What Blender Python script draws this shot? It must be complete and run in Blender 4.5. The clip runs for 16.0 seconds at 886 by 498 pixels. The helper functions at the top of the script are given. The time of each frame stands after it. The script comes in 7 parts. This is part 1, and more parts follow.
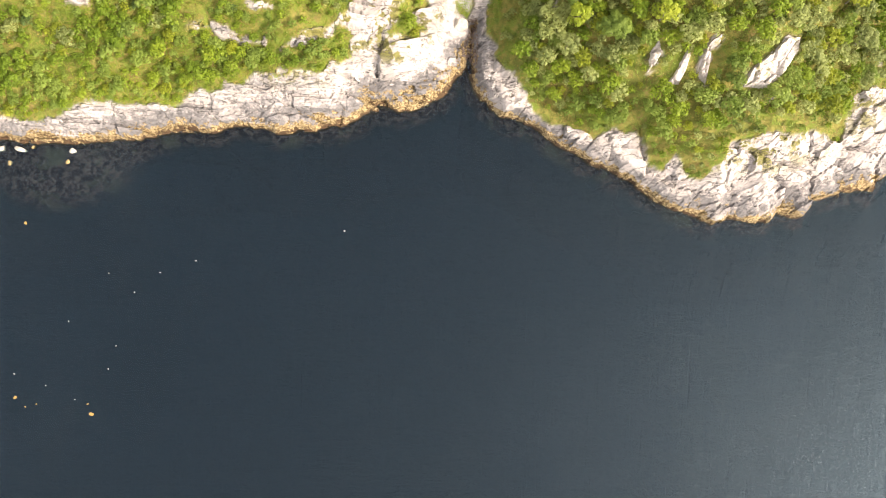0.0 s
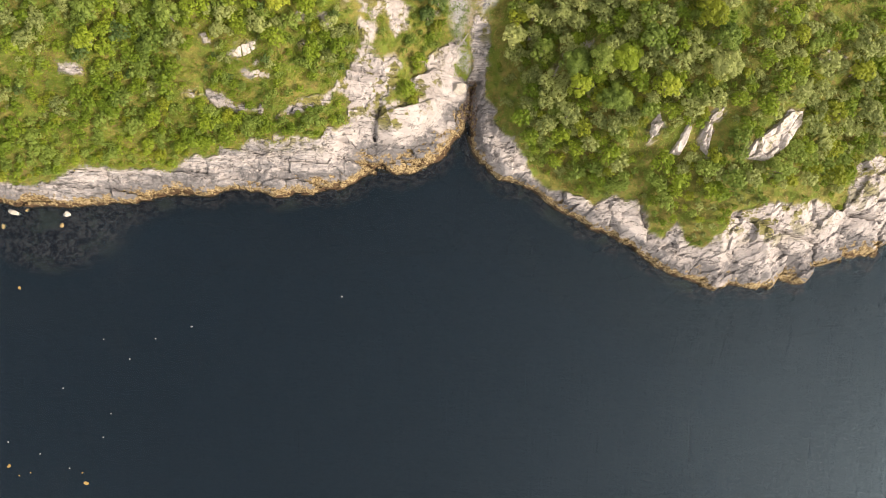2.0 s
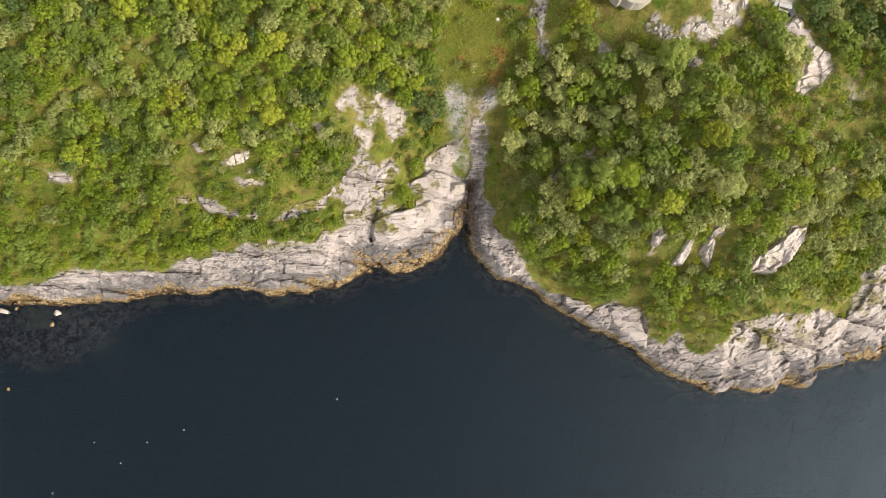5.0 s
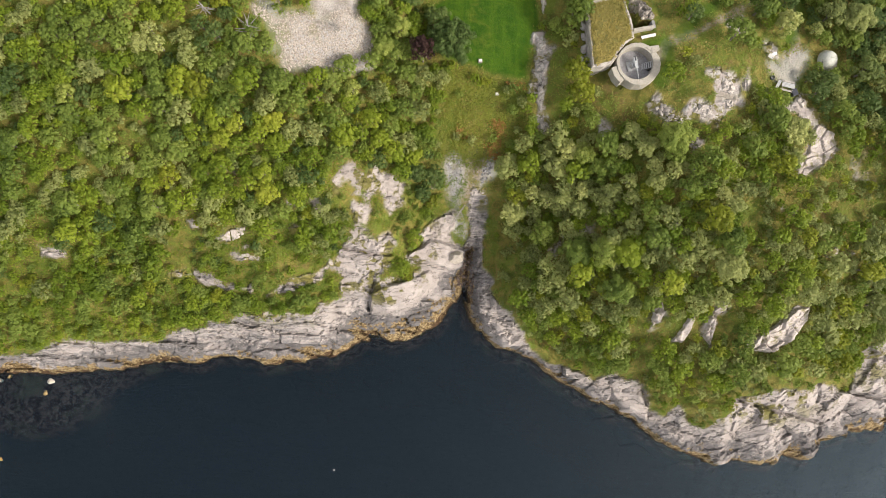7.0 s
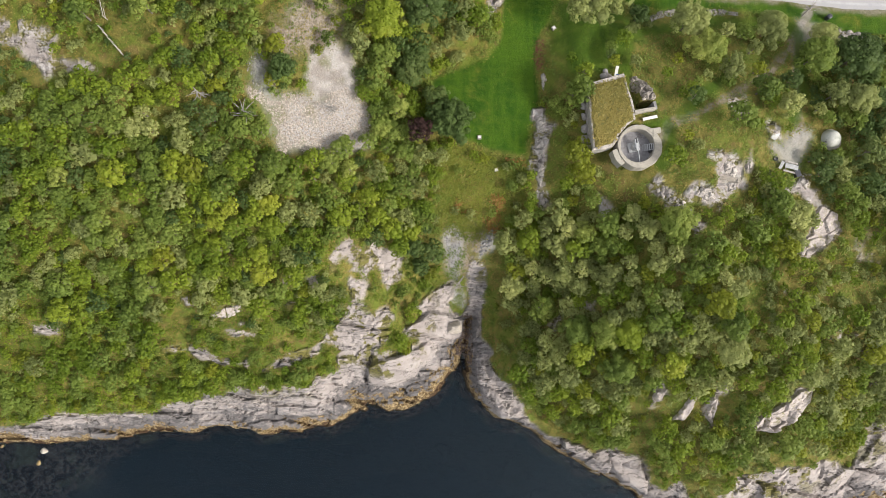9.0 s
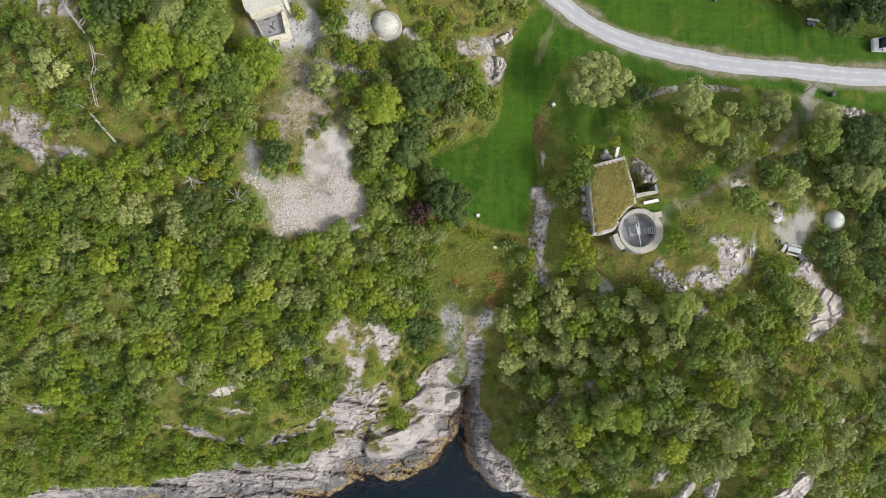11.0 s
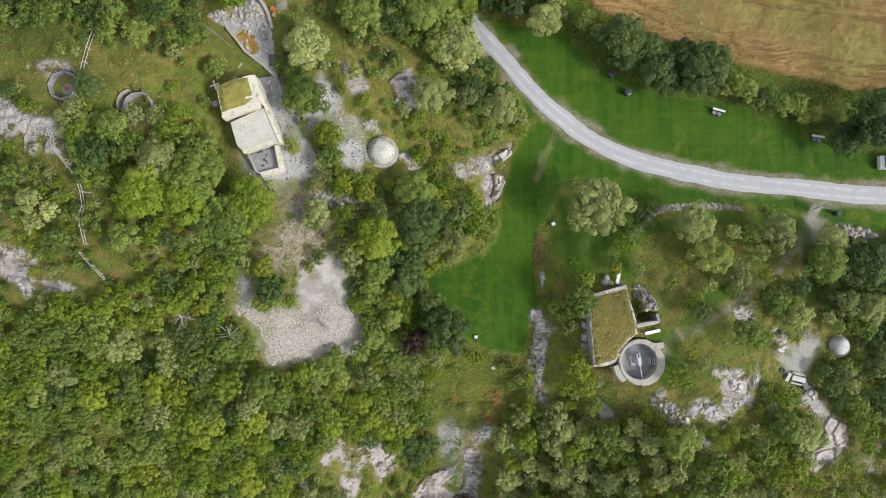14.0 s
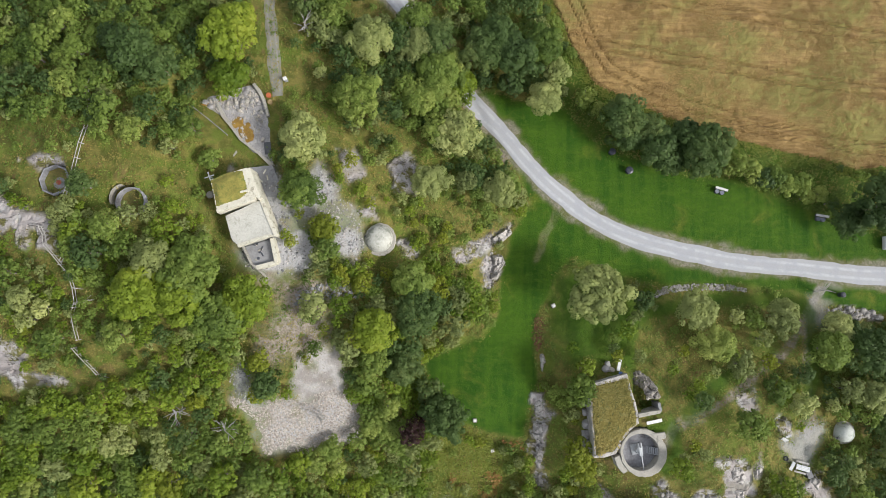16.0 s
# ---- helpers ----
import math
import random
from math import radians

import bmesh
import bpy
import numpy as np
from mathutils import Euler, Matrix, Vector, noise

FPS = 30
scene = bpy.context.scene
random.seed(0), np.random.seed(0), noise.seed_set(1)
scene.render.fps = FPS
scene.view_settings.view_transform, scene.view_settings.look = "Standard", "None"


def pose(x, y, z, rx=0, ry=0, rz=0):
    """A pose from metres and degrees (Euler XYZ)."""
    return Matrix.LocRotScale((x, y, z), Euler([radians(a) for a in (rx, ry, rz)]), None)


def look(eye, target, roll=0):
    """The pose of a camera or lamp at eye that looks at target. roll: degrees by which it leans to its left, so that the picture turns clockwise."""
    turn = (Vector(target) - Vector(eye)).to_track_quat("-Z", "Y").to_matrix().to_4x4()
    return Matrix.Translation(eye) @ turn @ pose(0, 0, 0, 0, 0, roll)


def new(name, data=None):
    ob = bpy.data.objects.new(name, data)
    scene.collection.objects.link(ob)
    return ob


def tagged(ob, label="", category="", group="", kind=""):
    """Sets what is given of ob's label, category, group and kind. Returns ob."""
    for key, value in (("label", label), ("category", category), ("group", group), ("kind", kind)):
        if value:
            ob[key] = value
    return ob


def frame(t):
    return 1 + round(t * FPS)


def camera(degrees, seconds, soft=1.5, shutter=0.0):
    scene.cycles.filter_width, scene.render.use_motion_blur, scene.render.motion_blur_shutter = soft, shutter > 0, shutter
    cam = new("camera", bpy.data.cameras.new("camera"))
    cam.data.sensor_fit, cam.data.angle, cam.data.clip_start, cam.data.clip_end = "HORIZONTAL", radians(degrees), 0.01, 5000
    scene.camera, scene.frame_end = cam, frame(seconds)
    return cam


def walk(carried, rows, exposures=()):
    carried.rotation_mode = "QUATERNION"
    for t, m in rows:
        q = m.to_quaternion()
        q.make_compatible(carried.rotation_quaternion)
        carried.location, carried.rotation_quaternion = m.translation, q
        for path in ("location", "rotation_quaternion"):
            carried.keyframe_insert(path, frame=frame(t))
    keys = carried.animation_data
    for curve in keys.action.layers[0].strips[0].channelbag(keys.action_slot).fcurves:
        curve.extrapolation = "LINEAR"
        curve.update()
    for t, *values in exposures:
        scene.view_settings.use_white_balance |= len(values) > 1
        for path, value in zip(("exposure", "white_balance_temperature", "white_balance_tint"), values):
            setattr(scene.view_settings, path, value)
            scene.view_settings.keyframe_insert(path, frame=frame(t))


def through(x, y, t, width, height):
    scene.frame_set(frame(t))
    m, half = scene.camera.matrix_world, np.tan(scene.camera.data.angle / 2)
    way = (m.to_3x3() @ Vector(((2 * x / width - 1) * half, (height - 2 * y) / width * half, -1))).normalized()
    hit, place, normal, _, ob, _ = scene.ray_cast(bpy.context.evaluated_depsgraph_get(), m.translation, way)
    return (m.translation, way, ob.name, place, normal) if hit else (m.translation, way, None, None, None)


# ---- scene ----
cam = camera(75.6, 16.0, soft=0.65)
METRES, EYE, TILT, LEAN, TURN = 100.0, 106.1, -84.3, 0.4, 0.0
ROWS = [
    (0.0, 0.0, 0.0, 0.0, -0.0, 0.0, 0.0),
    (0.5, 0.0007, 0.0028, 0.0313, -0.01, -0.05, -0.01),
    (1.0, 0.0012, 0.0056, 0.0633, -0.02, -0.13, -0.02),
    (1.5, 0.0016, 0.0084, 0.0949, -0.04, -0.18, -0.03),
    (2.0, 0.002, 0.0112, 0.1272, -0.05, -0.27, -0.05),
    (2.5, 0.0026, 0.0141, 0.1593, -0.06, -0.33, -0.07),
    (3.0, 0.0025, 0.0174, 0.1888, -0.1, -0.25, -0.1),
    (3.5, 0.0027, 0.0203, 0.2201, -0.13, -0.27, -0.12),
    (4.0, 0.0032, 0.0234, 0.2508, -0.15, -0.24, -0.15),
    (6.5, 0.0046, 0.0388, 0.4063, -0.26, -0.22, -0.3),
    (7.0, 0.005, 0.0419, 0.4371, -0.27, -0.21, -0.32),
    (7.5, 0.0052, 0.0451, 0.4682, -0.28, -0.2, -0.34),
    (8.0, 0.0056, 0.0482, 0.4991, -0.29, -0.19, -0.36),
    (8.5, 0.006, 0.0514, 0.5297, -0.29, -0.18, -0.38),
    (9.0, 0.0061, 0.0545, 0.5609, -0.32, -0.19, -0.41),
    (11.5, 0.008, 0.07, 0.7159, -0.36, -0.22, -0.52),
    (12.0, 0.0076, 0.0731, 0.7473, -0.42, -0.26, -0.55),
    (12.5, 0.0085, 0.0762, 0.7783, -0.4, -0.26, -0.57),
    (13.0, 0.0094, 0.0794, 0.8089, -0.37, -0.23, -0.58),
    (13.5, 0.0091, 0.0825, 0.8396, -0.4, -0.23, -0.61),
    (14.0, 0.0095, 0.0857, 0.871, -0.4, -0.26, -0.63),
    (14.5, 0.01, 0.0889, 0.902, -0.38, -0.27, -0.63),
    (15.0, 0.0103, 0.0922, 0.9334, -0.36, -0.3, -0.63),
    (15.5, 0.0108, 0.0954, 0.9638, -0.34, -0.28, -0.64),
    (16.0, 0.0112, 0.0987, 0.995, -0.34, -0.31, -0.66),
]
BRIGHTNESS = [(0.0, 1.92, 7400, 15), (0.5, 1.66, 7400, 15), (1.0, 1.47, 7400, 15), (1.5, 1.38, 7400, 15), (2.5, 1.22, 7350, 15), (4.0, 1.11, 7250, 14), (7.0, 0.90, 6900, 13),
              (9.0, 0.79, 6600, 12), (12.0, 0.64, 6120, 10), (16.0, 0.62, 6120, 10)]
walk(cam, [(t, pose(0, 0, EYE, TILT, LEAN, TURN) @ pose(METRES * x, METRES * y, METRES * z, 90 + pitch, roll, yaw)) for t, x, y, z, yaw, pitch, roll in ROWS], BRIGHTNESS)

# ---- sky and sun: a bright, thinly clouded day ----
SUN_HEIGHT, SUN_FROM = 35.0, 116.0  # degrees above the horizon; degrees from +y towards +x
world = bpy.data.worlds.new("sky")
scene.world = world
world.use_nodes = True
wt = world.node_tree
wt.nodes.clear()
sky = wt.nodes.new("ShaderNodeTexSky")
sky.sky_type, sky.sun_disc = "NISHITA", False
sky.sun_elevation, sky.sun_rotation = radians(SUN_HEIGHT), radians(SUN_FROM)
sky.air_density, sky.dust_density, sky.ozone_density = 1.0, 5.0, 1.0
veil = wt.nodes.new("ShaderNodeMix")
veil.data_type = "RGBA"
veil.inputs[0].default_value = 0.55
veil.inputs[7].default_value = (7.3, 7.2, 6.9, 1)
background = wt.nodes.new("ShaderNodeBackground")
background.inputs[1].default_value = 0.106
sky_out = wt.nodes.new("ShaderNodeOutputWorld")
wt.links.new(sky.outputs[0], veil.inputs[6])
wt.links.new(veil.outputs[2], background.inputs[0])
wt.links.new(background.outputs[0], sky_out.inputs[0])
lamp = bpy.data.lights.new("sun", "SUN")
lamp.energy, lamp.angle, lamp.color = 2.95, radians(14.0), (1.0, 0.95, 0.86)
sun = new("sun", lamp)
a, b = radians(SUN_HEIGHT), radians(SUN_FROM)
sun.matrix_world = look((300 * math.cos(a) * math.sin(b), 300 * math.cos(a) * math.cos(b), 300 * math.sin(a)), (0, 0, 0))

# ---- materials ----
class Nodes:
    """A short way to write node materials."""

    def __init__(self, name):
        self.mat = bpy.data.materials.new(name)
        self.mat.use_nodes = True
        self.tree = self.mat.node_tree
        self.bsdf = self.tree.nodes["Principled BSDF"]
        self.out = self.tree.nodes["Material Output"]

    def add(self, kind, **settings):
        node = self.tree.nodes.new(kind)
        for key, value in settings.items():
            setattr(node, key, value)
        return node

    def link(self, a, b):
        self.tree.links.new(a, b)

    def feed(self, socket, value):
        if hasattr(value, "is_output"):
            self.link(value, socket)
        elif isinstance(value, tuple):
            socket.default_value = (*value, 1) if len(value) == 3 and len(socket.default_value) == 4 else value
        else:
            socket.default_value = value

    def place(self):
        return self.add("ShaderNodeNewGeometry").outputs["Position"]

    def noise(self, where, scale, detail=4.0, rough=0.55, warp=0.0):
        n = self.add("ShaderNodeTexNoise")
        self.link(where, n.inputs["Vector"])
        n.inputs["Scale"].default_value, n.inputs["Detail"].default_value = scale, detail
        n.inputs["Roughness"].default_value, n.inputs["Distortion"].default_value = rough, warp
        return n.outputs["Fac"]

    def stretch(self, where, turn, size):
        n = self.add("ShaderNodeMapping")
        self.link(where, n.inputs["Vector"])
        n.inputs["Rotation"].default_value = (0, 0, radians(turn))
        n.inputs["Scale"].default_value = size
        return n.outputs[0]

    def span(self, value, a, b, lo=0.0, hi=1.0):
        n = self.add("ShaderNodeMapRange", interpolation_type="SMOOTHSTEP")
        self.feed(n.inputs["Value"], value)
        for key, v in (("From Min", a), ("From Max", b), ("To Min", lo), ("To Max", hi)):
            n.inputs[key].default_value = v
        return n.outputs[0]

    def maths(self, op, a, b=0.5):
        n = self.add("ShaderNodeMath", operation=op)
        self.feed(n.inputs[0], a)
        self.feed(n.inputs[1], b)
        return n.outputs[0]

    def mix(self, k, a, b):
        n = self.add("ShaderNodeMix", data_type="RGBA")
        self.feed(n.inputs[0], k)
        self.feed(n.inputs[6], a)
        self.feed(n.inputs[7], b)
        return n.outputs[2]

    def attribute(self, name):
        return self.add("ShaderNodeAttribute", attribute_name=name).outputs["Fac"]

    def bump(self, value, strength, distance):
        n = self.add("ShaderNodeBump")
        n.inputs["Strength"].default_value, n.inputs["Distance"].default_value = strength, distance
        self.link(value, n.inputs["Height"])
        self.link(n.outputs[0], self.bsdf.inputs["Normal"])
        return n.outputs[0]

    def finish(self, colour, rough, metal=0.0):
        self.feed(self.bsdf.inputs["Base Color"], colour)
        self.feed(self.bsdf.inputs["Roughness"], rough)
        self.bsdf.inputs["Metallic"].default_value = metal
        return self.mat


def ground_material():
    n = Nodes("ground")
    p = n.place()
    high = n.add("ShaderNodeSeparateXYZ")
    n.link(p, high.inputs[0])
    z = high.outputs["Z"]
    fine, mid, wide = n.noise(p, 2.6, 6, 0.7), n.noise(p, 0.55, 5, 0.6), n.noise(p, 0.09, 3)
    tuft = n.noise(p, 7.0, 3, 0.7)
    # heath: olive, straw, rust and moss
    heath = n.mix(n.span(mid, 0.4, 0.62), (0.105, 0.115, 0.022), (0.215, 0.19, 0.05))
    heath = n.mix(n.span(fine, 0.5, 0.72, 0, 0.6), heath, (0.125, 0.095, 0.035))
    heath = n.mix(n.span(n.noise(p, 0.3, 4, 0.6, 0.6), 0.46, 0.6, 0, 0.85), heath, (0.12, 0.165, 0.022))
    heath = n.mix(n.span(tuft, 0.3, 0.7, 0.0, 0.45), heath, (0.05, 0.06, 0.015))
    heath = n.mix(n.span(n.noise(p, 0.42, 5, 0.65, 0.8), 0.57, 0.66, 0, 0.6), heath, n.mix(fine, (0.20, 0.13, 0.055), (0.12, 0.085, 0.04)))
    # mown grass, with the mower's lanes
    lane = n.noise(n.stretch(p, -8, (0.9, 0.05, 1)), 1.0, 2)
    lawn = n.mix(n.span(lane, 0.35, 0.65), (0.020, 0.067, 0.002), (0.042, 0.098, 0.004))
    lawn = n.mix(n.span(wide, 0.45, 0.65, 0, 0.6), lawn, (0.05, 0.112, 0.004))
    lawn = n.mix(n.span(n.noise(p, 0.22, 5, 0.6, 0.5), 0.56, 0.72, 0, 0.6), lawn, (0.15, 0.15, 0.022))
    lawn = n.mix(n.span(n.noise(n.stretch(p, 25, (0.5, 1.6, 1)), 0.5, 6, 0.7, 0.4), 0.45, 0.7, 0, 0.5), lawn, (0.075, 0.135, 0.008))
    lawn = n.mix(n.span(fine, 0.4, 0.7, 0, 0.6), lawn, (0.022, 0.06, 0.006))
    lawn = n.mix(n.span(n.noise(p, 1.3, 6, 0.75), 0.5, 0.7, 0, 0.45), lawn, (0.09, 0.155, 0.012))
    soil = n.mix(n.span(fine, 0.35, 0.65), (0.18, 0.15, 0.13), (0.33, 0.285, 0.26))
    soil = n.mix(n.span(n.noise(p, 0.5, 5, 0.65, 0.6), 0.5, 0.62, 0, 0.8), soil, (0.13, 0.13, 0.045))
    pebble = n.add("ShaderNodeTexVoronoi")
    n.link(p, pebble.inputs["Vector"])
    pebble.inputs["Scale"].default_value = 5.0
    gravel = n.mix(pebble.outputs["Color"], (0.23, 0.23, 0.235), (0.42, 0.415, 0.41))
    gravel = n.mix(n.span(mid, 0.35, 0.7), gravel, (0.35, 0.345, 0.345))
    # granite: pale and rosy, with grey bedding, lichen and seams
    bed = n.maths("ADD", n.noise(n.stretch(p, 6, (0.16, 1.1, 1.1)), 1.0, 7, 0.7), n.span(n.maths("ADD", n.maths("MULTIPLY", high.outputs["X"], 1.0), 40.0), 26.0, 14.0, -0.13, 0.05))
    bed = n.maths("SUBTRACT", bed, n.span(high.outputs["Y"], 58.0, 75.0, 0.0, 0.13))
    rock = n.mix(n.span(n.noise(p, 0.25, 4, 0.55), 0.35, 0.65), (0.315, 0.287, 0.277), (0.42, 0.387, 0.375))
    rock = n.mix(n.span(n.noise(p, 1.6, 8, 0.75), 0.42, 0.7, 0, 0.45), rock, (0.27, 0.245, 0.235))
    rock = n.mix(n.span(bed, 0.49, 0.62, 0, 0.8), rock, n.mix(n.span(fine, 0.4, 0.6), (0.13, 0.127, 0.135), (0.24, 0.235, 0.24)))
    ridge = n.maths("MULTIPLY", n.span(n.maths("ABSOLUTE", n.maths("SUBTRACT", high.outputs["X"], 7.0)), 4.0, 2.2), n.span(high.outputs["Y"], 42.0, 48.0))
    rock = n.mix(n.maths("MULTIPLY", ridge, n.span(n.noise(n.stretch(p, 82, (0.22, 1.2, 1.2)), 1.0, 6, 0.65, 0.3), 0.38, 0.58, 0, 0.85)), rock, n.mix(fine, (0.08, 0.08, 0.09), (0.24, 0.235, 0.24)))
    rock = n.mix(n.span(fine, 0.55, 0.75, 0, 0.5), rock, (0.23, 0.20, 0.175))
    rock = n.mix(n.maths("MULTIPLY", n.span(n.noise(p, 0.30, 8, 0.68), 0.49, 0.55, 0, 0.95), n.span(z, 4.5, 8.0)), rock, n.mix(fine, (0.19, 0.165, 0.045), (0.10, 0.11, 0.025)))
    rock = n.mix(n.maths("MULTIPLY", n.span(n.noise(p, 0.7, 7, 0.7, 0.4), 0.5, 0.6, 0, 0.85), n.span(high.outputs["Y"], 66.0, 72.0)), rock, (0.43, 0.42, 0.415))
    # fractures: along the bedding in the west, across it in the east, in broken lengths
    east = n.span(high.outputs["X"], 3.0, 9.0)
    lie_west = n.noise(n.stretch(p, -5, (0.14, 0.95, 0.95)), 1.0, 5, 0.6, 0.4)
    lie_east = n.noise(n.stretch(p, -52, (0.20, 0.75, 0.5)), 1.0, 5, 0.6, 0.5)
    cross = n.noise(n.stretch(p, 62, (0.22, 0.8, 0.5)), 0.8, 4, 0.55, 0.5)
    lie = n.maths("ADD", n.maths("MULTIPLY", lie_west, n.maths("SUBTRACT", 1.0, east)), n.maths("MULTIPLY", lie_east, east))
    broken = n.span(n.noise(p, 0.45, 3), 0.42, 0.58)
    joint = n.span(n.maths("ABSOLUTE", n.maths("SUBTRACT", lie, 0.5)), 0.003, 0.018, 1.0, 0.0)
    joint = n.maths("MULTIPLY", joint, broken)
    second = n.maths("MULTIPLY", n.span(n.maths("ABSOLUTE", n.maths("SUBTRACT", cross, 0.52)), 0.002, 0.014, 1.0, 0.0), n.span(n.noise(p, 0.3, 3), 0.5, 0.56))
    joint = n.maths("MAXIMUM", joint, second)
    rock = n.mix(n.span(lie, 0.54, 0.68, 0, 0.35), rock, (0.26, 0.235, 0.22))
    rock = n.mix(n.maths("MULTIPLY", joint, 0.75), rock, (0.07, 0.064, 0.06))
    # the shore's own zones: black lichen above yellow wrack above dark weed
    tide = n.maths("ADD", z, n.span(n.noise(p, 0.9, 6, 0.65), 0.25, 0.75, -0.9, 0.9))
    rock = n.mix(n.maths("MULTIPLY", n.span(tide, 3.8, 2.5), n.span(n.noise(p, 0.16, 3), 0.34, 0.48, 0.1, 0.97)), rock, n.mix(fine, (0.075, 0.073, 0.08), (0.20, 0.19, 0.19)))
    wrack = n.mix(n.span(fine, 0.38, 0.62), (0.10, 0.065, 0.03), (0.33, 0.255, 0.14))
    rock = n.mix(n.span(tide, 1.95, 1.4), rock, wrack)
    rock = n.mix(n.span(tide, 0.75, 0.25), rock, n.mix(fine, (0.035, 0.022, 0.015), (0.10, 0.06, 0.03)))
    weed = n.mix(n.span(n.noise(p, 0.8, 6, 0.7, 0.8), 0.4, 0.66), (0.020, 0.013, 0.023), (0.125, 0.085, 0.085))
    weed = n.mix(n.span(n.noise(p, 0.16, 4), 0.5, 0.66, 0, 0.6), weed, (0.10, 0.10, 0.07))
    # light lost in deep water is painted into the bed's colour, dark blue
    bed_depth_tint = n.mix(n.span(z, -0.9, -3.6), weed, (0.0068, 0.0220, 0.041))
    rock = n.mix(n.span(z, -0.1, -0.6), rock, bed_depth_tint)
    colour = n.mix(n.attribute("soil"), heath, soil)
    gravel = n.mix(n.span(n.attribute("pale"), 0.2, 0.8, 0, 0.9), gravel, n.mix(n.span(n.noise(p, 0.35, 5, 0.6), 0.4, 0.6), (0.25, 0.23, 0.212), (0.39, 0.374, 0.36)))
    colour = n.mix(n.attribute("gravel"), colour, gravel)
    colour = n.mix(n.attribute("lawn"), colour, lawn)
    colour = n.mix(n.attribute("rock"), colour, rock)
    rough_bump = n.maths("ADD", n.maths("MULTIPLY", fine, 0.5), n.maths("MULTIPLY", tuft, 0.3))
    rough_bump = n.maths("ADD", rough_bump, n.maths("MULTIPLY", n.attribute("rock"), n.maths("ADD", n.maths("MULTIPLY", joint, -0.6), n.maths("MULTIPLY", n.maths("ADD", lie, n.noise(p, 1.1, 8, 0.7)), 0.9))))
    n.bsdf.inputs["Specular IOR Level"].default_value = 0.2
    n.bump(rough_bump, 0.9, 0.5)
    return n.finish(colour, 0.9)


def water_material():
    n = Nodes("sea_water")
    p = n.place()
    ripple = n.noise(n.stretch(p, 14, (1.0, 0.42, 1)), 1.15, 3, 0.55, 0.4)
    swell = n.noise(n.stretch(p, 30, (1.0, 0.5, 1)), 0.25, 3, 0.5)
    calm = n.span(n.noise(p, 0.035, 3, 0.5, 0.6), 0.35, 0.65, 0.25, 1.0)
    waves = n.maths("MULTIPLY", n.maths("ADD", ripple, swell), calm)
    bend = n.add("ShaderNodeBump")
    bend.inputs["Strength"].default_value, bend.inputs["Distance"].default_value = 0.4, 0.26
    n.link(waves, bend.inputs["Height"])
    gloss = n.add("ShaderNodeBsdfGlossy")
    gloss.inputs["Roughness"].default_value = 0.54
    gloss.inputs["Color"].default_value = (0.54, 0.73, 0.88, 1)
    clear = n.add("ShaderNodeBsdfTransparent")
    clear.inputs["Color"].default_value = (0.62, 0.74, 0.76, 1)
    edge = n.add("ShaderNodeFresnel")
    edge.inputs["IOR"].default_value = 1.34
    n.link(bend.outputs[0], gloss.inputs["Normal"])
    n.link(bend.outputs[0], edge.inputs["Normal"])
    both = n.add("ShaderNodeMixShader")
    n.link(edge.outputs[0], both.inputs[0])
    n.link(clear.outputs[0], both.inputs[1])
    n.link(gloss.outputs[0], both.inputs[2])
    # a thin drifting film of scum in streaks
    streak = n.span(n.noise(n.stretch(p, 70, (1.0, 0.5, 1)), 0.055, 6, 0.62, 1.6), 0.58, 0.8, 0.0, 0.02)
    film = n.add("ShaderNodeBsdfDiffuse")
    film.inputs["Color"].default_value = (0.30, 0.36, 0.40, 1)
    top = n.add("ShaderNodeMixShader")
    n.link(streak, top.inputs[0])
    n.link(both.outputs[0], top.inputs[1])
    n.link(film.outputs[0], top.inputs[2])
    n.link(top.outputs[0], n.out.inputs["Surface"])
    n.tree.nodes.remove(n.bsdf)
    return n.mat


def leaf_material(name, dark, mid, light, through=0.46):
    """Leaves: they differ from tree to tree, from spray to spray and over the wood, and let some light through."""
    n = Nodes(name)
    each, spray = n.add("ShaderNodeObjectInfo").outputs["Random"], n.add("ShaderNodeNewGeometry").outputs["Random Per Island"]
    wide = n.noise(n.place(), 0.12, 3)
    k = n.maths("ADD", n.maths("MULTIPLY", each, 0.5), n.maths("MULTIPLY", spray, 0.26))
    k = n.maths("ADD", k, n.span(wide, 0.3, 0.7, -0.1, 0.3))
    colour = n.mix(n.span(k, 0.05, 0.5), dark, mid)
    colour = n.mix(n.span(k, 0.5, 1.0), colour, light)
    soft = n.add("ShaderNodeBsdfTranslucent")
    n.link(colour, soft.inputs["Color"])
    both = n.add("ShaderNodeMixShader")
    both.inputs[0].default_value = through
    n.link(n.bsdf.outputs[0], both.inputs[1])
    n.link(soft.outputs[0], both.inputs[2])
    n.link(both.outputs[0], n.out.inputs["Surface"])
    n.bsdf.inputs["Specular IOR Level"].default_value = 0.3
    return n.finish(colour, 0.6)


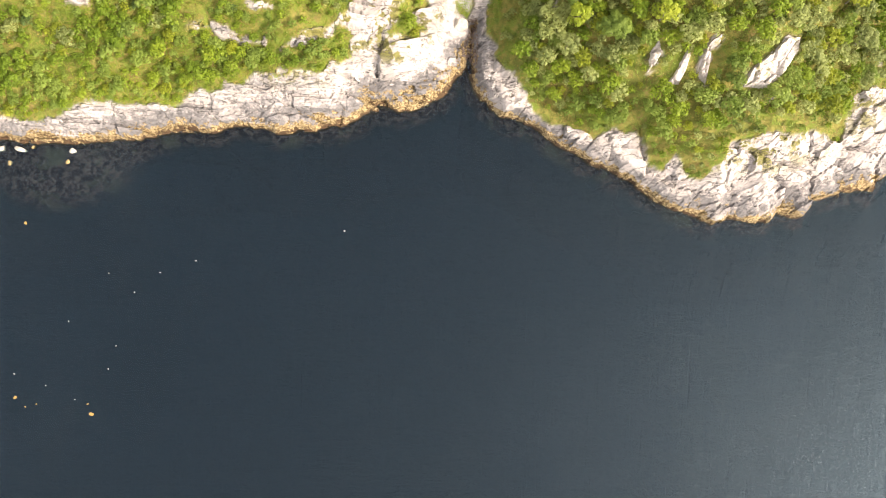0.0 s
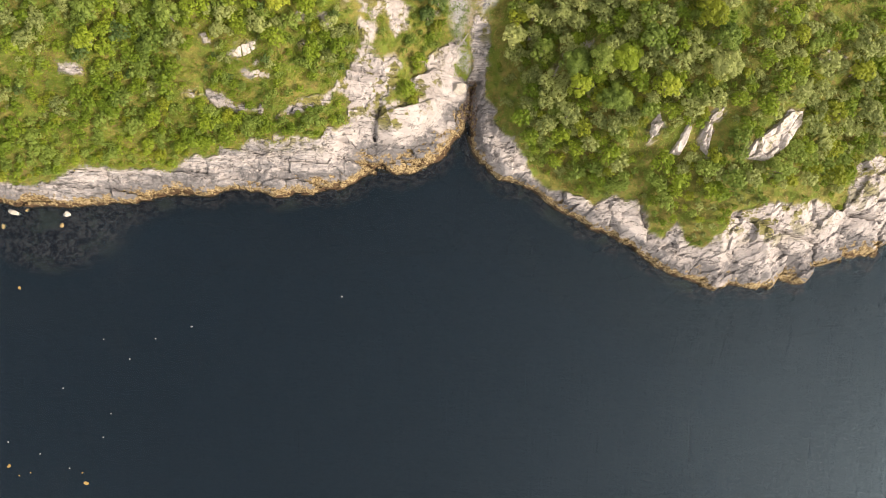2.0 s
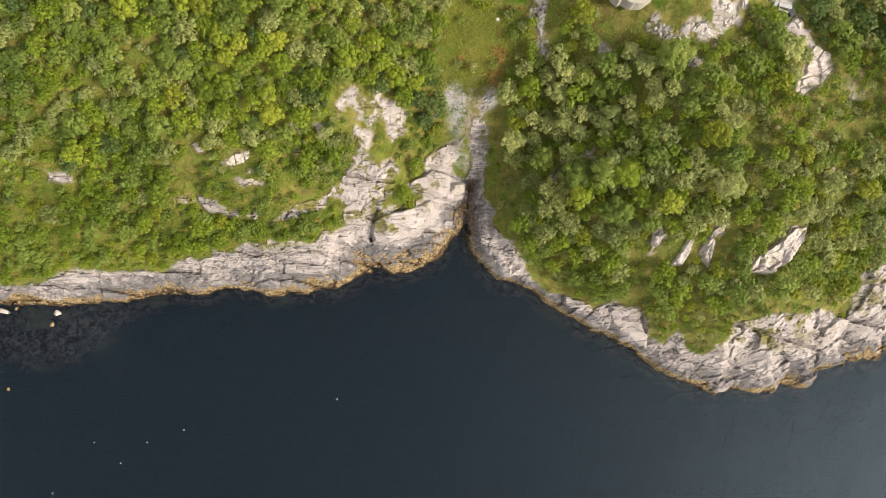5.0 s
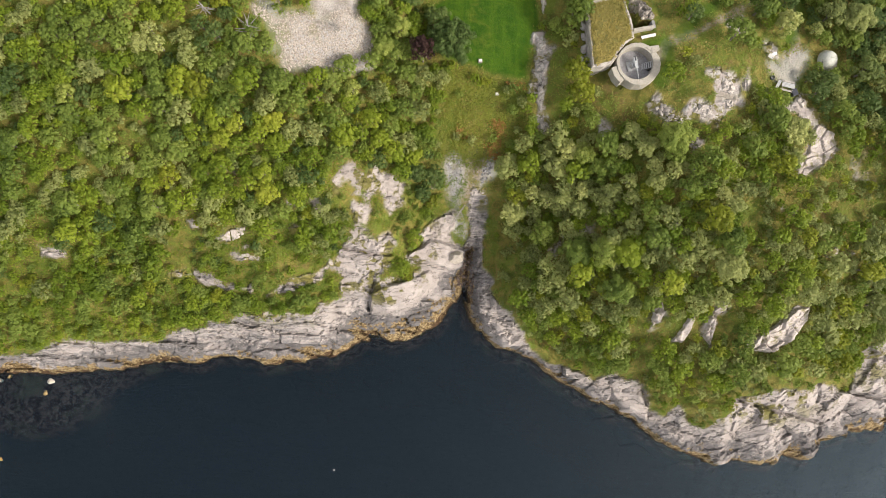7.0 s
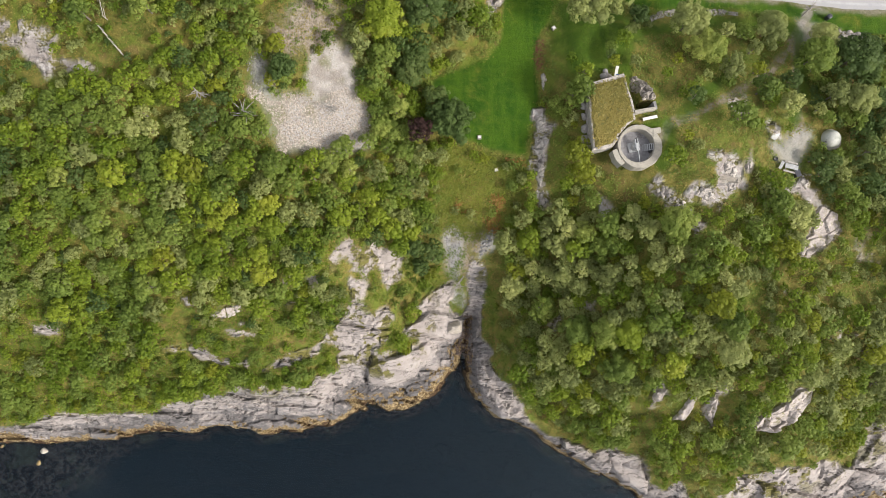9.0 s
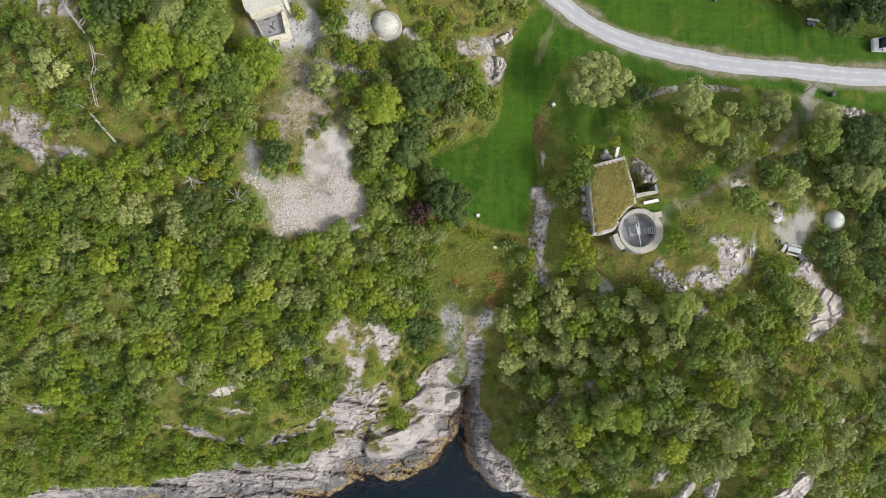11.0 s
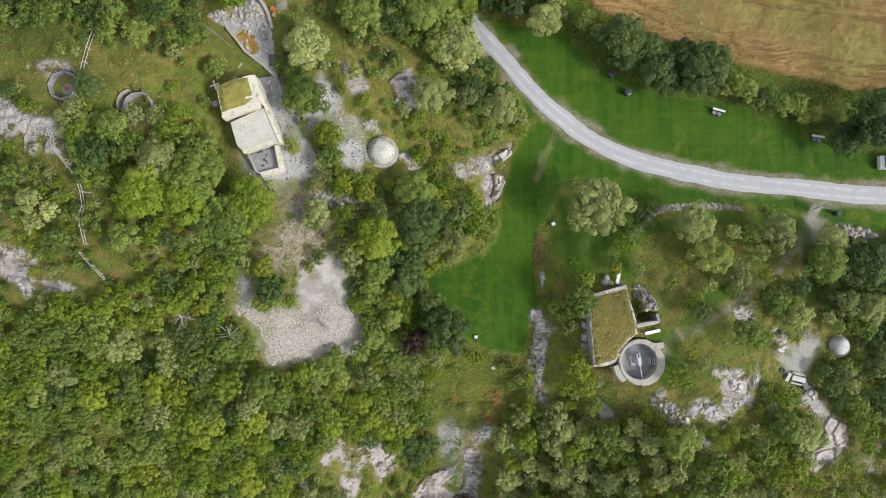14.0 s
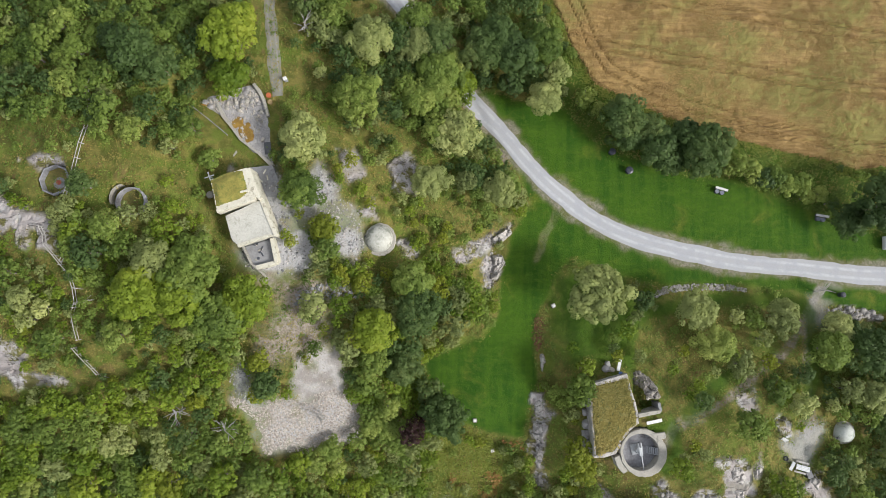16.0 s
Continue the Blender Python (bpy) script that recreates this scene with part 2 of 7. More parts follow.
def plain_material(name, a, b, scale=3.0, rough=0.85, metal=0.0, bump=0.3, spread=(0.35, 0.65), stain=None, stain_at=(0.55, 0.7)):
    """Two shades of one stuff at two scales, with stains of a third."""
    n = Nodes(name)
    p = n.place()
    fine, wide = n.noise(p, scale * 4, 5, 0.65), n.noise(p, scale * 0.5, 4, 0.6)
    colour = n.mix(n.span(n.maths("ADD", n.maths("MULTIPLY", fine, 0.5), n.maths("MULTIPLY", wide, 0.5)), *spread), a, b)
    if stain:
        colour = n.mix(n.span(n.noise(p, scale * 0.9, 6, 0.7, 0.5), *stain_at, 0, 0.85), colour, stain)
    n.bump(fine, bump, 0.05)
    return n.finish(colour, rough, metal)


GROUND, WATER = ground_material(), water_material()
LEAF_GREEN = leaf_material("leaves_green", (0.073, 0.122, 0.020), (0.171, 0.240, 0.044), (0.336, 0.381, 0.092))
LEAF_FRESH = leaf_material("leaves_fresh", (0.108, 0.173, 0.014), (0.212, 0.282, 0.025), (0.350, 0.383, 0.047))
LEAF_DARK = leaf_material("leaves_dark", (0.040, 0.075, 0.019), (0.085, 0.138, 0.036), (0.172, 0.216, 0.062))
LEAF_GREY = leaf_material("leaves_silver", (0.144, 0.180, 0.057), (0.285, 0.326, 0.110), (0.481, 0.504, 0.189))
LEAF_YELLOW = leaf_material("leaves_yellow_green", (0.128, 0.162, 0.014), (0.226, 0.264, 0.023), (0.322, 0.338, 0.040))
LEAF_PURPLE = leaf_material("leaves_purple", (0.025, 0.013, 0.013), (0.05, 0.026, 0.024), (0.08, 0.042, 0.04))
LEAF_HEATH = leaf_material("heath_tufts", (0.110, 0.112, 0.022), (0.230, 0.195, 0.050), (0.370, 0.290, 0.095), 0.2)
LEAF_MARSH = leaf_material("marsh_leaves", (0.085, 0.12, 0.015), (0.17, 0.20, 0.026), (0.27, 0.27, 0.05), 0.25)
BARK = plain_material("bark", (0.10, 0.085, 0.07), (0.22, 0.20, 0.18), 4.0)
DEAD_WOOD = plain_material("dead_wood", (0.18, 0.17, 0.158), (0.31, 0.297, 0.278), 5.0)
CONCRETE = plain_material("old_concrete", (0.244, 0.232, 0.203), (0.336, 0.319, 0.278), 1.2, 0.9, 0, 0.4, (0.3, 0.7), (0.128, 0.122, 0.110), (0.56, 0.72))
# the bunker walls' sunlit pale yellow is put into this concrete's colour
CONCRETE_PALE = plain_material("sunlit_pale_concrete", (0.44, 0.418, 0.335), (0.53, 0.508, 0.43), 1.5, 0.9, 0, 0.3, (0.3, 0.7), (0.205, 0.185, 0.140), (0.5, 0.68))
PIT_FLOOR = plain_material("stained_pit_floor", (0.160, 0.160, 0.173), (0.272, 0.272, 0.289), 1.0, 0.85, 0, 0.4, (0.3, 0.7), (0.112, 0.104, 0.099), (0.52, 0.68))
CONCRETE_GREY = plain_material("grey_concrete", (0.173, 0.173, 0.180), (0.245, 0.245, 0.252), 1.0, 0.9, 0, 0.4, (0.3, 0.7), (0.115, 0.108, 0.108), (0.55, 0.7))
CONCRETE_MOSSY = plain_material("mossy_concrete", (0.34, 0.333, 0.295), (0.46, 0.45, 0.405), 1.0, 0.9, 0, 0.4, (0.3, 0.7), (0.23, 0.235, 0.19), (0.54, 0.72))
STONE = plain_material("loose_stone", (0.245, 0.223, 0.194), (0.432, 0.396, 0.346), 1.6, 0.9, 0, 0.4, (0.35, 0.65), (0.158, 0.144, 0.130), (0.56, 0.7))
STONE_GREY = plain_material("grey_stone", (0.202, 0.194, 0.194), (0.360, 0.346, 0.338), 1.6, 0.9, 0, 0.4, (0.35, 0.65), (0.122, 0.115, 0.108), (0.56, 0.7))
WRACK = plain_material("wrack_covered_stone", (0.128, 0.080, 0.028), (0.360, 0.272, 0.128), 2.5, 0.7, 0, 0.5)
WOOD_GREY = plain_material("weathered_wood", (0.274, 0.259, 0.238), (0.396, 0.382, 0.360), 6.0)
WOOD_WHITE = plain_material("white_painted_wood", (0.504, 0.504, 0.497), (0.576, 0.576, 0.569), 4.0, 0.6)
WOOD_DARK = plain_material("dark_stained_wood", (0.035, 0.04, 0.055), (0.07, 0.075, 0.09), 5.0, 0.6)
STEEL = plain_material("grey_painted_steel", (0.302, 0.317, 0.331), (0.396, 0.410, 0.425), 5.0, 0.5, 0.2)
STEEL_DARK = plain_material("dark_steel", (0.05, 0.055, 0.06), (0.10, 0.10, 0.105), 5.0, 0.5, 0.4)
ORANGE = plain_material("orange_plastic", (0.34, 0.085, 0.03), (0.42, 0.12, 0.045), 6.0, 0.5)
BLACK = plain_material("black_plastic", (0.018, 0.02, 0.03), (0.035, 0.04, 0.055), 6.0, 0.45)
PAINT_WHITE = plain_material("white_car_paint", (0.533, 0.540, 0.547), (0.562, 0.569, 0.576), 1.0, 0.25, 0, 0.0)
GLASS_DARK = plain_material("tinted_glass", (0.012, 0.014, 0.02), (0.02, 0.022, 0.03), 1.0, 0.08, 0, 0.0)
MOSS_ORANGE = plain_material("orange_moss", (0.15, 0.085, 0.015), (0.27, 0.165, 0.03), 3.0, 0.95, 0, 0.6, (0.35, 0.65), (0.095, 0.082, 0.025))
TURF = plain_material("dry_turf", (0.095, 0.097, 0.022), (0.184, 0.152, 0.045), 1.4, 0.95, 0, 0.9, (0.35, 0.65), (0.074, 0.084, 0.019), (0.5, 0.65))
TURF_MOSSY = plain_material("mossy_turf", (0.131, 0.128, 0.025), (0.230, 0.198, 0.043), 1.6, 0.95, 0, 0.9, (0.35, 0.65), (0.092, 0.113, 0.021), (0.5, 0.65))
KELP = plain_material("yellow_kelp", (0.324, 0.194, 0.043), (0.432, 0.302, 0.101), 5.0, 0.5)
FOAM = plain_material("pale_foam", (0.360, 0.396, 0.403), (0.468, 0.490, 0.497), 5.0, 0.6)

# ---- the lie of the land: shore, hills, and what covers them ----
COAST_WEST = [(-600, 20), (-160, 30), (-87.2, 31.9), (-80.9, 31.7), (-74.7, 31.8), (-66.4, 31.4), (-62.2, 32.0), (-55.0, 33.0), (-49.9, 34.2), (-45.2, 33.6),
              (-40.6, 34.5), (-35.4, 34.4), (-32.2, 33.2), (-27.0, 33.9), (-20.8, 34.5), (-17.2, 36.4), (-14.9, 38.5), (-9.4, 36.9), (-4.2, 38.5), (-0.6, 41.4),
              (2.8, 45.8), (4.3, 50.2), (4.8, 53.7)]
COAST_EAST = [(5.3, 53.7), (5.4, 50.0), (4.9, 45.3), (5.8, 41.7), (8.3, 38.4), (10.5, 36.3), (16.5, 34.5), (19.1, 32.5), (22.7, 29.9), (27.8, 27.2), (33.9, 23.7),
              (37.9, 21.0), (42.9, 18.5), (49.5, 15.9), (52.1, 17.6), (56.1, 16.1), (59.8, 15.9), (60.9, 17.9), (65.8, 17.3), (68.0, 20.0), (72.4, 21.2),
              (72.3, 22.5), (79.6, 21.8), (82.1, 25.3), (88, 32), (120, 52), (170, 66), (600, 90)]


def lattice(ix, iy, seed):
    """A fixed random number between 0 and 1 for each whole-numbered place."""
    h = (ix.astype(np.int64) * 374761393 + iy.astype(np.int64) * 668265263 + seed * 2147483647) & 0xFFFFFFFF
    h = ((h ^ (h >> 13)) * 1274126177) & 0xFFFFFFFF
    h = ((h ^ (h >> 16)) * 1540483477) & 0xFFFFFFFF
    return ((h ^ (h >> 15)) & 0xFFFFFF) / 0xFFFFFF


def smooth_noise(x, y, size, seed):
    """Value noise from -1 to 1 with features of that many metres."""
    u, v = np.asarray(x, float) / size, np.asarray(y, float) / size
    iu, iv = np.floor(u), np.floor(v)
    fu, fv = u - iu, v - iv
    fu, fv = fu * fu * (3 - 2 * fu), fv * fv * (3 - 2 * fv)
    a = lattice(iu, iv, seed) * (1 - fu) + lattice(iu + 1, iv, seed) * fu
    b = lattice(iu, iv + 1, seed) * (1 - fu) + lattice(iu + 1, iv + 1, seed) * fu
    return 2 * (a * (1 - fv) + b * fv) - 1


def fractal(x, y, size, seed, octaves=4):
    total, gain = 0.0, 1.0
    for k in range(octaves):
        total = total + gain * smooth_noise(x, y, size / 2 ** k, seed + 17 * k)
        gain *= 0.5
    return total / 1.6


def blocks(x, y, size, seed, stretch=1.0, angle=0.0):
    """Broken rock: for each place the random number of its block, and the distance to the crack beside it."""
    c, s = math.cos(angle), math.sin(angle)
    u, v = (c * x + s * y) / (size * stretch), (c * y - s * x) / size
    u = u + 0.25 * smooth_noise(x, y, size * 1.3, seed + 5)
    v = v + 0.25 * smooth_noise(x, y, size * 1.3, seed + 6)
    iu, iv = np.floor(u), np.floor(v)
    near, second, who = np.full(u.shape, 9.0), np.full(u.shape, 9.0), np.zeros(u.shape)
    slope = np.zeros(u.shape)
    for du in (-1, 0, 1):
        for dv in (-1, 0, 1):
            cu, cv = iu + du, iv + dv
            px, py = cu + 0.1 + 0.8 * lattice(cu, cv, seed), cv + 0.1 + 0.8 * lattice(cu, cv, seed + 1)
            d = np.hypot(u - px, v - py)
            closer = d < near
            second = np.where(closer, near, np.minimum(second, d))
            who = np.where(closer, lattice(cu, cv, seed + 2), who)
            slope = np.where(closer, (u - px) * (lattice(cu, cv, seed + 3) - 0.5) + (v - py) * (lattice(cu, cv, seed + 4) - 0.5), slope)
            near = np.where(closer, d, near)
    return who, second - near, slope


def ramp(a, b, v):
    k = np.clip((v - a) / (b - a), 0, 1)
    return k * k * (3 - 2 * k)


def away(x, y, line, closed=False):
    """Metres from a line of points."""
    best = np.full(np.shape(x), 1e9)
    ends = line[1:] + line[:1] if closed else line[1:]
    for (ax, ay), (bx, by) in zip(line, ends):
        dx, dy = bx - ax, by - ay
        k = np.clip(((x - ax) * dx + (y - ay) * dy) / (dx * dx + dy * dy), 0, 1)
        best = np.minimum(best, (x - ax - k * dx) ** 2 + (y - ay - k * dy) ** 2)
    return np.sqrt(best)


def inside(x, y, ring):
    odd = np.zeros(np.shape(x), bool)
    for (ax, ay), (bx, by) in zip(ring, ring[1:] + ring[:1]):
        if ay != by:
            odd ^= ((ay > y) != (by > y)) & (x < (bx - ax) * (y - ay) / (by - ay) + ax)
    return odd


def depth_in(x, y, ring):
    """Metres inside a closed outline; negative outside."""
    d = away(x, y, ring, True)
    return np.where(inside(x, y, ring), d, -d)


LAND = COAST_WEST + COAST_EAST + [(600, 900), (-600, 900)]
LAWN = [(-0.3, 83.5), (-1.5, 91.3), (2.2, 93.2), (7.2, 94.6), (9.5, 98.5), (9.8, 104.7), (11.3, 110.5), (14.3, 115.1), (12.3, 120.8), (8.2, 126.4),
    (5.0, 133.5), (20.0, 130.3), (25.3, 124.2), (37.7, 120.1), (44.8, 119.3), (55.4, 115.7), (60.6, 112.9), (71.9, 110.5), (99.2, 108.8), (98.1,
    97.1), (69.3, 99.0), (61.6, 99.9), (58.2, 101.3), (46.0, 103.3), (33.7, 102.9), (28.5, 104.5), (20.6, 106.9), (18.4, 104.8), (16.3, 99.9), (14.8,
    96.3), (15.4, 88.4), (14.1, 84.5), (13.6, 79.6), (8.3, 80.2), (5.3, 81.9), (2.3, 82.4)]
ROCK_SHORE_WEST = [(-88.9, 27.8), (-87.0, 35.2), (-79.4, 34.0), (-76.6, 33.6), (-71.2, 35.1), (-68.3, 36.9), (-61.9, 37.5), (-55.5, 36.9), (-48.6,
    37.6), (-44.4, 39.5), (-40.6, 40.8), (-35.9, 40.4), (-34.5, 42.0), (-27.6, 41.4), (-22.2, 41.2), (-20.3, 43.6), (-17.8, 45.6), (-16.6, 48.5),
    (-18.3, 50.3), (-19.8, 49.2), (-25.1, 45.5), (-29.0, 45.0), (-26.8, 46.9), (-21.2, 49.4), (-18.2, 51.7), (-16.7, 53.1), (-13.4, 53.1), (-8.7,
    54.6), (-8.8, 50.4), (-11.3, 47.7), (-6.0, 48.6), (-3.6, 50.1), (-6.4, 51.4), (-4.5, 53.5), (-2.1, 55.2), (-3.1, 56.3), (0.3, 59.2), (1.6, 60.2),
    (1.9, 57.9), (0.7, 56.4), (4.7, 54.2), (5.6, 47.9), (1.0, 40.6), (-4.2, 36.4), (-14.6, 35.4), (-22.8, 31.2), (-59.9, 28.0)]
ROCK_KNOLL_WEST = [(-18.9, 49.4), (-17.2, 53.1), (-14.9, 55.1), (-14.2, 58.4), (-15.5, 60.1), (-17.4, 60.9), (-17.7, 63.4), (-15.6, 65.8), (-13.0,
    66.7), (-8.6, 65.3), (-6.6, 63.7), (-6.7, 60.5), (-8.7, 58.4), (-9.6, 62.0), (-12.2, 62.2), (-11.4, 59.6), (-13.1, 56.6), (-11.4, 54.9), (-8.7,
    56.6), (-7.8, 54.7), (-8.8, 50.4), (-13.8, 47.6)]
ROCK_SHORE_EAST = [(5.6, 63.0), (7.5, 63.0), (7.8, 56.0), (7.0, 53.0), (8.6, 48.8), (9.2, 45.8), (11.4, 42.8), (13.5, 39.8), (15.8, 36.5), (18.4,
    34.4), (23.3, 32.8), (27.1, 31.4), (30.3, 31.2), (34.2, 31.8), (35.7, 28.1), (37.0, 25.5), (39.2, 25.1), (40.9, 27.3), (43.0, 23.8), (45.8, 22.9),
    (48.2, 25.0), (49.5, 28.1), (53.3, 28.9), (55.7, 29.9), (61.1, 29.8), (65.8, 30.6), (70.6, 29.4), (71.6, 34.5), (72.6, 37.4), (77.6, 38.3), (90.8,
    42.2), (99.0, 17.8), (57.9, 11.7), (46.9, 13.6), (31.8, 21.4), (16.5, 31.4), (8.3, 35.5), (4.1, 43.7)]
ROCK_GULLY_WEST = [(-3.9, 55.7), (-1.1, 58.6), (1.0, 60.5), (2.5, 58.7), (2.5, 57.2), (0.9, 55.1), (-2.1, 54.7)]
ROCK_STRIP = [(14.8, 86.7), (15.9, 86.7), (16.4, 84.8), (17.6, 84.1), (17.2, 82.4), (16.6, 80.3), (16.7, 76.4), (17.2, 73.7), (16.9, 71.7), (15.7,
    71.7), (15.2, 73.7), (15.1, 76.3), (14.3, 78.1), (14.3, 81.5), (14.8, 83.3)]
ROCK_PIT_EAST = [(39.4, 78.4), (41.3, 78.8), (43.2, 78.4), (45.0, 76.7), (44.6, 73.5), (42.4, 72.6), (41.2, 70.6), (39.0, 71.3), (36.2, 71.8), (36.3, 74.0), (38.1, 74.5), (40.1, 74.1), (40.6, 75.4), (40.5, 77.0)]
ROCK_BITS = [[(45.0, 77.4), (46.1, 79.0), (46.9, 77.4), (45.8, 75.6), (44.4, 75.8)], [(31.3, 74.2), (32.6, 75.3), (33.7, 73.8), (32.5, 72.0)], [(33.4, 72.9), (35.6, 72.8), (35.5, 71.0), (33.9, 71.2)],
    [(43.2, 87.1), (45.9, 87.9), (47.2, 84.8), (45.0, 84.9)], [(49.0, 84.3), (50.9, 83.8), (51.5, 81.4), (49.6, 82.2)], [(23.3, 74.5), (24.1, 74.9), (26.5, 71.2), (25.5, 70.5)],
    [(-14.1, 121.0), (-11.5, 120.9), (-10.0, 117.5), (-12.1, 115.9)], [(-7.0, 119.3), (-4.3, 121.2), (-1.1, 118.7), (-2.9, 115.4), (-5.9, 115.8)], [(-10.8, 112.6), (-8.7, 114.3), (-7.9, 111.3)],
    [(-5.8, 108.2), (-4.8, 109.0), (-2.0, 106.8), (-2.9, 105.7)], [(-53.2, 117.6), (-49.8, 118.3), (-46.3, 116.8), (-48.8, 115.5)], [(-28.2, 117.2), (-27.4, 118.6), (-27.0, 115.6), (-27.9, 115.4)]]
ROCK_SPUR = [(53.9, 63.8), (54.4, 66.0), (56.2, 67.4), (56.6, 70.2), (57.9, 71.8), (60.6, 70.6), (60.9, 67.9), (58.8, 65.5), (56.9, 64.7), (55.8, 63.4)]
ROCK_BLUFF = [(49.7, 36.7), (50.4, 39.3), (53.5, 41.5), (55.3, 43.6), (58.1, 43.9), (57.7, 41.4), (56.0, 38.3), (53.2, 36.2)]
ROCK_TOOTH = [(37.8, 37.9), (39.0, 40.1), (40.2, 42.6), (40.9, 42.2), (40.6, 39.7), (39.7, 37.6)]
ROCK_TOOTH_TWO = [(42.5, 38.9), (42.5, 41.8), (43.3, 43.4), (45.2, 44.5), (45.2, 43.1), (44.0, 42.3), (44.1, 40.0), (43.8, 37.3)]
ROCK_CLEFT = [(34.4, 39.8), (34.5, 42.8), (35.6, 44.6), (36.5, 42.9), (35.6, 40.9)]
ROCK_LEDGE = [(-36.5, 54.2), (-34.0, 55.8), (-31.4, 56.2), (-31.6, 54.8), (-34.0, 53.6)]
ROCK_LEDGE_LOW = [(-34.5, 51.7), (-31.5, 52.2), (-30.2, 51.1), (-33.0, 50.7)]
ROCK_LEDGE_WEST = [(-68.4, 53.1), (-66.9, 53.5), (-64.6, 52.6), (-61.0, 52.0), (-60.8, 51.1), (-65.1, 51.3), (-68.3, 52.2)]
ROCK_LEDGE_MID = [(-46.3, 49.0), (-41.7, 49.6), (-36.6, 47.3), (-31.8, 46.6), (-32.0, 45.8), (-37.7, 46.3), (-42.0, 48.3), (-46.0, 48.3)]
ROCK_FAR_WEST = [(-61.2, 114.0), (-57.6, 114.0), (-54.6, 113.3), (-53.3, 111.5), (-49.4, 111.0), (-47.6, 108.8), (-47.8, 106.7), (-50.3, 106.0),
    (-52.7, 106.1), (-53.3, 108.3), (-55.8, 107.8), (-61.0, 108.3)]
ROCK_MID_WEST = [(-63.4, 95.8), (-59.1, 95.1), (-55.8, 94.7), (-54.3, 93.8), (-52.9, 92.8), (-54.6, 92.3), (-54.1, 90.6), (-51.0, 89.9), (-47.9,
    89.4), (-47.2, 87.9), (-50.5, 88.3), (-55.5, 87.7), (-57.7, 89.4), (-58.9, 91.7), (-64.1, 92.1)]
ROCK_BRINK = [(4.5, 108.5), (8.1, 109.9), (11.3, 112.4), (11.3, 110.7), (9.1, 108.2), (10.5, 106.1), (9.3, 103.4), (8.2, 101.5), (7.1, 102.0), (6.9,
    105.1), (8.0, 107.5), (4.5, 106.9)]
ROCK_WALL_EAST = [(59.0, 99.6), (61.6, 100.0), (66.0, 99.5), (67.2, 98.4), (63.3, 98.2), (59.8, 98.7)]
ROCK_BELOW_PIT = [(31.6, 73.3), (33.4, 73.8), (35.4, 71.8), (37.8, 69.4), (39.0, 68.2), (38.0, 66.9), (36.7, 68.9), (34.7, 71.6)]
ROCK_PAD = [(52.2, 73.6), (53.7, 75.1), (54.8, 77.2), (56.7, 76.2), (56.1, 74.6), (58.0, 73.6), (57.4, 71.5), (55.5, 72.0), (54.1, 73.2)]
SCREE = [(-27.5, 86.8), (-24.2, 85.7), (-20.3, 86.6), (-17.3, 86.5), (-13.7, 88.0), (-11.6, 86.7), (-10.7, 83.7), (-10.9, 80.4), (-13.7, 79.5), (-17.6, 79.5), (-22.3, 78.4), (-24.0, 78.6), (-24.0, 81.0), (-25.4, 83.7)]
GRAVEL_SLOPE = [(-18.2, 92.1), (-16.3, 92.9), (-13.9, 94.6), (-13.0, 93.5), (-12.1, 89.2), (-12.6, 86.8), (-18.9, 85.8), (-19.5, 88.9)]
GRAVEL_GREY = [(-27.2, 90.6), (-26.0, 91.7), (-25.0, 90.6), (-24.9, 85.7), (-26.4, 85.6), (-27.5, 87.1)]
SOIL_TOP = [(-23.8, 92.9), (-22.5, 96.4), (-20.2, 101.0), (-18.3, 102.2), (-13.8, 102.6), (-13.9, 99.8), (-14.7, 95.3), (-17.0, 92.9), (-20.1, 91.2),
    (-23.1, 91.8)]
GRAVEL_BUNKER = [(-23.5, 117.8), (-21.4, 118.6), (-20.5, 114.6), (-16.3, 118.6), (-14.0, 115.7), (-13.9, 111.6), (-10.9, 110.4), (-9.3, 108.2),
    (-10.8, 105.7), (-13.1, 107.0), (-13.9, 110.8), (-16.1, 112.1), (-17.9, 109.5), (-16.8, 105.0), (-18.7, 103.7), (-20.8, 103.5), (-21.3, 107.6),
    (-22.6, 112.0)]
GRAVEL_BURN = [(0.6, 68.4), (2.0, 69.2), (3.4, 68.2), (3.3, 63.7), (3.5, 59.4), (4.2, 56.0), (2.8, 56.1), (1.7, 61.7)]
GRAVEL_BURN_EAST = [(6.8, 66.8), (8.8, 68.8), (8.4, 65.8), (6.4, 63.7)]
GRAVEL_PAD = [(49.5, 80.7), (51.8, 80.5), (53.6, 82.5), (56.1, 82.7), (54.8, 78.1), (53.5, 76.8), (51.2, 77.8)]
BOG = [(4.4, 68.7), (9.0, 68.8), (7.4, 63.8), (5.6, 60.5), (4.1, 62.7)]
OPEN_PIT = [(22.6, 89.8), (29.5, 98.7), (28.2, 101.6), (33.7, 102.0), (46.0, 102.7), (56.4, 100.7), (54.0, 95.7), (49.9, 92.0), (46.9, 90.2), (47.8,
    86.7), (52.7, 84.3), (56.5, 85.2), (58.1, 81.9), (56.4, 76.8), (51.1, 75.1), (46.4, 76.8), (43.7, 71.9), (39.0, 68.6), (34.3, 71.8), (26.3, 71.8),
    (23.1, 73.0), (24.0, 76.5), (22.1, 79.8)]
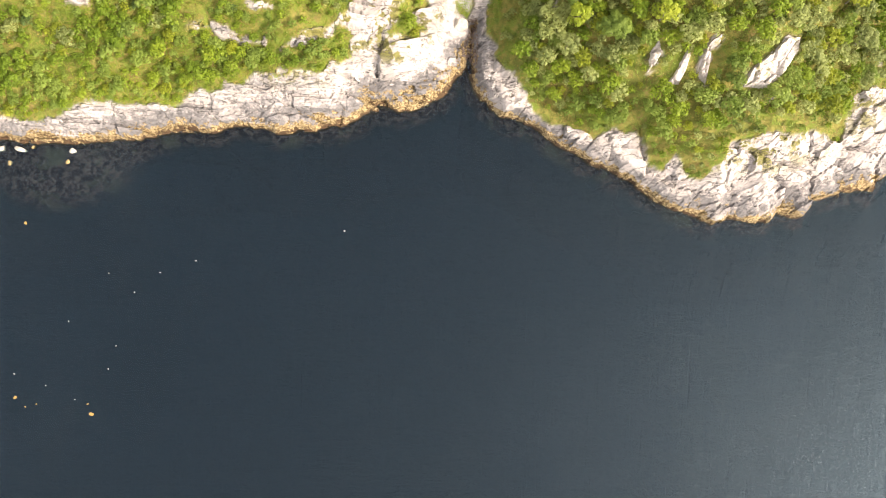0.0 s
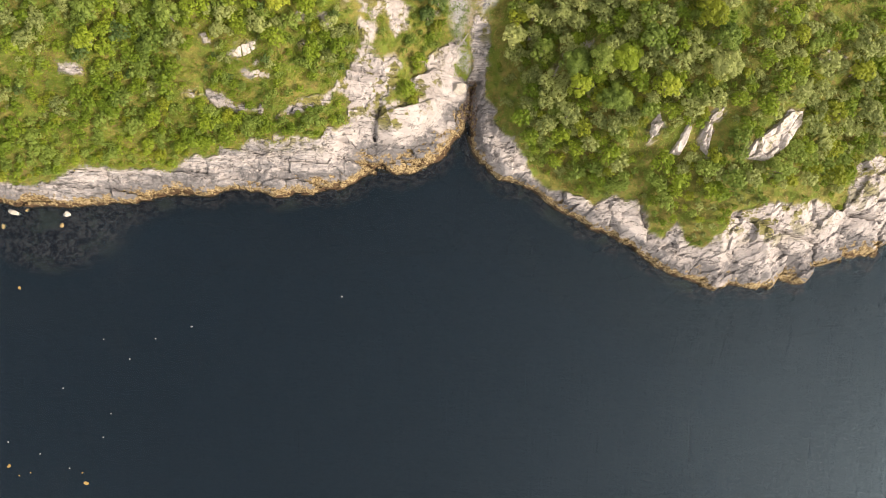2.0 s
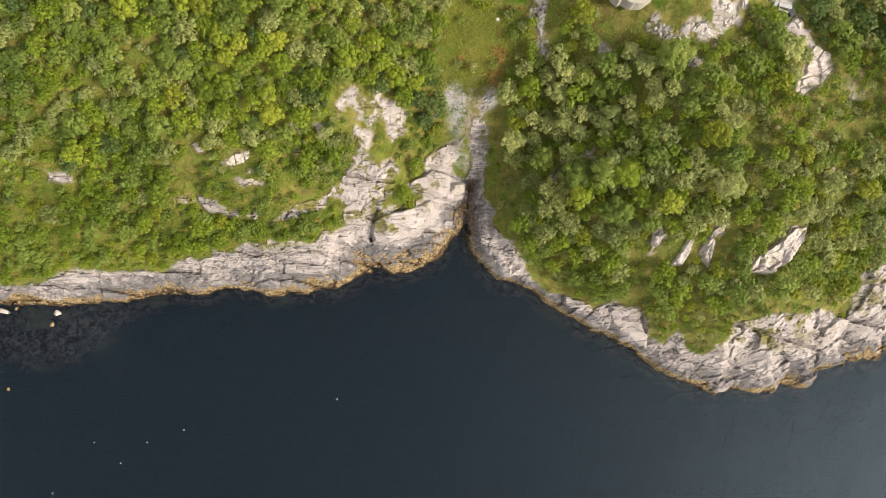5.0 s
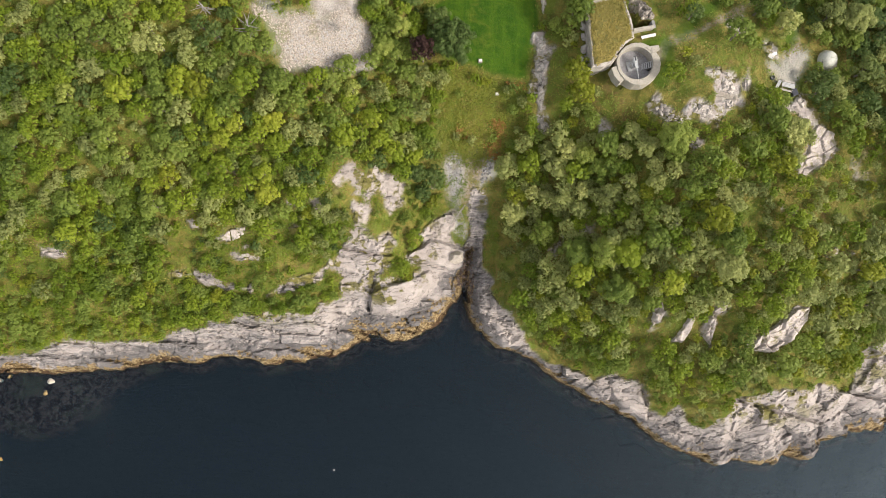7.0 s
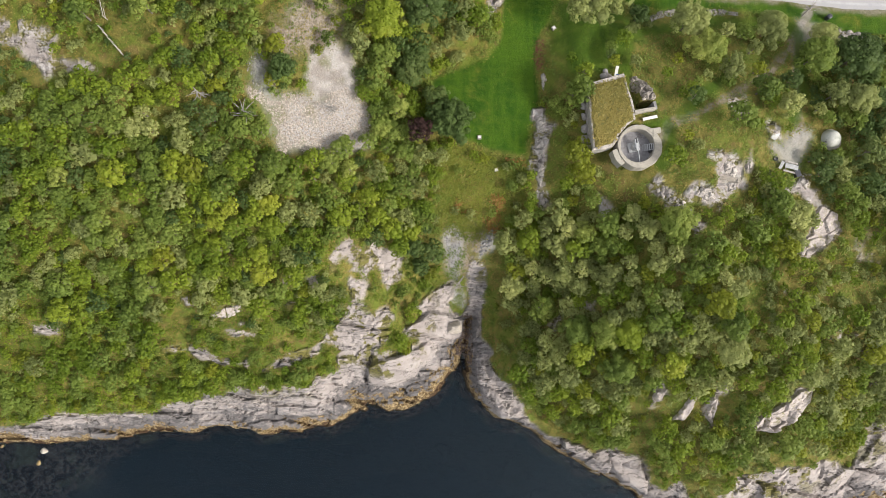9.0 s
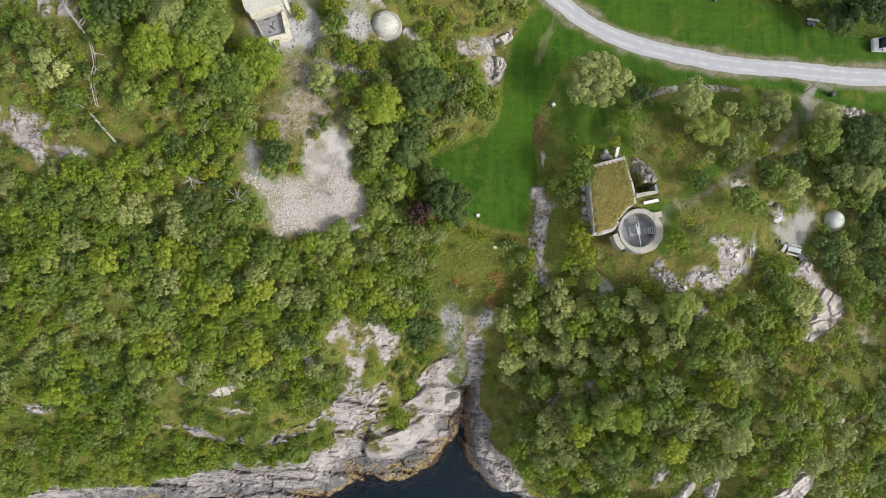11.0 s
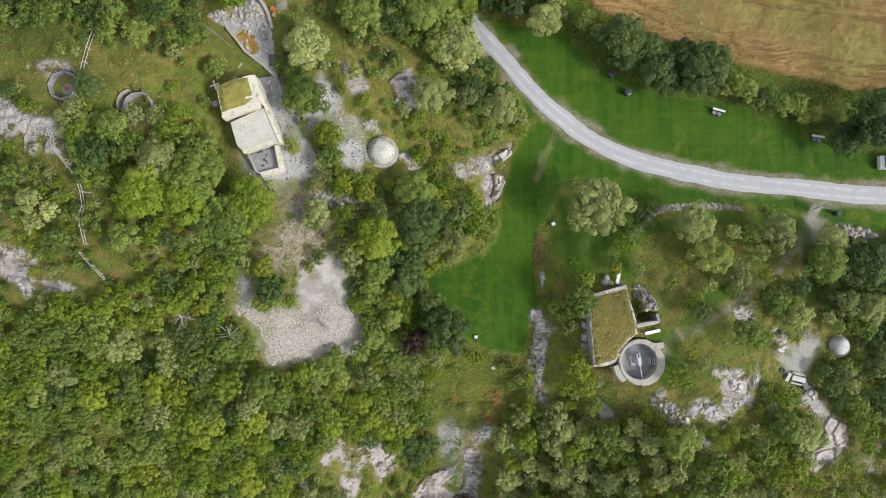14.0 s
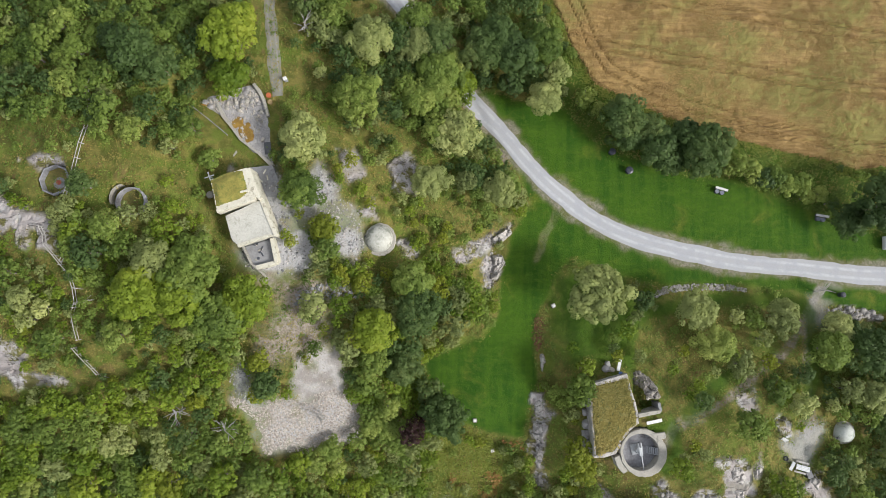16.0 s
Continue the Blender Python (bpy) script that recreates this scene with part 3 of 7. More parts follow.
OPEN_WEST = [(-62.2, 123.6), (-51.9, 123.1), (-45.1, 122.7), (-41.1, 120.0), (-34.1, 118.8), (-32.5, 122.4), (-28.2, 120.7), (-27.6, 117.0), (-29.1,
    111.0), (-33.8, 112.2), (-37.2, 114.3), (-41.2, 113.4), (-49.1, 114.1), (-60.5, 115.0)]
OPEN_MARSH = [(-0.3, 68.7), (-0.7, 76.2), (0.1, 80.6), (4.9, 81.5), (9.3, 79.8), (13.9, 79.0), (13.6, 72.7), (9.9, 68.8), (5.4, 66.8)]
OPEN_RISE = [(-6.2, 109.4), (-4.6, 113.7), (0.3, 111.8), (8.1, 110.1), (9.6, 104.3), (7.3, 100.9), (2.0, 103.6), (-2.9, 106.5)]
OPEN_SLOPE_WEST = [(-74.7, 54.4), (-64.2, 54.0), (-60.6, 51.7), (-57.1, 49.4), (-66.2, 48.0), (-77.2, 48.4)]
OPEN_SLOPE_MID = [(-44.2, 54.1), (-38.5, 56.0), (-30.2, 56.0), (-27.8, 54.2), (-23.9, 52.4), (-16.6, 54.2), (-19.1, 46.5), (-28.4, 44.6), (-37.9,
    45.5), (-45.3, 49.4)]
OPEN_KNOLL = [(-17.6, 64.9), (-12.6, 67.0), (-6.5, 65.5), (-7.5, 58.1), (-4.7, 54.2), (-8.5, 46.5), (-21.2, 42.5), (-24.3, 46.6), (-17.7, 52.4)]
OPEN_BROW_EAST = [(18.7, 32.9), (23.1, 34.7), (28.0, 31.8), (34.1, 31.4), (36.4, 28.3), (40.0, 32.0), (45.4, 29.4), (48.0, 32.8), (57.6, 32.7), (69.4,
    32.8), (73.7, 39.8), (85.4, 22.5), (52.8, 17.4), (32.7, 20.2)]
OPEN_SPUR = [(45.1, 59.9), (52.9, 64.2), (56.5, 68.5), (68.1, 66.1), (69.2, 54.9), (60.1, 54.9), (54.7, 58.3), (47.9, 54.8)]
OPEN_BURN = [(-0.3, 68.7), (9.9, 68.8), (9.3, 62.8), (9.7, 50.6), (2.8, 51.9), (-0.2, 60.7)]
FIELD = [(14.8, 154.5), (16.8, 148.8), (18.9, 144.1), (20.6, 139.4), (24.2, 133.8), (29.9, 131.1), (37.9, 127.7), (47.6, 125.1), (59.0, 122.5), (64.2,
    121.0), (71.3, 121.6), (108.3, 120.2), (115.4, 189.6), (11.2, 188.4)]
OPEN_DOME = [(-16.3, 118.6), (-10.5, 122.4), (-4.3, 123.0), (2.2, 120.1), (7.3, 113.8), (11.5, 111.8), (10.2, 103.2), (5.7, 104.7), (-0.0, 102.9),
    (-5.6, 105.1), (-11.6, 105.0), (-13.9, 110.2), (-16.1, 113.9)]
OPEN_CLIFFTOP = [(-60.3, 113.5), (-48.3, 113.3), (-46.8, 107.7), (-44.2, 103.5), (-39.2, 97.8), (-41.7, 94.9), (-34.6, 94.9), (-32.8, 91.9), (-38.0,
    89.6), (-45.8, 87.2), (-58.6, 86.1), (-63.9, 85.2)]
OPEN_FLANK = [(34.4, 70.1), (37.9, 73.5), (45.5, 73.5), (45.7, 68.6), (41.6, 66.1), (36.2, 66.0)]
OPEN_TRACK = [(-30, 190), (-28.5, 161.0), (-26.6, 149.0), (-24.9, 143.5), (-23.4, 140.8), (-22.9, 136.9), (-22.8, 133.1), (-22.2, 129.6), (-21.6, 126.6)]
ROAD = [(-20.1, 165.0), (-7.8, 147.4), (-1.4, 140.0), (3.2, 134.1), (6.6, 130.0), (10.0, 126.3), (13.3, 122.3), (16.4, 118.9), (19.4, 116.3), (23.5, 113.3),
    (29.3, 110.4), (36.9, 108.3), (45.4, 106.7), (54.0, 105.9), (62.5, 105.1), (68.3, 104.8), (96.7, 104.1), (300, 100)]
TRACK = [(-26, 190), (-24.2, 161.0), (-24.5, 148.0), (-24.3, 141.7), (-23.3, 136.9), (-22.4, 131.4), (-21.8, 127.9)]
PATHS = [[(32.6, 80.7), (33.8, 83.1), (38.1, 84.7), (42.8, 87.3), (46.9, 90.0), (51.4, 92.7), (54.1, 96.1), (56.3, 99.8), (58.3, 102.8)],
    [(55.0, 97.5), (55.1, 93.0), (55.0, 88.6), (54.8, 84.4), (54.1, 81.4)],
    [(18.5, 114.4), (16.7, 110.3), (15.3, 106.6)]]
PITS = [(28.87, 79.71, 3.0, 22.9), (-48.13, 114.93, 2.05, 34.2), (-39.43, 112.82, 1.95, 33.9)]  # x, y, radius, floor of the gun pits
HOLES = [(30.5, 85.75, 1.3, 0.55, 21.6), (29.0, 87.6, 0.5, 1.9, 22.4)]  # x, y, half sides, floor of the sunken yard and stair
FLATS = [([(-30.5, 118.5), (-23.5, 119), (-19.5, 108), (-20.5, 102.5), (-27.5, 105.5)], 31.0, 4.0),
    ([(-34.5, 127.5), (-25, 131), (-22, 128), (-21, 118), (-26, 119.5)], 30.3, 3.0),
    ([(21.2, 89.2), (25.5, 90.4), (26.6, 85), (25, 80), (21.9, 78.4)], 23.2, 1.3),
    ([(-33, 118), (-30, 119), (-28.5, 110), (-31, 110)], 33.0, 6.0)]  # outline, level, width of the cut slope
SLABS = [([(-6.6, 52.1), (-3.6, 53.6), (-2.1, 55.1), (1.9, 54.5), (4.2, 53.6), (3.9, 50.7), (2.2, 49.2), (-4.1, 50.6)], 1.3),
    ([(-12.6, 45.7), (-8.1, 47.2), (-2.1, 49.7), (-0.8, 48.2), (-4.1, 44.0), (-8.0, 42.2), (-12.5, 42.2)], 1.2),
    ([(29.5, 29.0), (34.5, 28.6), (36.3, 25.6), (36.2, 23.2), (32, 25.2)], 0.8)]  # outline and rise of the smooth slabs
GREEN_PATHS = [[(27.9, 91.5), (28.6, 95.5), (28.4, 99), (26.5, 103)], [(30.5, 82.6), (33.4, 82.8), (33.9, 80), (32.8, 77)], [(36, 84.5), (39, 88), (44, 91)]]

FISSURES = [[(50.0, 28.1), (54.0, 27.0), (58.3, 25.7), (64.6, 24.1), (66.7, 23.3)], [(69.1, 29.6), (72.7, 28.6), (78.0, 27.5)],
            [(-17.8, 53.4), (-15.2, 53.0), (-11.4, 52.2), (-8.6, 52.2)], [(-11.5, 47.8), (-12.4, 44.8), (-13.0, 42.8)],
            [(34.5, 32.1), (35.2, 29.5), (36.0, 26.7)], [(-5.9, 51.9), (-2.1, 50.8), (2.0, 49.8)]]
OPEN_GLADE = [(-22.9, 139.3), (-18.9, 138.8), (-15.1, 135.4), (-14.1, 130.9), (-15.0, 128.0), (-11.4, 123.3), (-6.0, 125.6), (-1.2, 124.4), (-1.9, 115.9),
    (-13.4, 115.0), (-14.6, 119.6), (-16.6, 122.7), (-19.8, 126.6), (-21.4, 129.0)]
OPEN_BANK = [(14.9, 102.7), (19.5, 102.7), (19.9, 96.4), (26.0, 95.2), (25.7, 90.4), (22.0, 88.7), (19.1, 88.5), (16.1, 88.3)]
GREEN_PATHS += [[(26.9, 96.5), (31.9, 99.0), (40.9, 100.8), (53.9, 101.4), (56.2, 98.9), (56.1, 90.5), (53.7, 84.8)], [(17.5, 101.5), (18.5, 96.5), (21.5, 93.0), (25.0, 92.6)]]
GRAVEL_YARD = [(-24.6, 117.9), (-21.7, 118.1), (-20.4, 114.8), (-21.2, 112.1), (-18.9, 110.0), (-17.1, 108.5), (-16.0, 107.1), (-17.1, 104.4), (-19.5, 104.2), (-22.4, 103.0),
    (-25.6, 105.2), (-25.4, 107.2), (-21.0, 108.2), (-20.9, 109.1), (-22.3, 112.0), (-23.4, 114.2)]
GRAVEL_COURT = [(-16.3, 119.0), (-14.4, 117.2), (-13.2, 114.1), (-10.2, 112.0), (-9.8, 107.3), (-10.9, 105.0), (-13.5, 107.2), (-13.1, 109.9), (-15.0, 111.3), (-16.6, 110.5),
    (-16.9, 111.6), (-15.4, 113.2), (-16.2, 116.2)]
GRAVEL_JUNCTION = [(56.0, 102.6), (60.0, 103.0), (60.9, 102.1), (58.7, 100.0), (57.8, 97.4), (56.5, 96.5), (56.9, 99.6)]
SOIL_WALK = [(-21.7, 102.4), (-16.0, 103.3), (-13.8, 102.6), (-14.6, 100.3), (-16.1, 98.0), (-16.1, 94.9), (-18.4, 93.0), (-21.3, 93.4), (-22.8, 91.0), (-23.9, 91.8),
    (-21.9, 95.7), (-20.4, 98.0), (-21.0, 101.0)]
GREEN_BANK = [(17.5, 105.0), (28.0, 104.5), (30.0, 100.0), (28.5, 93.0), (20.0, 92.0), (18.0, 96.0)]
ROCK_BROW = [(2.3, 106.9), (5.7, 108.8), (8.3, 109.9), (6.6, 106.8), (3.2, 106.0)]
OPEN_GULLY = [(8.0, 47.0), (12.5, 42.5), (14.0, 50.0), (12.2, 58.0), (11.6, 65.0), (8.3, 65.0)]
OPEN_STRIP = [(14.2, 70.5), (14.0, 87.0), (17.6, 87.0), (19.6, 83.0), (19.4, 76.0), (18.6, 71.0)]


def inland(x, y):
    """Metres from the shore, negative at sea, with the shore's small nooks."""
    d = np.minimum(away(x, y, COAST_WEST), away(x, y, COAST_EAST))
    d = np.where(inside(x, y, LAND), d, -d)
    who, _, _ = blocks(x, y, 2.6, 31, 1.8, 0.0)
    return d + 0.75 + 0.8 * (who - 0.5) * ramp(4, 1, d) + 0.5 * fractal(x, y, 5.0, 3, 4)


def height(x, y, fine=True):
    x, y = np.asarray(x, float), np.asarray(y, float)
    d = inland(x, y) if fine else np.where(inside(x, y, LAND), 1, -1) * np.minimum(away(x, y, COAST_WEST), away(x, y, COAST_EAST))
    gentle = np.exp(-(((x + 4) / 11) ** 2) - ((y - 41) / 8) ** 2) * ramp(9, 3, d)
    steep = np.exp(-(((x - 9) / 5) ** 2) - ((y - 45) / 10) ** 2) * ramp(4.3, 5.6, x)
    rise = np.interp(np.where(d > 0, d * (1 - 0.62 * gentle) * (1 + 1.3 * steep * ramp(5, 2, d)) * (1 + 0.9 * ramp(9, 13, x) * ramp(46, 40, x) * ramp(4, 1.5, d)), d), [-60, -14, -5, -1.0, 0, 0.4, 1.2, 3, 5, 8, 20, 30, 45, 90], [-22, -12, -5.5, -1.6, -0.2, 0.7, 1.7, 2.9, 4.3, 6.6, 14.0, 20.3, 31, 60])
    shelf = ramp(24, 2, np.hypot((x + 76) / 1.4, y - 26))
    rise = np.where(d < 0, np.maximum(rise, rise * (1 - shelf) - 1.0 * shelf), rise)
    off_lawn = ramp(0, 7, -depth_in(x, y, LAWN))
    top = 19.5 + 16 * np.exp(-0.5 * ((x + 45) / 32) ** 2 - 0.5 * ((y - 115) / 26) ** 2) * off_lawn
    top = top + 5.3 * np.exp(-0.5 * ((x - 34) / 14) ** 2 - 0.5 * ((y - 78) / 12) ** 2) * off_lawn
    rise = rise - 3.0 * np.exp(-((x - 70) / 16) ** 2 - ((y - 46) / 20) ** 2) * ramp(2, 12, d)
    z = top - 2.0 * np.logaddexp(0, (top - rise) / 2.0)
    return z

# ---- the ground, one sheet from the sea bed to the horizon ----
def cover(x, y, ring, soft=0.5, wobble=1.0, seed=11, size=3.0):
    """How far a kind of ground covers each place, with a ragged edge."""
    x, y = np.asarray(x, float), np.asarray(y, float)
    out = np.zeros(x.shape)
    xs, ys = [p[0] for p in ring], [p[1] for p in ring]
    near = (x > min(xs) - 5) & (x < max(xs) + 5) & (y > min(ys) - 5) & (y < max(ys) + 5)
    if near.any():
        u, v = x[near], y[near]
        out[near] = ramp(-soft, soft, depth_in(u, v, ring) + wobble * fractal(u, v, size, seed, 4))
    return out


ROCKS = (ROCK_SHORE_WEST, ROCK_SHORE_EAST, ROCK_GULLY_WEST, ROCK_STRIP, ROCK_PIT_EAST, ROCK_SPUR, ROCK_BLUFF, ROCK_TOOTH, ROCK_TOOTH_TWO, ROCK_CLEFT,
         ROCK_LEDGE_WEST, ROCK_LEDGE_MID, ROCK_FAR_WEST, ROCK_MID_WEST, ROCK_BRINK, ROCK_WALL_EAST, ROCK_BELOW_PIT, ROCK_PAD, ROCK_KNOLL_WEST, *ROCK_BITS, ROCK_BROW, ROCK_LEDGE, ROCK_LEDGE_LOW)
GRAVELS = (GRAVEL_SLOPE, GRAVEL_GREY, GRAVEL_BUNKER, GRAVEL_BURN, GRAVEL_BURN_EAST, GRAVEL_PAD, SCREE, GRAVEL_YARD, GRAVEL_COURT, GRAVEL_JUNCTION)
OPEN = (OPEN_PIT, OPEN_WEST, OPEN_MARSH, OPEN_RISE, OPEN_SLOPE_WEST, OPEN_SLOPE_MID, OPEN_KNOLL, OPEN_BROW_EAST, OPEN_SPUR, OPEN_BURN, OPEN_DOME, OPEN_CLIFFTOP, OPEN_FLANK, OPEN_TRACK, OPEN_GLADE, OPEN_BANK, OPEN_STRIP, OPEN_GULLY)

SCRUBBY = (OPEN_SLOPE_WEST, OPEN_SLOPE_MID, OPEN_KNOLL, OPEN_BROW_EAST, OPEN_SPUR, OPEN_FLANK, OPEN_DOME, OPEN_CLIFFTOP)


def rockiness(x, y):
    m = np.zeros(np.shape(x))
    patchy = ramp(-0.42, -0.12, fractal(x, y, 2.2, 81, 4))
    for i, ring in enumerate(ROCKS):
        big = i < 2
        k = cover(x, y, ring, 0.25 if big else 0.3, 1.3 if big else 0.9, 40 + i, 3.0 if big else 2.0)
        m = np.maximum(m, k if i in (0, 1, 2, 3) else k * (0.75 + 0.25 * patchy) if i in (4, 5, 17) or i > 18 else k * patchy)
    d = inland(x, y)
    m = np.maximum(m, ramp(1.6, 0.6, d))
    bare = fractal(x, y, 4.0, 77, 4) + 0.5 * fractal(x, y, 30, 78, 2)
    return np.maximum(m, 0.9 * ramp(0.62, 0.75, bare) * ramp(70, 60, y) * ramp(2, 8, d))


def any_of(x, y, rings, soft=0.5, wobble=0.7):
    m = np.zeros(np.shape(x))
    for i, ring in enumerate(rings):
        m = np.maximum(m, cover(x, y, ring, soft, wobble, 90 + i))
    return m


def ground_z(x, y, rock=None):
    """The height of the ground with its relief."""
    x, y = np.asarray(x, float), np.asarray(y, float)
    z = height(x, y)
    rock = rockiness(x, y) if rock is None else rock
    lawn = cover(x, y, LAWN, 0.8, 0.4, 7)
    west = ramp(8, 2, x)
    who1, crack1, tip1 = blocks(x, y, 2.0, 101, 4.0, -0.10)
    who2, crack2, tip2 = blocks(x, y, 3.6, 102, 1.9, 0.55)
    who3, crack3, tip3 = blocks(x, y, 0.9, 103, 1.8, 0.4)
    step = west * (0.9 * (who1 - 0.5) + 1.5 * tip1 - 0.4 * ramp(0.09, 0.0, crack1)) + (1 - west) * (1.05 * (who2 - 0.5) + 2.2 * tip2 - 0.55 * ramp(0.05, 0.0, crack2))
    step = step + 0.26 * (who3 - 0.5) + 0.45 * tip3 - 0.1 * ramp(0.1, 0, crack3)
    strike = np.where(x < 5, -0.22, 0.6)
    u, v = np.cos(strike) * x + np.sin(strike) * y, np.cos(strike) * y - np.sin(strike) * x
    step = step + (0.06 + 0.22 * ramp(4.5, 3.0, x)) * fractal(u / 6.0, v / 1.1, 1.0, 105, 3)
    for ring, lift in SLABS:
        k = ramp(-0.3, 0.5, depth_in(x, y, ring) + 0.3 * fractal(x, y, 2.0, 15, 3))
        step, z = step * (1 - 0.75 * k), z + lift * k
    step = step * (0.42 + 0.58 * ramp(26, 14, inland(x, y)))
    for line in FISSURES:
        z = z - 0.9 * ramp(0.42, 0.08, away(x, y, line) + 0.15 * fractal(x, y, 1.0, 91, 2))
    shore = ramp(-1.5, 1.5, z)
    z = z + rock * (0.25 + 0.75 * shore) * step * np.where(z > -0.5, 1, 0.35)
    soft = 0.55 * fractal(x, y, 7, 55, 3) + 0.10 * fractal(x, y, 1.2, 56, 3)
    z = z + (1 - rock) * soft * (1 - 0.85 * lawn)
    z = z - 0.2 * cover(x, y, GRAVEL_BUNKER, 1.6, 0.3, 5)
    for ring, level, width in FLATS:
        z = z + ramp(-width, 0, depth_in(x, y, ring)) * (np.minimum(z, level) - z)
    for px, py, sx, sy, floor in HOLES:
        z = np.where((abs(x - px) < sx) & (abs(y - py) < sy), floor, z)
    for px, py, r, floor in PITS:
        z = np.where(np.hypot(x - px, y - py) < r, floor, z)
    return z


def spaced(edges):
    out = [edges[0][0]]
    for a, b, step in edges:
        count = max(1, round((b - a) / step))
        out += [a + (b - a) * (k + 1) / count for k in range(count)]
    return np.array(out)


def sheet(name, xs, ys, z, material, keep=None):
    """A mesh over a grid of places; keep: which cells it has."""
    nx, ny = len(xs), len(ys)
    gx, gy = np.meshgrid(xs, ys)
    verts = np.stack([gx, gy, z], -1).reshape(-1, 3).astype(np.float32)
    i = np.arange(nx * ny).reshape(ny, nx)
    quads = np.stack([i[:-1, :-1], i[:-1, 1:], i[1:, 1:], i[1:, :-1]], -1)
    quads = quads[keep] if keep is not None else quads.reshape(-1, 4)
    used, index = np.unique(quads, return_inverse=True)
    return used, mesh_from(name, verts[used], index.reshape(-1, 4), material)


def mesh_from(name, verts, faces, material, smooth=False):
    """A mesh from arrays of corners and of faces that all have as many corners."""
    me = bpy.data.meshes.new(name)
    verts, faces = np.asarray(verts, np.float32), np.asarray(faces, np.int32)
    me.vertices.add(len(verts))
    me.vertices.foreach_set("co", verts.ravel())
    me.loops.add(faces.size)
    me.loops.foreach_set("vertex_index", faces.ravel())
    me.polygons.add(len(faces))
    me.polygons.foreach_set("loop_start", np.arange(0, faces.size, faces.shape[1], dtype=np.int32))
    me.update(calc_edges=True)
    me.shade_smooth() if smooth else me.shade_flat()
    me.materials.append(material)
    return me


GX = spaced([(-600, -200, 50), (-200, -92, 7), (-92, -62, 0.36), (-62, 90, 0.3), (90, 96, 0.5), (96, 200, 7), (200, 600, 50)])
GY = spaced([(-500, -100, 50), (-100, 6, 6), (6, 14, 0.5), (14, 58, 0.27), (58, 72, 0.36), (72, 152, 0.46), (152, 250, 7), (250, 900, 65)])
gx, gy = np.meshgrid(GX, GY)
fx, fy = gx.ravel(), gy.ravel()
rock = rockiness(fx, fy)
ground_h = ground_z(fx, fy, rock)
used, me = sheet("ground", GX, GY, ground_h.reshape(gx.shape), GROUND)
gravel, soil = any_of(fx, fy, GRAVELS, 1.0, 1.3), 0.8 * any_of(fx, fy, (SOIL_TOP, BOG, SOIL_WALK), 1.6, 2.0)
gravel *= np.where(fx > 40, 0.72, 0.35 + 0.65 * ramp(-0.35, -0.05, fractal(fx, fy, 2.4, 97, 4)))
gravel *= 1 - 0.45 * cover(fx, fy, GRAVEL_JUNCTION, 1.5, 0.5, 5)
lawn = cover(fx, fy, LAWN, 0.5, 0.5, 7)
for k, line in enumerate(PATHS):
    worn = ramp(0.85, 0.3, away(fx, fy, line) + 0.5 * fractal(fx, fy, 2.0, 61 + k, 3))
    soil, lawn = np.maximum(soil, (0.7, 0.7, 0.3)[k] * worn), lawn * (1 - (0.8, 0.8, 0.55)[k] * worn)
for line in GREEN_PATHS:
    lawn = np.maximum(lawn, 0.75 * ramp(1.6, 0.5, away(fx, fy, line) + 0.4 * fractal(fx, fy, 2.0, 63, 3)))
lawn = np.maximum(lawn, 0.85 * cover(fx, fy, GREEN_BANK, 1.5, 1.8, 67, 5.0))
hedge_foot = (fx > 18) & (fx < 76) & (fy > 106) & (depth_in(fx, fy, LAWN) > -9) & (depth_in(fx, fy, FIELD) < 0.3)
lawn = np.maximum(lawn, 0.75 * hedge_foot)
verge = ramp(2.7, 1.6, away(fx, fy, ROAD) + 0.9 * fractal(fx, fy, 2.5, 66, 3))
soil, lawn = np.maximum(soil, 0.8 * verge), lawn * (1 - 0.75 * verge)
for key, values in (("rock", rock), ("gravel", gravel), ("lawn", lawn), ("soil", soil), ("pale", any_of(fx, fy, (GRAVEL_SLOPE,), 2.0, 2.0))):
    me.attributes.new(key, "FLOAT", "POINT").data.foreach_set("value", values[used].astype(np.float32))
tagged(new("ground", me), "rocky headland with pale granite, heath and mown grass", "ground", kind="structure")

wx, wy = spaced([(-600, 600, 40)]), spaced([(-500, 60, 40)])
_, me = sheet("water", wx, wy, np.zeros((len(wy), len(wx))), WATER)
tagged(new("water", me), "calm dark blue-grey sea water with small ripples", "water", kind="structure")


def z_at(x, y):
    """The height of the ground's sheet at one place."""
    i, j = int(np.clip(np.searchsorted(GX, x) - 1, 0, len(GX) - 2)), int(np.clip(np.searchsorted(GY, y) - 1, 0, len(GY) - 2))
    u, v = (x - GX[i]) / (GX[i + 1] - GX[i]), (y - GY[j]) / (GY[j + 1] - GY[j])
    h = ground_h.reshape(gx.shape)
    return float((h[j, i] * (1 - u) + h[j, i + 1] * u) * (1 - v) + (h[j + 1, i] * (1 - u) + h[j + 1, i + 1] * u) * v)

# ---- road and track ----
def glide(line, step=1.0):
    """A line through the points, rounded at the bends."""
    out = []
    for i in range(len(line) - 1):
        p0, p1, p2, p3 = (np.array(line[max(0, min(len(line) - 1, i + k))], float) for k in (-1, 0, 1, 2))
        n = max(2, int(np.linalg.norm(p2 - p1) / step))
        for k in range(n):
            t = k / n
            out.append(0.5 * (2 * p1 + (p2 - p0) * t + (2 * p0 - 5 * p1 + 4 * p2 - p3) * t * t + (3 * p1 - p0 - 3 * p2 + p3) * t ** 3))
    out.append(np.array(line[-1], float))
    return np.array(out)


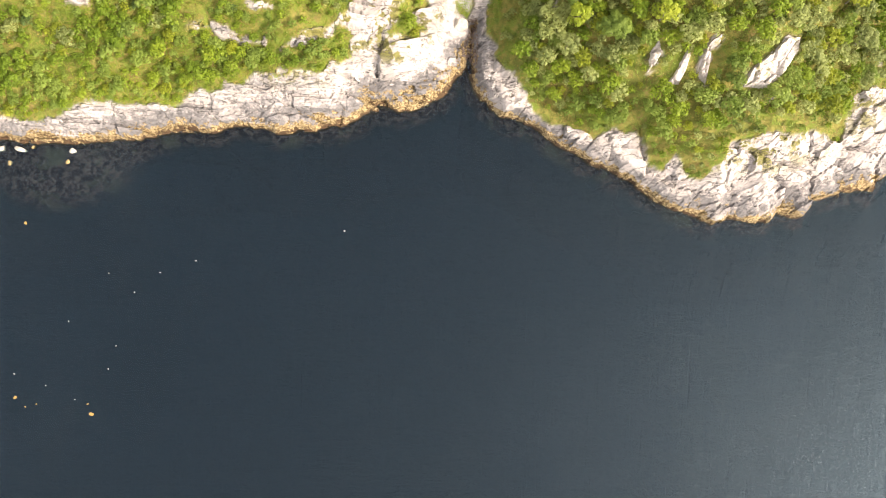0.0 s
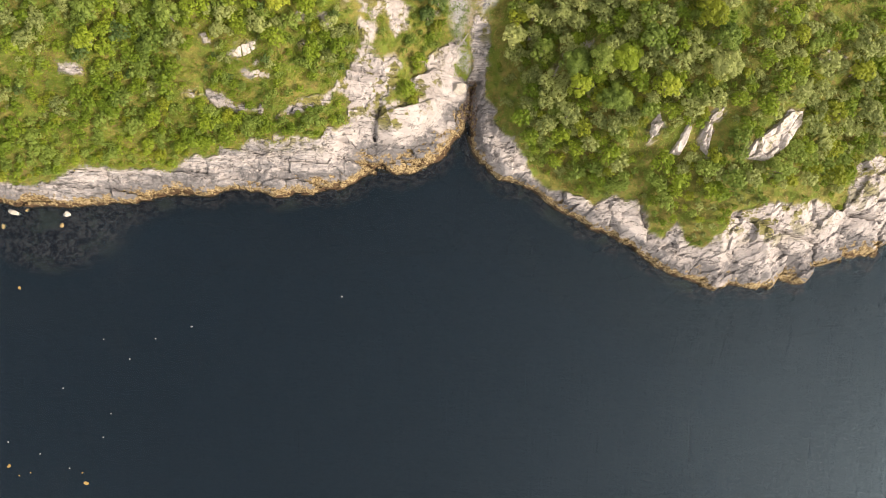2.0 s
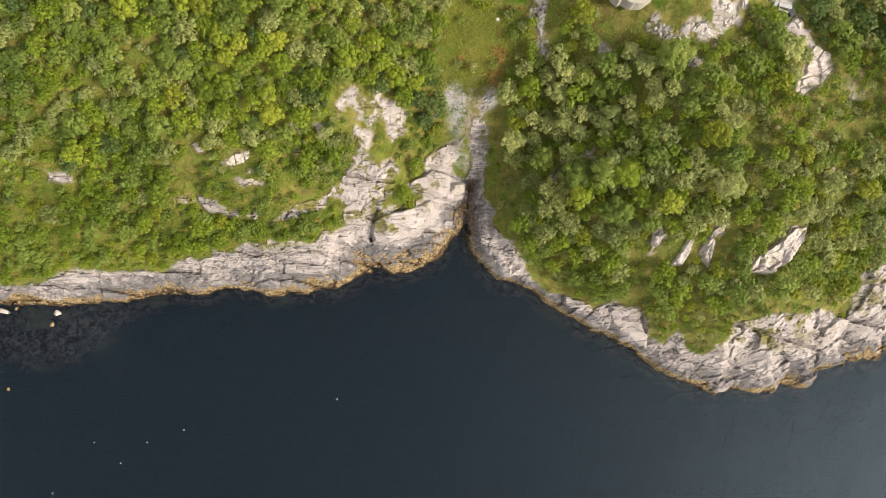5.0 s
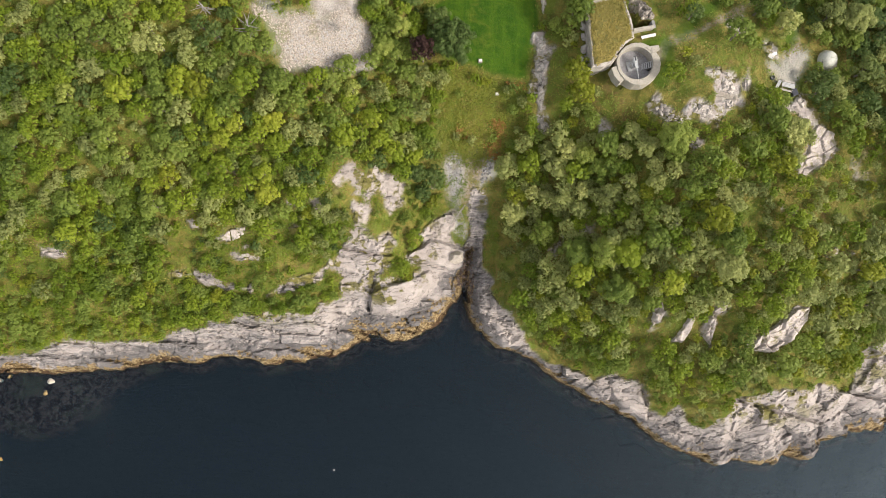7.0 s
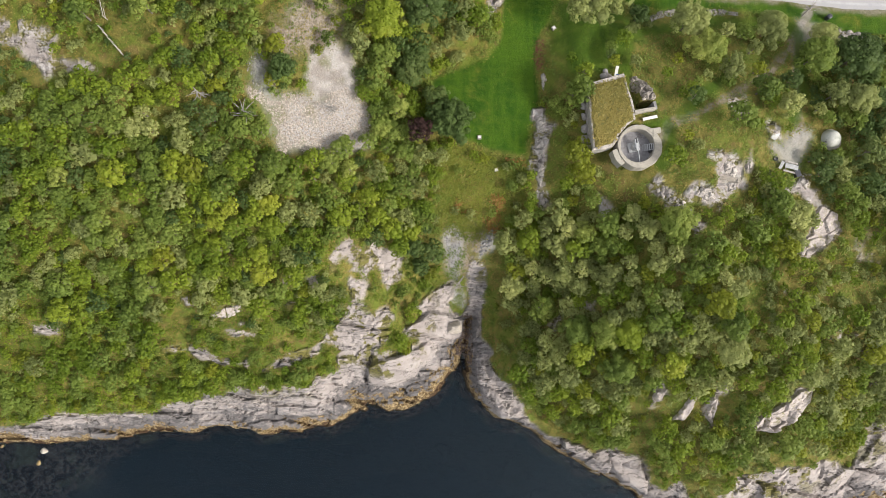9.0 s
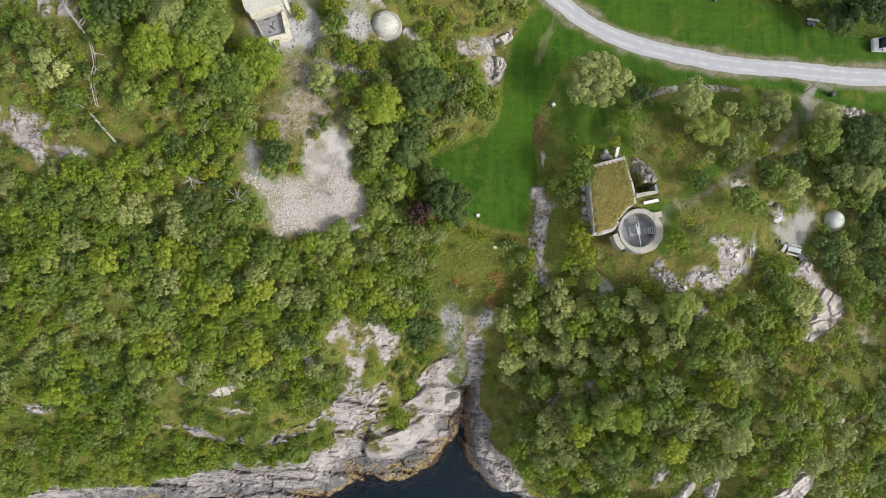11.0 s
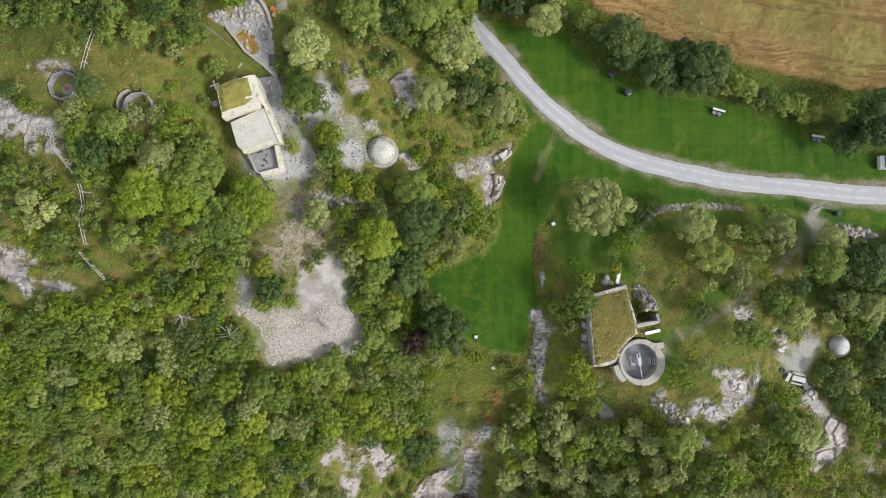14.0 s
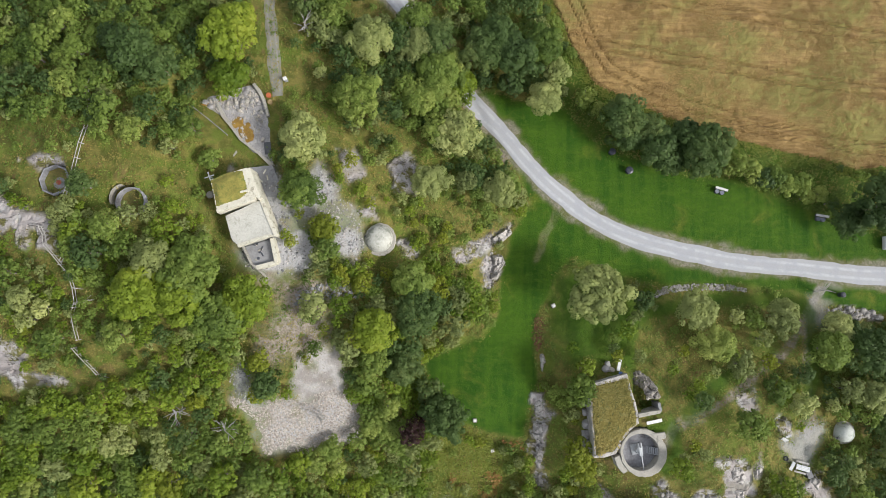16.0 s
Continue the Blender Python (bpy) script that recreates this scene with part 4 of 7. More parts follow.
def roadway(name, line, width, material, label, seed):
    """A strip over the ground, cambered, with ragged edges."""
    mid = glide(line)
    ahead = np.gradient(mid, axis=0)
    ahead /= np.linalg.norm(ahead, axis=1)[:, None]
    side = np.stack([-ahead[:, 1], ahead[:, 0]], 1)
    across = np.linspace(-1, 1, 11)
    rows = []
    for k, a in enumerate(across):
        off = a * width / 2
        x, y = mid[:, 0] + side[:, 0] * off, mid[:, 1] + side[:, 1] * off
        if abs(a) == 1:
            ragged = 0.12 * smooth_noise(mid[:, 0] * 1.0, mid[:, 1] * 1.0 + 40 * a, 1.1, seed) + 0.15 * smooth_noise(mid[:, 0], mid[:, 1] + 9 * a, 4.0, seed)
            x, y = x + side[:, 0] * ragged, y + side[:, 1] * ragged
        z = np.array([z_at(u, v) for u, v in zip(x, y)])
        rows.append(np.stack([x, y, z + (0.03 if abs(a) == 1 else 0.09 - 0.03 * a * a)], 1))
    grid = np.stack(rows, 1)
    n, m = grid.shape[:2]
    i = np.arange(n * m).reshape(n, m)
    faces = np.stack([i[:-1, :-1], i[1:, :-1], i[1:, 1:], i[:-1, 1:]], -1).reshape(-1, 4)
    me = mesh_from(name, grid.reshape(-1, 3), faces[:, ::-1], material, True)
    me.attributes.new("across", "FLOAT", "POINT").data.foreach_set("value", np.tile(across, n).astype(np.float32))
    return tagged(new(name, me), label, "road", kind="structure")


def gravel_road_material(name, a, b, c):
    n = Nodes(name)
    p = n.place()
    fine, mid = n.noise(p, 9, 5, 0.7), n.noise(p, 0.7, 5, 0.65)
    ruts = n.maths("ABSOLUTE", n.attribute("across"))
    wheel = n.span(n.maths("ABSOLUTE", n.maths("SUBTRACT", ruts, 0.45)), 0.05, 0.25)
    colour = n.mix(n.span(mid, 0.35, 0.65), a, b)
    colour = n.mix(n.maths("MULTIPLY", wheel, n.span(mid, 0.3, 0.7, 0.1, 0.55)), colour, c)
    colour = n.mix(n.span(fine, 0.4, 0.75, 0, 0.5), colour, c)
    n.bump(fine, 0.5, 0.04)
    return n.finish(colour, 0.95)


ROAD_STONE = gravel_road_material("crushed_stone", (0.31, 0.32, 0.345), (0.40, 0.41, 0.435), (0.24, 0.235, 0.23))
TRACK_STONE = gravel_road_material("worn_gravel", (0.16, 0.155, 0.14), (0.23, 0.22, 0.205), (0.12, 0.125, 0.06))
roadway("road", ROAD, 2.7, ROAD_STONE, "pale grey gravel road curving across mown grass", 3)
roadway("track", TRACK, 1.6, TRACK_STONE, "worn grey gravel track between trees", 4)
CLEAR = [(28.9, 79.7, 4.5), (25.5, 84.5, 4.5), (24, 81, 3.5), (-22.5, 106, 5), (-24, 110, 5), (-25.5, 114, 4.5), (-26.5, 124, 6), (-7.9, 108.8, 3.0), (-48.1, 115, 3.3), (-39.4, 112.8, 3.2), (30.5, 87, 3), (-21, 103, 3.5), (59.6, 81.9, 1.8), (51, 79, 3.5),
         (23.1, 101.5, 6.0), (39.7, 40.2, 1.5), (43.9, 41.0, 1.8), (35.4, 42.2, 1.2), (54.2, 40.0, 2.6), (-34.0, 54.5, 1.8), (-33.0, 51.5, 1.6)]

# ---- the old battery: pits, bunkers, domes, and what lies about them ----
def part(name, bm, material, parent=None, label=""):
    """Links a bmesh as one mesh object under a thing or under a part."""
    me = bpy.data.meshes.new(name)
    bmesh.ops.recalc_face_normals(bm, faces=bm.faces[:])
    bm.to_mesh(me)
    bm.free()
    me.materials.append(material)
    ob = new(name, me)
    ob.parent = parent
    if label:
        ob["label"] = label
    return ob


def thing(name, x, y, z, turn=0.0, label="", category="", group=""):
    ob = new(name)
    ob.matrix_basis = pose(x, y, z, 0, 0, turn)
    return tagged(ob, label, category, group)


def box(sx, sy, sz, at=(0, 0, 0), turn=(0, 0, 0), bevel=0.02, bm=None):
    """A box that stands on its place, with softened edges."""
    bm = bm or bmesh.new()
    made = bmesh.ops.create_cube(bm, size=1.0)["verts"]
    m = pose(*at, *turn) @ Matrix.Diagonal((sx, sy, sz, 1)) @ Matrix.Translation((0, 0, 0.5))
    bmesh.ops.transform(bm, matrix=m, verts=made)
    if bevel:
        edges = list({e for v in made for e in v.link_edges})
        bmesh.ops.bevel(bm, geom=edges, offset=bevel, segments=1, affect="EDGES")
    return bm


def rod(r, length, at=(0, 0, 0), turn=(0, 0, 0), sides=12, r2=None, bm=None):
    bm = bm or bmesh.new()
    made = bmesh.ops.create_cone(bm, cap_ends=True, segments=sides, radius1=r, radius2=r if r2 is None else r2, depth=length)["verts"]
    bmesh.ops.transform(bm, matrix=pose(*at, *turn) @ Matrix.Translation((0, 0, length / 2)), verts=made)
    return bm


def prism(ring, z0, z1, bevel=0.05, rough=0.0, seed=0, cuts=0):
    """An upright block over an outline, its top edge broken a little."""
    bm = bmesh.new()
    rng = random.Random(seed)
    if cuts:
        fine = []
        for (ax, ay), (bx, by) in zip(ring, ring[1:] + ring[:1]):
            for k in range(cuts):
                t = k / cuts
                fine.append((ax + (bx - ax) * t + rng.uniform(-rough, rough), ay + (by - ay) * t + rng.uniform(-rough, rough)))
        ring = fine
    low = [bm.verts.new((x, y, z0)) for x, y in ring]
    high = [bm.verts.new((x, y, z1 + rng.uniform(-rough, rough) * 0.6)) for x, y in ring]
    n = len(ring)
    for i in range(n):
        bm.faces.new((low[i], low[(i + 1) % n], high[(i + 1) % n], high[i]))
    bm.faces.new(high)
    bm.faces.new(low[::-1])
    if bevel:
        top = [e for e in bm.edges if e.verts[0] in high and e.verts[1] in high]
        bmesh.ops.bevel(bm, geom=top, offset=bevel, segments=1, affect="EDGES")
    return bm


def strip(line, width, z0, z1, rough=0.0, seed=0):
    """A wall along a line."""
    rng = random.Random(seed)
    pts = [np.array(p, float) for p in line]
    left, right = [], []
    for i, p in enumerate(pts):
        a = pts[min(i + 1, len(pts) - 1)] - pts[max(i - 1, 0)]
        n = np.array([-a[1], a[0]]) / (np.linalg.norm(a) + 1e-9) * width / 2
        left.append(tuple(p + n + np.array([rng.uniform(-rough, rough), rng.uniform(-rough, rough)])))
        right.append(tuple(p - n + np.array([rng.uniform(-rough, rough), rng.uniform(-rough, rough)])))
    return prism(left + right[::-1], z0, z1, 0.03, 0.0, seed)


def ring_wall(r_in, r_out, z0, z1, shift=(0, 0), sides=48, gap=None, wear=0.04, seed=1, start=0.0, sweep=360.0):
    """A round parapet; the outer edge may lie off centre."""
    bm = bmesh.new()
    rng = random.Random(seed)
    rows = []
    count = sides if sweep >= 360 else sides + 1
    for k in range(count):
        t = radians(start + sweep * k / sides)
        c, s = math.cos(t), math.sin(t)
        w = [rng.uniform(-wear, wear) for _ in range(3)]
        rows.append([bm.verts.new(v) for v in ((r_in * c, r_in * s, z0), (r_in * c, r_in * s, z1 - 0.04), ((r_in + 0.05) * c, (r_in + 0.05) * s, z1 + w[0] * 0.4),
                                              ((r_out - 0.06 + w[1]) * c + shift[0], (r_out - 0.06 + w[1]) * s + shift[1], z1 + w[0] * 0.4),
                                              ((r_out + w[1]) * c + shift[0], (r_out + w[1]) * s + shift[1], z1 - 0.1), ((r_out + w[1]) * c + shift[0], (r_out + w[1]) * s + shift[1], z0))])
    for k in range(sides):
        a, b = rows[k], rows[(k + 1) % count]
        for i in range(5):
            bm.faces.new((a[i], a[i + 1], b[i + 1], b[i]))
    if sweep < 360:
        bm.faces.new(rows[0])
        bm.faces.new(rows[-1][::-1])
    return bm


def stone_verts(rng, sx, sy, sz, detail=1, cuts=7):
    bm = bmesh.new()
    bmesh.ops.create_icosphere(bm, subdivisions=detail, radius=1.0)
    planes = [(Vector((rng.uniform(-1, 1), rng.uniform(-1, 1), rng.uniform(-0.6, 1))).normalized(), rng.uniform(0.5, 0.88)) for _ in range(cuts)]
    for v in bm.verts:
        for n, d in planes:
            over = v.co.dot(n) - d
            if over > 0:
                v.co -= n * over
        v.co = Vector((v.co.x * sx, v.co.y * sy, v.co.z * sz))
    return bm


def mesh_of(name, bm, material):
    me = bpy.data.meshes.new(name)
    bm.to_mesh(me)
    bm.free()
    me.materials.append(material)
    return me


def boulder(x, y, sx, sy, sz, material, label, seed, sink=0.3, base=None):
    rng = random.Random(seed)
    bm = stone_verts(rng, sx, sy, sz, 3, 12)
    for v in bm.verts:
        v.co += v.co.normalized() * 0.10 * min(sx, sy) * noise.fractal(v.co * (1.2 / min(sx, sy)) + Vector((seed, 0, 0)), 0.8, 2.0, 4)
    ob = new("boulder", mesh_of("boulder", bm, material))
    ob.matrix_basis = pose(x, y, (z_at(x, y) if base is None else base) + sz * (1 - sink) * 0.6, 0, 0, rng.uniform(0, 360))
    return tagged(ob, label, "boulder", "boulders")


def turf_sheet(ring, z, material, lump, seed, step=0.3):
    """A thick turf over an outline, domed and uneven."""
    xs = np.arange(min(p[0] for p in ring), max(p[0] for p in ring) + step, step)
    ys = np.arange(min(p[1] for p in ring), max(p[1] for p in ring) + step, step)
    bm = bmesh.new()
    gxx, gyy = np.meshgrid(xs, ys)
    deep = depth_in(gxx, gyy, ring)
    zz = z + 0.02 + lump * ramp(0, 1.0, deep) + 0.10 * fractal(gxx, gyy, 1.1, seed, 3) * ramp(0, 0.5, deep)
    made = {}
    for j in range(len(ys)):
        for i in range(len(xs)):
            if deep[j, i] > -step * 0.3:
                made[i, j] = bm.verts.new((xs[i], ys[j], zz[j, i] - (0.25 if deep[j, i] < 0.05 else 0)))
    for i, j in list(made):
        if all(k in made for k in ((i + 1, j), (i + 1, j + 1), (i, j + 1))):
            bm.faces.new((made[i, j], made[i + 1, j], made[i + 1, j + 1], made[i, j + 1]))
    return bm


def offset_ring(ring, by):
    """An outline drawn in by some metres."""
    cx, cy = sum(p[0] for p in ring) / len(ring), sum(p[1] for p in ring) / len(ring)
    out = []
    for x, y in ring:
        d = math.hypot(x - cx, y - cy)
        out.append((x + (cx - x) / d * by * 1.35, y + (cy - y) / d * by * 1.35))
    return out


BLUFF_ROCK = plain_material("rosy_granite", (0.27, 0.243, 0.228), (0.45, 0.41, 0.39), 1.2, 0.9, 0, 0.5, (0.36, 0.64), (0.16, 0.15, 0.06), (0.5, 0.64))
WALL_ROCK = plain_material("pale_broken_rock", (0.20, 0.19, 0.18), (0.45, 0.42, 0.39), 2.0, 0.9, 0, 0.6, (0.38, 0.62), (0.12, 0.11, 0.09), (0.55, 0.66))
# the gun pit beside the turf-roofed bunker
pit = thing("gun_emplacement", 28.87, 79.65, 22.9, 0, "round concrete gun emplacement with a wide worn parapet", "gun pit")
part("floor", rod(2.6, 0.12, (0, 0, -0.04), sides=48), PIT_FLOOR, pit, "stained dark grey concrete floor")
part("parapet", ring_wall(2.5, 3.25, -0.4, 1.68, (0.35, -0.12), 56, None, 0.06), CONCRETE, pit, "pale weathered concrete ring")
part("entrance_block", prism([(1.35, 2.45), (3.4, 2.75), (3.45, 1.95), (2.3, 1.7)], -0.3, 1.74, 0.05, 0.03, 3, 3), CONCRETE, pit)
part("wing_wall", prism([(-3.7, -0.8), (-3.05, -0.5), (-2.6, -1.6), (-1.9, -2.6), (-2.5, -2.95), (-3.3, -2.0)], -0.3, 1.6, 0.05, 0.05, 4, 3), CONCRETE, pit)
# a solid dark block takes the place of the opening's shade
part("recess", box(0.5, 1.1, 0.9, (2.3, -0.1, 0.0), (0, 0, 0), 0.03), STEEL_DARK, pit, "dark block standing for the shade of an opening in the ring wall")
stair = part("steps", box(0.06, 1.0, 0.08, (1.25, 0.0, 0.1), (0, 0, 0), 0.01), STEEL, pit, "grey steel steps")
for k in range(2):
    part("stringer", box(1.55, 0.06, 0.12, (1.95, -0.45 + 0.9 * k, 0.75), (0, -42, 0), 0.01), STEEL, stair)
for k in range(6):
    part("tread", box(0.16, 0.86, 0.04, (1.42 + 0.21 * k, 0, 0.22 + 0.21 * k), (0, 0, 0), 0.008), STEEL, stair)
gun = thing("coastal_gun", 28.85, 79.55, 22.99, 4, "grey painted coastal gun on a square base", "gun")
part("base_plate", box(1.45, 1.45, 0.16, (-0.2, 0.2, 0), (0, 0, 8), 0.03), STEEL, gun, "pale square base plate")
part("pedestal", rod(0.5, 0.75, (-0.05, 0.15, 0.16), sides=20, r2=0.36), STEEL, gun)
part("cradle", box(0.52, 1.8, 0.34, (0.12, 0.35, 0.85), (0, 0, 4), 0.06), STEEL, gun)
part("breech", rod(0.19, 0.75, (0.06, 1.35, 1.05), (90, 0, 4), 14), STEEL_DARK, gun)
part("barrel", rod(0.09, 3.0, (0.2, -0.5, 1.05), (90, 0, 4), 14, 0.06), STEEL, gun)
part("handwheel", ring_wall(0.2, 0.25, 0.9, 0.94, (0, 0), 16, None, 0.0), STEEL_DARK, gun)
for k in (-1, 1):
    part("side_plate", box(0.06, 0.8, 0.5, (0.12 + 0.3 * k, 0.45, 0.62), (0, 0, 4), 0.015), STEEL, gun)

# the turf-roofed bunker
ROOF = [(27.04, 90.16), (21.7, 88.69), (22.35, 78.95), (25.2, 79.6), (25.9, 80.9), (27.2, 82.5), (28.6, 83.5), (28.4, 84.9)]
bunker = thing("turf_roofed_bunker", 0, 0, 0, 0, "low concrete bunker with a dry turf roof beside the gun pit", "bunker")
part("wall", prism(ROOF, 21.0, 24.72, 0.08, 0.08, 5, 6), WALL_ROCK, bunker)
part("turf", turf_sheet(offset_ring(ROOF, 0.12), 24.72, TURF, 0.25, 6, 0.2), TURF, bunker, "straw-coloured turf")
part("parapet", strip([(21.6, 88.6), (23.4, 89.1), (25.2, 89.6), (27.1, 90.1)], 0.5, 23.5, 24.9, 0.1, 7), WALL_ROCK, bunker)
part("parapet", strip([(27.0, 90.1), (27.5, 88.2), (28.0, 86.4), (28.4, 84.8)], 0.28, 23.0, 24.85, 0.08, 8), WALL_ROCK, bunker)
part("parapet", strip([(22.3, 79.0), (23.6, 79.2), (25.2, 79.6), (25.9, 80.8)], 0.38, 23.0, 24.84, 0.1, 9), WALL_ROCK, bunker)
part("yard_wall", prism([(28.5, 84.9), (31.6, 85.45), (31.65, 85.0), (28.6, 84.3)], 21.2, 24.75, 0.05, 0.03, 10, 4), CONCRETE, bunker)
part("yard_wall", prism([(31.75, 86.4), (32.0, 85.2), (31.6, 85.1), (31.4, 86.3)], 21.2, 24.4, 0.05, 0.03, 11, 4), CONCRETE_GREY, bunker)
for k, (x, y, s) in enumerate(((21.5, 86.3, 0.8), (21.7, 84.6, 0.7), (21.9, 83.0, 0.9), (21.8, 81.4, 1.0), (22.1, 80.0, 0.8))):
    boulder(x, y, s * 0.8, s, s * 0.9, STONE_GREY, "grey stone against the bunker's side wall", 20 + k)
def outcrop(ring, rise, material, label, seed, grain=0.8):
    """A knob of broken rock that stands out of the ground."""
    step = 0.16
    xs = np.arange(min(p[0] for p in ring) - 0.3, max(p[0] for p in ring) + 0.3, step)
    ys = np.arange(min(p[1] for p in ring) - 0.3, max(p[1] for p in ring) + 0.3, step)
    ax, ay = np.meshgrid(xs, ys)
    who, crack, tip = blocks(ax, ay, grain, seed, 1.5, 0.8)
    fine = blocks(ax, ay, 0.35, seed + 50, 1.3, 0.3)
    deep = depth_in(ax, ay, ring) + 0.2 * fractal(ax, ay, 0.8, seed, 3)
    base = np.array([[z_at(u, v) for u in xs] for v in ys])
    z = base - 0.5 + ramp(-0.15, 0.35, deep) * (0.5 + rise * (0.55 + 0.75 * who + 1.2 * tip + 0.2 * fine[0]) - 0.35 * ramp(0.12, 0, crack))
    _, me = sheet("rock_outcrop", xs, ys, z, material, (deep > -0.2)[:-1, :-1])
    return tagged(new("rock_outcrop", me), label, "rock")


OUTCROP_ROCK = plain_material("mossy_rock", (0.12, 0.11, 0.10), (0.34, 0.31, 0.28), 2.2, 0.9, 0, 0.6, (0.38, 0.62), (0.07, 0.065, 0.04), (0.52, 0.62))
outcrop([(28.3, 90.4), (29.4, 90.8), (30.6, 89.9), (31.9, 88.3), (32.1, 86.9), (31.2, 86.6), (30.1, 86.7), (29.4, 88.0), (28.7, 88.6)], 0.55, OUTCROP_ROCK, "dark mossy rock outcrop beside the sunken stair", 71)
outcrop([(24.3, 90.4), (25.3, 90.2), (25.7, 91.0), (25.3, 92.0), (24.6, 91.8)], 0.45, WALL_ROCK, "pale broken rock beside a white bench", 72)
for k, (x, y, sx, sy, sz) in enumerate(((30.2, 86.9, 0.4, 0.3, 0.4), (24.7, 90.9, 0.7, 0.6, 0.6), (25.4, 90.7, 0.5, 0.6, 0.5), (25.0, 91.5, 0.6, 0.5, 0.5))):
    boulder(x, y, sx, sy, sz, STONE_GREY if k % 2 else STONE, "rough grey block beside the sunken stair", 40 + k)


def plank_bench(ax, ay, bx, by, z):
    """A white plank on two short posts."""
    length = math.hypot(bx - ax, by - ay)
    ob = thing("bench", (ax + bx) / 2, (ay + by) / 2, z, math.degrees(math.atan2(by - ay, bx - ax)), "white painted plank bench on low posts", "bench", "plank benches")
    part("seat", box(length, 0.45, 0.07, (0, 0, 0.40), (0, 0, 0), 0.015), WOOD_WHITE, ob)
    for k in (-1, 1):
        part("leg", box(0.12, 0.36, 0.85, (k * length * 0.38, 0, -0.45), (0, 0, 0), 0.01), WOOD_GREY, ob)


plank_bench(29.72, 83.55, 31.87, 84.04, z_at(30.8, 83.8))
plank_bench(26.25, 90.6, 26.6, 92.2, z_at(26.4, 91.4))
marker = thing("sign_post", 26.35, 90.45, z_at(26.35, 90.45), 0, "small blue sign on a post", "sign")
part("post", rod(0.04, 1.4, (0, 0, -0.3), sides=8), STEEL_DARK, marker)
part("board", box(0.5, 0.35, 0.04, (0, 0, 1.05), (30, 0, 0), 0.005), plain_material("blue_sign", (0.08, 0.15, 0.4), (0.12, 0.2, 0.5), 5.0, 0.4), marker)

# the long bunker on the western hill
west = thing("long_bunker", 0, 0, 0, 0, "long pale concrete bunker, partly turf-roofed, with a side coloured as sunlit", "bunker")
NORTH = [(-28.85, 115.37), (-24.22, 117.04), (-22.75, 113.2), (-27.79, 111.36)]
SOUTH = [(-27.07, 110.83), (-22.6, 113.0), (-20.65, 108.6), (-25.22, 107.1), (-26.04, 107.67)]
part("north_wall", prism(NORTH, 29.5, 34.15, 0.06, 0.05, 12, 6), CONCRETE_PALE, west)
part("turf", turf_sheet([(-28.95, 115.35), (-26.9, 116.35), (-24.75, 116.75), (-24.2, 115.27), (-23.85, 113.75), (-24.8, 112.85), (-27.95, 111.75)], 34.15, TURF_MOSSY, 0.32, 13, 0.2), TURF_MOSSY, west, "thick yellow-green mossy turf")
part("south_roof", prism(SOUTH, 29.5, 33.25, 0.08, 0.04, 14, 6), CONCRETE_MOSSY, west, "stained pale concrete roof slab")
part("side_wall", strip([(-22.45, 113.0), (-21.7, 111.31), (-20.45, 108.4)], 0.5, 29.5, 33.4, 0.04, 24), CONCRETE_PALE, west, "pale yellow concrete wall, sunlight put into its colour")
part("side_wall", strip([(-24.1, 117.0), (-23.05, 114.37), (-22.45, 113.0)], 0.42, 29.5, 34.1, 0.03, 15), CONCRETE_PALE, west, "pale yellow concrete wall, sunlight put into its colour")
part("kerb", strip([(-27.85, 111.3), (-25.4, 112.2), (-23.1, 113.05)], 0.42, 32.8, 34.2, 0.06, 16), CONCRETE_PALE, west)
part("kerb", strip([(-25.3, 107.0), (-23.2, 107.8), (-21.1, 108.5)], 0.32, 32.4, 33.33, 0.04, 18), CONCRETE_PALE, west)
part("roof_stub", box(1.1, 0.26, 0.3, (-24.35, 113.9, 34.14), (0, 0, 14), 0.03), CONCRETE_PALE, west)
part("lower_deck", prism([(-25.1, 107.0), (-21.7, 108.1), (-20.7, 105.1), (-23.16, 104.3), (-23.92, 104.72)], 29.5, 31.45, 0.05, 0.03, 19, 4), CONCRETE_GREY, west, "lower grey deck with debris")
part("deck_wall", strip([(-25.15, 107.0), (-24.5, 105.9), (-23.95, 104.75), (-23.2, 104.3)], 0.26, 29.5, 31.95, 0.04, 20), CONCRETE, west)
part("deck_wall", strip([(-23.25, 104.3), (-22.0, 104.6), (-20.65, 105.1)], 0.5, 29.5, 31.95, 0.06, 21), CONCRETE_PALE, west)
part("deck_wall", strip([(-20.6, 105.0), (-20.9, 106.6), (-21.35, 108.2)], 0.48, 29.5, 32.2, 0.05, 22), CONCRETE_PALE, west)
part("outer_kerb", strip([(-23.8, 104.6), (-22.9, 103.86), (-21.98, 103.06)], 0.22, 29.5, 31.4, 0.05, 23), CONCRETE, west)
rng = random.Random(8)
for k in range(9):
    x, y = -22.9 + rng.uniform(-1.0, 1.0), 106.2 + rng.uniform(-0.9, 1.2)
    part("debris", box(rng.uniform(0.2, 0.7), rng.uniform(0.1, 0.3), 0.1, (x, y, 31.44), (0, 0, rng.uniform(0, 180)), 0.02), WOOD_DARK if k % 3 else CONCRETE, west)
vent = thing("roof_vent", -29.85, 113.9, z_at(-29.85, 113.9), 0, "round pale concrete ventilator cap", "ventilator")
part("pipe", rod(0.25, 0.7, (0, 0, -0.2), sides=14), CONCRETE_GREY, vent)
part("cap", rod(0.5, 0.25, (0, 0, 0.5), sides=20, r2=0.38), CONCRETE, vent)
